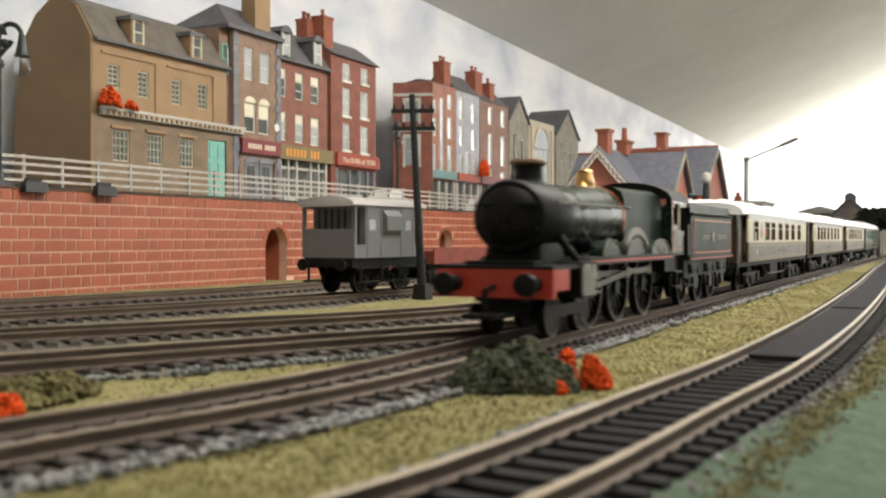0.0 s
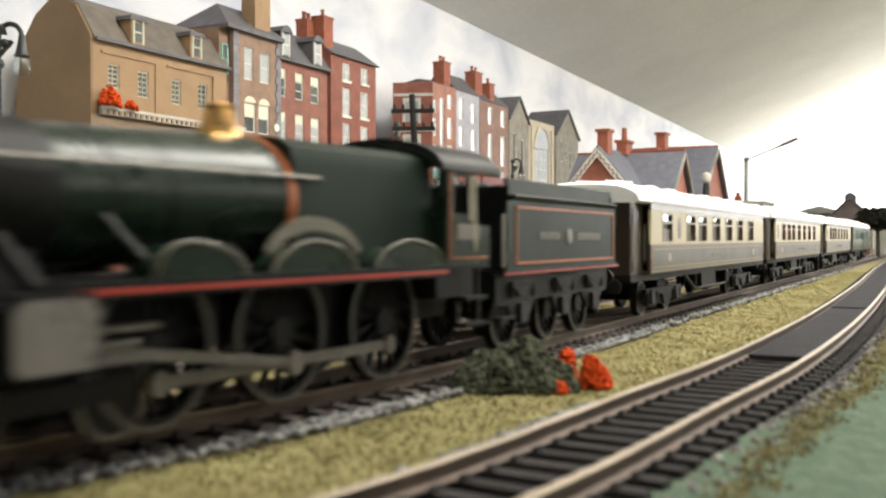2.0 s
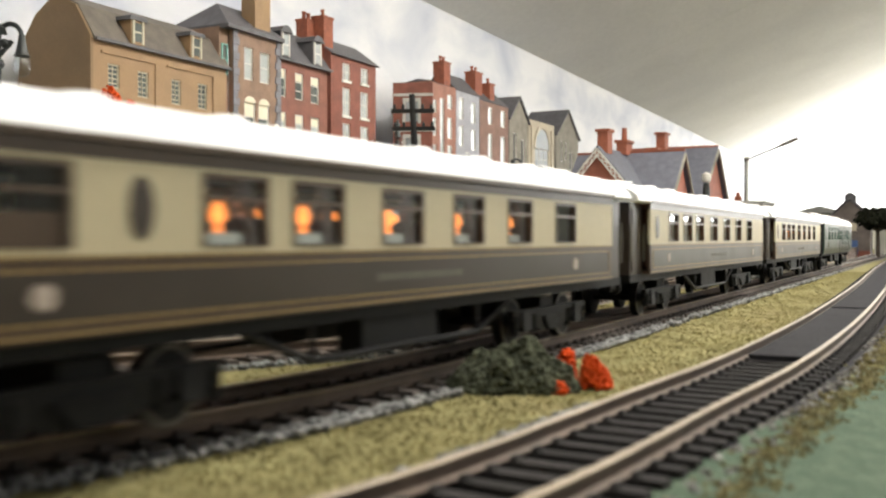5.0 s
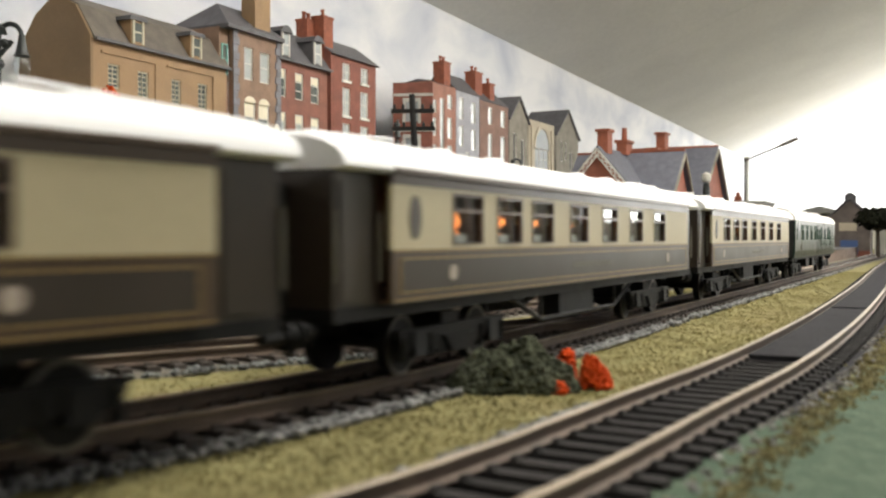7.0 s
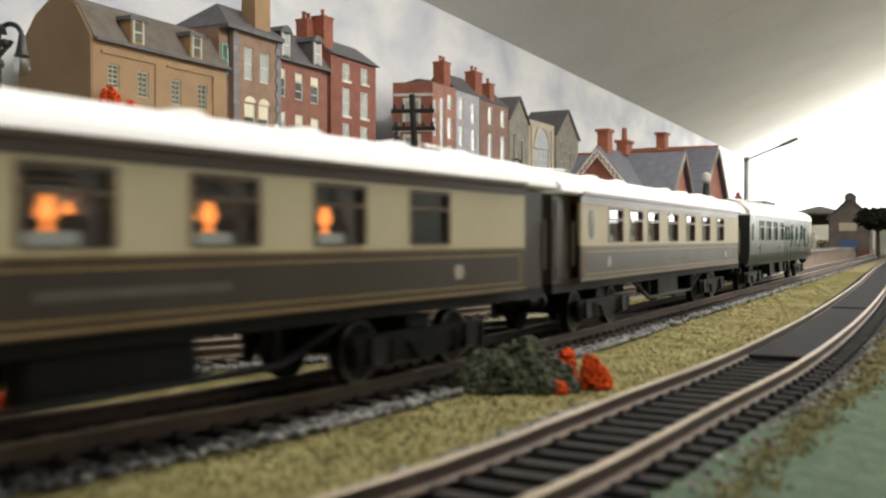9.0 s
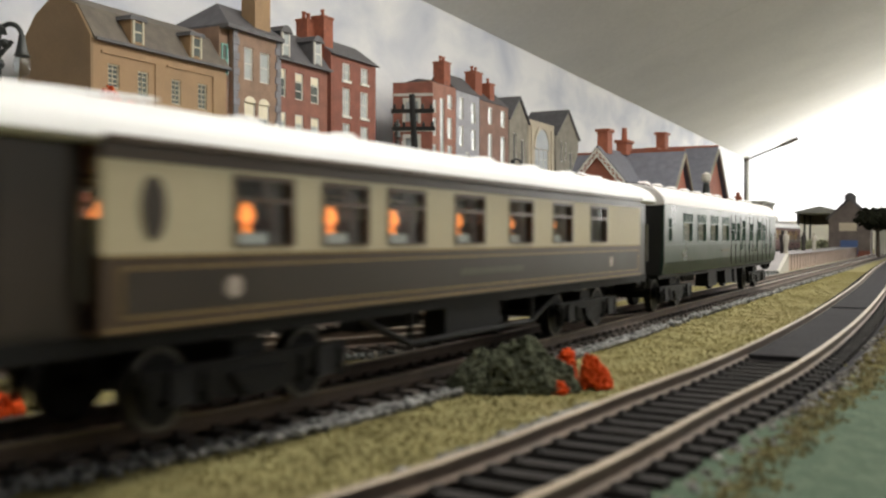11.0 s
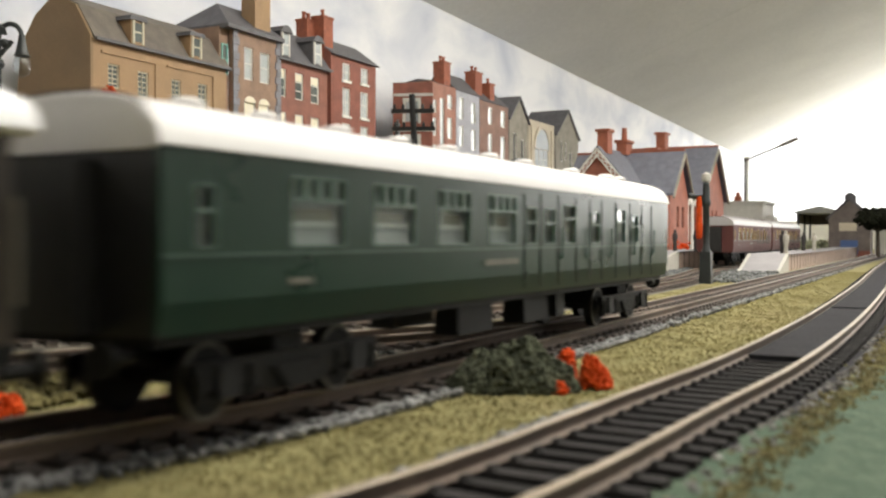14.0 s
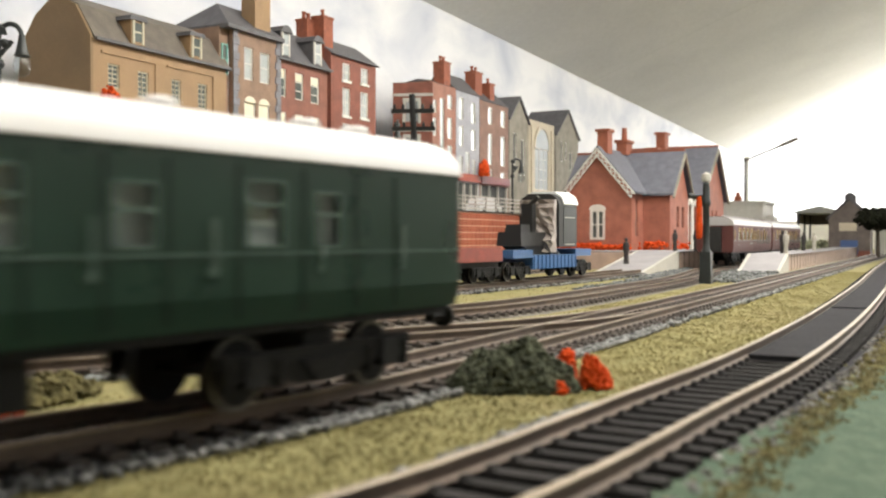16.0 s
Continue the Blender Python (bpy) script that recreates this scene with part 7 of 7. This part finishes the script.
def tender():
    c = empty("tender", "dark green lined tender coupled behind the locomotive", "tender", "locomotive and tender")
    HL = 40.0
    for sg in (-1, 1):
        y0, y1 = sorted((sg * 15.6, sg * 16.6))
        o0, o1 = sorted((sg * 16.6, sg * 16.82))
        sd = part("side", Shape().box(-HL, HL, y0, y1, 19.2, 36.4), LOCO_GREEN_DULL, c, "lined dark green tender side")
        ln = Shape()
        for z in (20.6, 34.6):
            ln.box(-HL + 5, HL - 2, o0, o1, z, z + 0.55)
        for x in (-HL + 5, HL - 2.4):
            ln.box(x, x + 0.5, o0, o1, 20.6, 35.1)
        part("lining", ln, LINING, sd, "orange lining")
        for x in [-20 + i * 2.7 for i in range(5)] + [7 + i * 2.7 for i in range(7)]:
            part("lettering_bar", Shape().box(x, x + 1.8, o0, o1, 26.7, 28.7), DULL_BRASS, sd)
        part("crest", Shape().turned([(0.5, -0.3), (2.2, -0.25), (2.2, 0.25), (0.5, 0.3)], (0.3, sg * 16.6, 27.7), "y", 12), DULL_BRASS, sd, "small round crest")
        part("flare", Shape().prism([(sg * 15.8, 36.4), (sg * 16.6, 36.4), (sg * 17.3, 37.6), (sg * 16.9, 38.0), (sg * 15.4, 37.6), (sg * 15.2, 42.0), (sg * 14.4, 42.0), (sg * 14.4, 36.4)], -HL + 3, HL, "x"), LOCO_GREEN_DULL, c, "green flared coping and fender")
        part("footplate_edge", Shape().box(-HL - 2, HL + 2, sg * 16.4 - 0.5, sg * 16.4 + 0.5, 17.9, 19.15), LOCO_BLACK, c)
        part("edge_line", Shape().box(-HL - 2, HL + 2, min(o0, o0 + sg * 0.3), max(o1, o1 + sg * 0.3), 18.1, 18.6), LOCO_RED, c, "red lined edge")
        fr = Shape().prism([(-HL, 17.9), (-HL, 11), (-HL + 6, 10), (-HL + 9, 6.5), (-HL + 19, 6.5), (-HL + 23, 11), (-5, 11), (-2, 6.5), (7, 6.5), (10, 11), (HL - 22, 11), (HL - 18, 6.5), (HL - 8, 6.5), (HL - 5, 10), (HL, 11), (HL, 17.9)],
                           min(sg * 13, sg * 14), max(sg * 13, sg * 14), "y")
        for ax in (-26, 2.5, 27):
            fr.box(ax - 2.4, ax + 2.4, min(sg * 13.6, sg * 15.2), max(sg * 13.6, sg * 15.2), 5.6, 10.4, taper=0.3)
            for i in range(5):
                fr.box(ax - 7 + i, ax + 7 - i, min(sg * 14, sg * 15.0), max(sg * 14, sg * 15.0), 15.4 - i * 0.8, 16.0 - i * 0.8)
            fr.rod((ax - 6.6, sg * 14.5, 15.6), (ax - 6.6, sg * 14.5, 12), 0.5, 6).rod((ax + 6.6, sg * 14.5, 15.6), (ax + 6.6, sg * 14.5, 12), 0.5, 6)
        part("frame", fr, LOCO_BLACK, c, "black tender frame with springs")
        part("grab_rail", Shape().rod((-HL - 0.6, sg * 16, 20), (-HL - 0.6, sg * 16, 33), 0.4, 6), STEEL, c)
        part("step", Shape().box(-HL - 2, -HL + 6, min(sg * 13.5, sg * 16.2), max(sg * 13.5, sg * 16.2), 7.0, 7.8).box(-HL - 1, -HL, min(sg * 13.5, sg * 14.2), max(sg * 13.5, sg * 14.2), 7.8, 17.9), LOCO_BLACK, c)
    for xe in (HL - 1, -HL + 3):
        part("end_plate", Shape().box(xe, xe + 1, -15.6, 15.6, 19.2, 40.0), LOCO_BLACK, c)
    part("tank_top", Shape().box(-HL + 4, HL - 1, -15.5, 15.5, 35.6, 36.5).box(-HL, HL, -13, 13, 12, 19.1), LOCO_BLACK, c)
    coal = Shape()
    rng = random.Random(9)
    for _ in range(420):
        x, y = rng.uniform(-32, 30), rng.uniform(-12.5, 12.5)
        coal.clump((x, y, 37.2 + 3.6 * (1 - (y / 14) ** 2) * rng.random()), rng.uniform(0.8, 1.7), rng, 0.4)
    tagged(part("coal", coal, LOCO_BLACK, c, "heaped black coal"), kind="stuff")
    part("buffer", Shape().rod((HL, -11.4, 14.4), (HL + 5, -11.4, 14.4), 1.3, 8).rod((HL + 5, -11.4, 14.4), (HL + 5.8, -11.4, 14.4), 3.0, 12)
         .rod((HL, 11.4, 14.4), (HL + 5, 11.4, 14.4), 1.3, 8).rod((HL + 5, 11.4, 14.4), (HL + 5.8, 11.4, 14.4), 3.0, 12), LOCO_BLACK, c)
    for ax in (-26, 2.5, 27):
        wheelset(c, ax, 8.2, "tender_wheelset", spoked=True, mat=LOCO_BLACK)
    squat(c)
    return c


ENGINE, TENDER = loco(), tender()
COACH_A = pullman(True)
COACH_B = pullman(False)
COACH_C = copy_thing(COACH_B, pose(0, 0, 0))
COACH_D = brake_coach("brake_coach", COACH_GREEN, ROOF_PALE, "dark green brake coach with pale roof, last in the train", "train coaches")


def stand(ob, line, x, z=RAIL_TOP, flip=0):
    s = line.s_of_x(x)
    p = line.at(s)
    ob.matrix_world = pose(p[0] * MM, p[1] * MM, z * MM, 0, 0, math.degrees(line.heading(s)) + flip)


red1 = brake_coach("maroon_coach", MAROON, ROOF_GREY, "dull maroon coach standing at the platform", "maroon coaches", moving=False)
stand(red1, LOOP, 1084)
red2 = copy_thing(red1, pose(0, 0, 0))
stand(red2, LOOP, 1338)

# grey brake van
bv = empty("brake_van", "grey goods brake van with open veranda and white-dusted roof", "wagon", "wagons on the siding")
VL = 31.0
for sg in (-1, 1):
    y0, y1 = sorted((sg * 14.8, sg * 15.8))
    sidewall = holed_wall(-VL, VL, 17.5, 43.0, y0, y1, [(-VL + 2.0, -VL + 9, 24, 42.0), (VL - 9, VL - 2.0, 24, 42.0)])
    s = part("side", sidewall, VAN_GREY, bv, "grey planked van side")
    o0, o1 = sorted((sg * 15.8, sg * 16.1))
    rb = Shape()
    for x in (-20.8, -9, 9, 20):
        rb.box(x, x + 0.9, o0, o1, 17.6, 42.9)
    rb.box(-20, 20, o0, o1, 23.4, 24.2)
    part("strapping", rb, VAN_GREY, s)
    part("ducket", Shape().prism([(sg * 15.8, 29), (sg * 18.4, 31), (sg * 18.4, 38), (sg * 15.8, 41)], -7, 7, "x"), VAN_GREY, s, "projecting lookout")
    for xl in (-19, 13):
        part("lettering_bar", Shape().box(xl, xl + 5.2, o0, o1, 31, 36), RENDER_GREY, s, "pale painted letter bar")
    part("foot_board", Shape().box(-VL + 2, VL - 2, min(sg * 14.5, sg * 17), max(sg * 14.5, sg * 17), 5.4, 6.2).box(-30, 30, min(sg * 14.5, sg * 16.5), max(sg * 14.5, sg * 16.5), 12.2, 12.8), UNDER, bv)
for e in (-1, 1):
    xs = sorted((e * VL, e * (VL - 1)))
    en = Shape().box(xs[0], xs[1], -14.8, 14.8, 17.5, 31.5)
    for y in (-15.8, 13.8):
        en.box(xs[0], xs[1], y, y + 2.0, 31.5, 42.6)
    en.box(xs[0], xs[1], -13.8, 13.8, 41.2, 42.6)
    part("end_panel", en, VAN_GREY, bv, "grey veranda end with opening")
    xi = e * (VL - 10)
    part("inner_wall", Shape().box(xi - 0.5, xi + 0.5, -14.7, 14.7, 17.5, 42.6), VAN_GREY, bv)
    bars = Shape()
    for i in range(7):
        bars.box(xi + e * 0.6 - 0.2, xi + e * 0.6 + 0.2, -12 + i * 4, -10.6 + i * 4, 18, 41.5)
    part("door_planks", bars, IRON, bv)
    part("buffer", Shape().rod((e * VL, -11.4, 14.2), (e * (VL + 5), -11.4, 14.2), 1.3, 8).rod((e * (VL + 5), -11.4, 14.2), (e * (VL + 5.8), -11.4, 14.2), 3.0, 12)
         .rod((e * VL, 11.4, 14.2), (e * (VL + 5), 11.4, 14.2), 1.3, 8).rod((e * (VL + 5), 11.4, 14.2), (e * (VL + 5.8), 11.4, 14.2), 3.0, 12), UNDER, bv)
part("roof", Shape().loft(roof_sections(-VL - 2, VL + 2, 16.8, 43.0, 47.4, dome=0.5)), VAN_ROOF, bv, "pale dusty curved roof", smooth=True)
part("brake_gear", Shape().box(-9, 9, -10, 10, 4.6, 12.9, taper=0.8), UNDER, bv)
part("stove_pipe", Shape().rod((6, 4, 46), (6, 4, 50), 1.4, 8), VAN_GREY, bv)
part("underframe", Shape().box(-VL, VL, -14.5, 14.5, 12.9, 17.5), UNDER, bv)
for sg in (-1, 1):
    for x in (-17, 17):
        guard = part("axle_guard", Shape().prism([(x - 7, 13.2), (x - 2.2, 4), (x + 2.2, 4), (x + 7, 13.2)], min(sg * 11, sg * 12), max(sg * 11, sg * 12), "y"), UNDER, bv)
        part("axle_box", Shape().box(x - 2.3, x + 2.3, min(sg * 12.02, sg * 13.4), max(sg * 12.02, sg * 13.4), 4.4, 8.4, taper=0.3), UNDER, guard)
    part("brake_rod", Shape().rod((-14, sg * 12.6, 4.5), (0, sg * 12.6, 11), 0.6).rod((0, sg * 12.6, 11), (14, sg * 12.6, 4.5), 0.6), UNDER, bv)
    for x in (-26, -8, 8, 26):
        part("step_hanger", Shape().box(x - 0.5, x + 0.5, min(sg * 15.4, sg * 16.2), max(sg * 15.4, sg * 16.2), 6.2, 13.4), UNDER, bv)
for x in (-17, 17):
    wheelset(bv, x, 6.4)
stand(bv, SIDING, 421)

# low red bolster wagon and the crane on a blue well wagon
wg = empty("plank_wagon", "low brown-red bolster wagon with dark underframe", "wagon", "wagons on the siding")
part("deck", Shape().box(-39, 39, -15, 15, 13, 20).box(-38, 38, -14.6, -13.6, 20, 21.5).box(-38, 38, 13.6, 14.6, 20, 21.5), RED_DECK, wg, "brown-red plank deck")
part("solebar", Shape().box(-39, 39, -12, 12, 9.5, 12.9), UNDER, wg)
for x in (-24, 24):
    bogie(wg, x, 6.0, 22, 12.5)
stand(wg, SIDING, 504)
cw = empty("crane_wagon", "blue well wagon carrying a black crane cab wrapped in pale film", "wagon", "wagons on the siding")
part("deck", Shape().box(-62, -34, -14.5, 14.5, 14.5, 19.5).box(34, 62, -14.5, 14.5, 14.5, 19.5).box(-34, 34, -14.5, 14.5, 7, 16), CRANE_BLUE, cw, "blue well deck")
rb = Shape()
for i in range(12):
    rb.box(-33 + i * 6, -32 + i * 6, -15.2, -14.5, 7, 16)
part("deck_rib", rb, CRANE_BLUE, cw)
part("crane_cab", Shape().prism([(-15, 21), (15, 21), (15, 50), (13, 54.5), (8, 57.5), (-8, 57.5), (-13, 54.5), (-15, 50)], 5, 35, "x"), BLACK, cw, "black arched crane cab")
part("boiler", Shape().box(-40, 4.9, -9, 9, 22, 31, taper=0.8).box(-34, -20, -6, 6, 31, 36, taper=0.6).prism([(-34, 22), (-22, 16), (0, 16), (4, 22)], -8, 8, "y"), BLACK, cw, "black engine block")
part("jib_post", Shape().box(-14, -8, -4, 4, 30.5, 50).rod((-11, 0, 48), (-11, -7, 55), 1.8), BLACK, cw)
part("turntable", Shape().turned([(12, 16), (12, 18), (9, 19), (9, 21)], (10, 0, 0), n=20), BLACK, cw)
part("cab_roof", Shape().prism([(-15.4, 50), (-13.4, 54.9), (-8.2, 58), (8.2, 58), (13.4, 54.9), (15.4, 50), (15.9, 50.6), (13.8, 55.9), (8.5, 59.2), (-8.5, 59.2), (-13.8, 55.9), (-15.9, 50.6)], 12, 36, "x"), ROOF_WHITE, cw, "white cab roof")
part("cab_side_panel", Shape().box(12, 33, -15.3, -15.05, 24, 48), IRON, cw)
part("cab_side_line", Shape().box(14, 31, -15.5, -15.35, 22.5, 23.2).box(14, 31, -15.5, -15.35, 41, 41.5), STONE_PALE, cw, "pale lining on the cab side")
rng = random.Random(12)
rows = []
for i in range(14):
    z = 17.5 + i * 2.75
    w = 1.0 if i > 9 else 0.75 + 0.03 * i
    rows.append([(-1.5 + rng.uniform(-2.6, 1.2) - (3.5 if i < 4 else 0), -14.5 + k * 3.6 * w + rng.uniform(-0.7, 0.7), z) for k in range(8)] +
                [(2.0 + rng.uniform(-0.6, 0.6), -14.5 + (7 - k) * 3.6 * w, z) for k in range(8)])
part("film_wrap", Shape().loft(rows), BAG, cw, "crumpled pale plastic film")
for x in (-50, 50):
    bogie(cw, x, 6.0, 20, 12.5)
stand(cw, SIDING, 616)


# ---- movement ----
TRAVEL = [(0.0, 493), (1.5, 359.5), (3.0, 230), (4.0, 139.5), (6.5, -74.5), (7.5, -154), (8.0, -193.5), (8.5, -236.5), (12.5, -564), (13.5, -643), (14.0, -683),
          (15.0, -763), (15.5, -807), (16.0, -850)]


def lead(t):
    """Where the leading edge of the first coach's side is along the main line, by the line's x at its straight part."""
    ts, xs = [a for a, _ in TRAVEL], [b for _, b in TRAVEL]
    i = min(max(0, sum(1 for a in ts if a <= t) - 1), len(ts) - 2)

    def slope(k):
        a, b = max(0, k - 1), min(len(ts) - 1, k + 1)
        return (xs[b] - xs[a]) / (ts[b] - ts[a])
    hh = ts[i + 1] - ts[i]
    u = (t - ts[i]) / hh
    return ((2 * u ** 3 - 3 * u * u + 1) * xs[i] + (u ** 3 - 2 * u * u + u) * hh * slope(i) + (3 * u * u - 2 * u ** 3) * xs[i + 1] + (u ** 3 - u * u) * hh * slope(i + 1))


ZERO = RUN.s_of_x(300) - 300
# centre of each vehicle behind the leading edge, and half the distance of its pivots
CONSIST = [(ENGINE, -188, 36), (TENDER, -75, 26), (COACH_A, 109.6, 75), (COACH_B, 372.1, 75), (COACH_C, 634.6, 75), (COACH_D, 898.2, 85)]


def motions():
    times = [round(i * 0.2, 3) for i in range(81)]
    for thing, back_by, pivot in CONSIST:
        rows = []
        for t in times:
            s = ZERO + lead(t) + back_by
            a, b = RUN.at(s - pivot), RUN.at(s + pivot)
            mid = (a + b) / 2
            rows.append((t, pose(mid[0] * MM, mid[1] * MM, RAIL_TOP * MM, 0, 0, math.degrees(math.atan2(b[1] - a[1], b[0] - a[0])))))
        walk(thing, rows)
    fine = [i / 15 for i in range(241)]
    gone = [lead(t) - lead(0) for t in fine]
    for thing, _, _ in CONSIST:
        for w in thing.children_recursive:
            if "radius" in w:
                r, home = w["radius"], w.location.copy()
                walk(w, [(t, Matrix.Translation(home) @ Matrix.Rotation(g / r, 4, "Y")) for t, g in zip(fine, gone)])
            if "side" in w:
                sg, throw, r = w["side"], 4.6, 11.4
                y = w.location.y
                rows = []
                for t, g in zip(fine, gone):
                    a = g / r + (0 if sg < 0 else math.pi / 2)
                    px, pz = 1.0 + throw * math.sin(a), 11.4 + throw * math.cos(a)
                    tilt = 0.0
                    if w.name.startswith("connecting"):
                        tilt = -math.asin((pz - 12.4) / 38.0)
                    rows.append((t, Matrix.Translation((px * MM, y, pz * MM)) @ Matrix.Rotation(tilt, 4, "Y")))
                walk(w, rows)


motions()
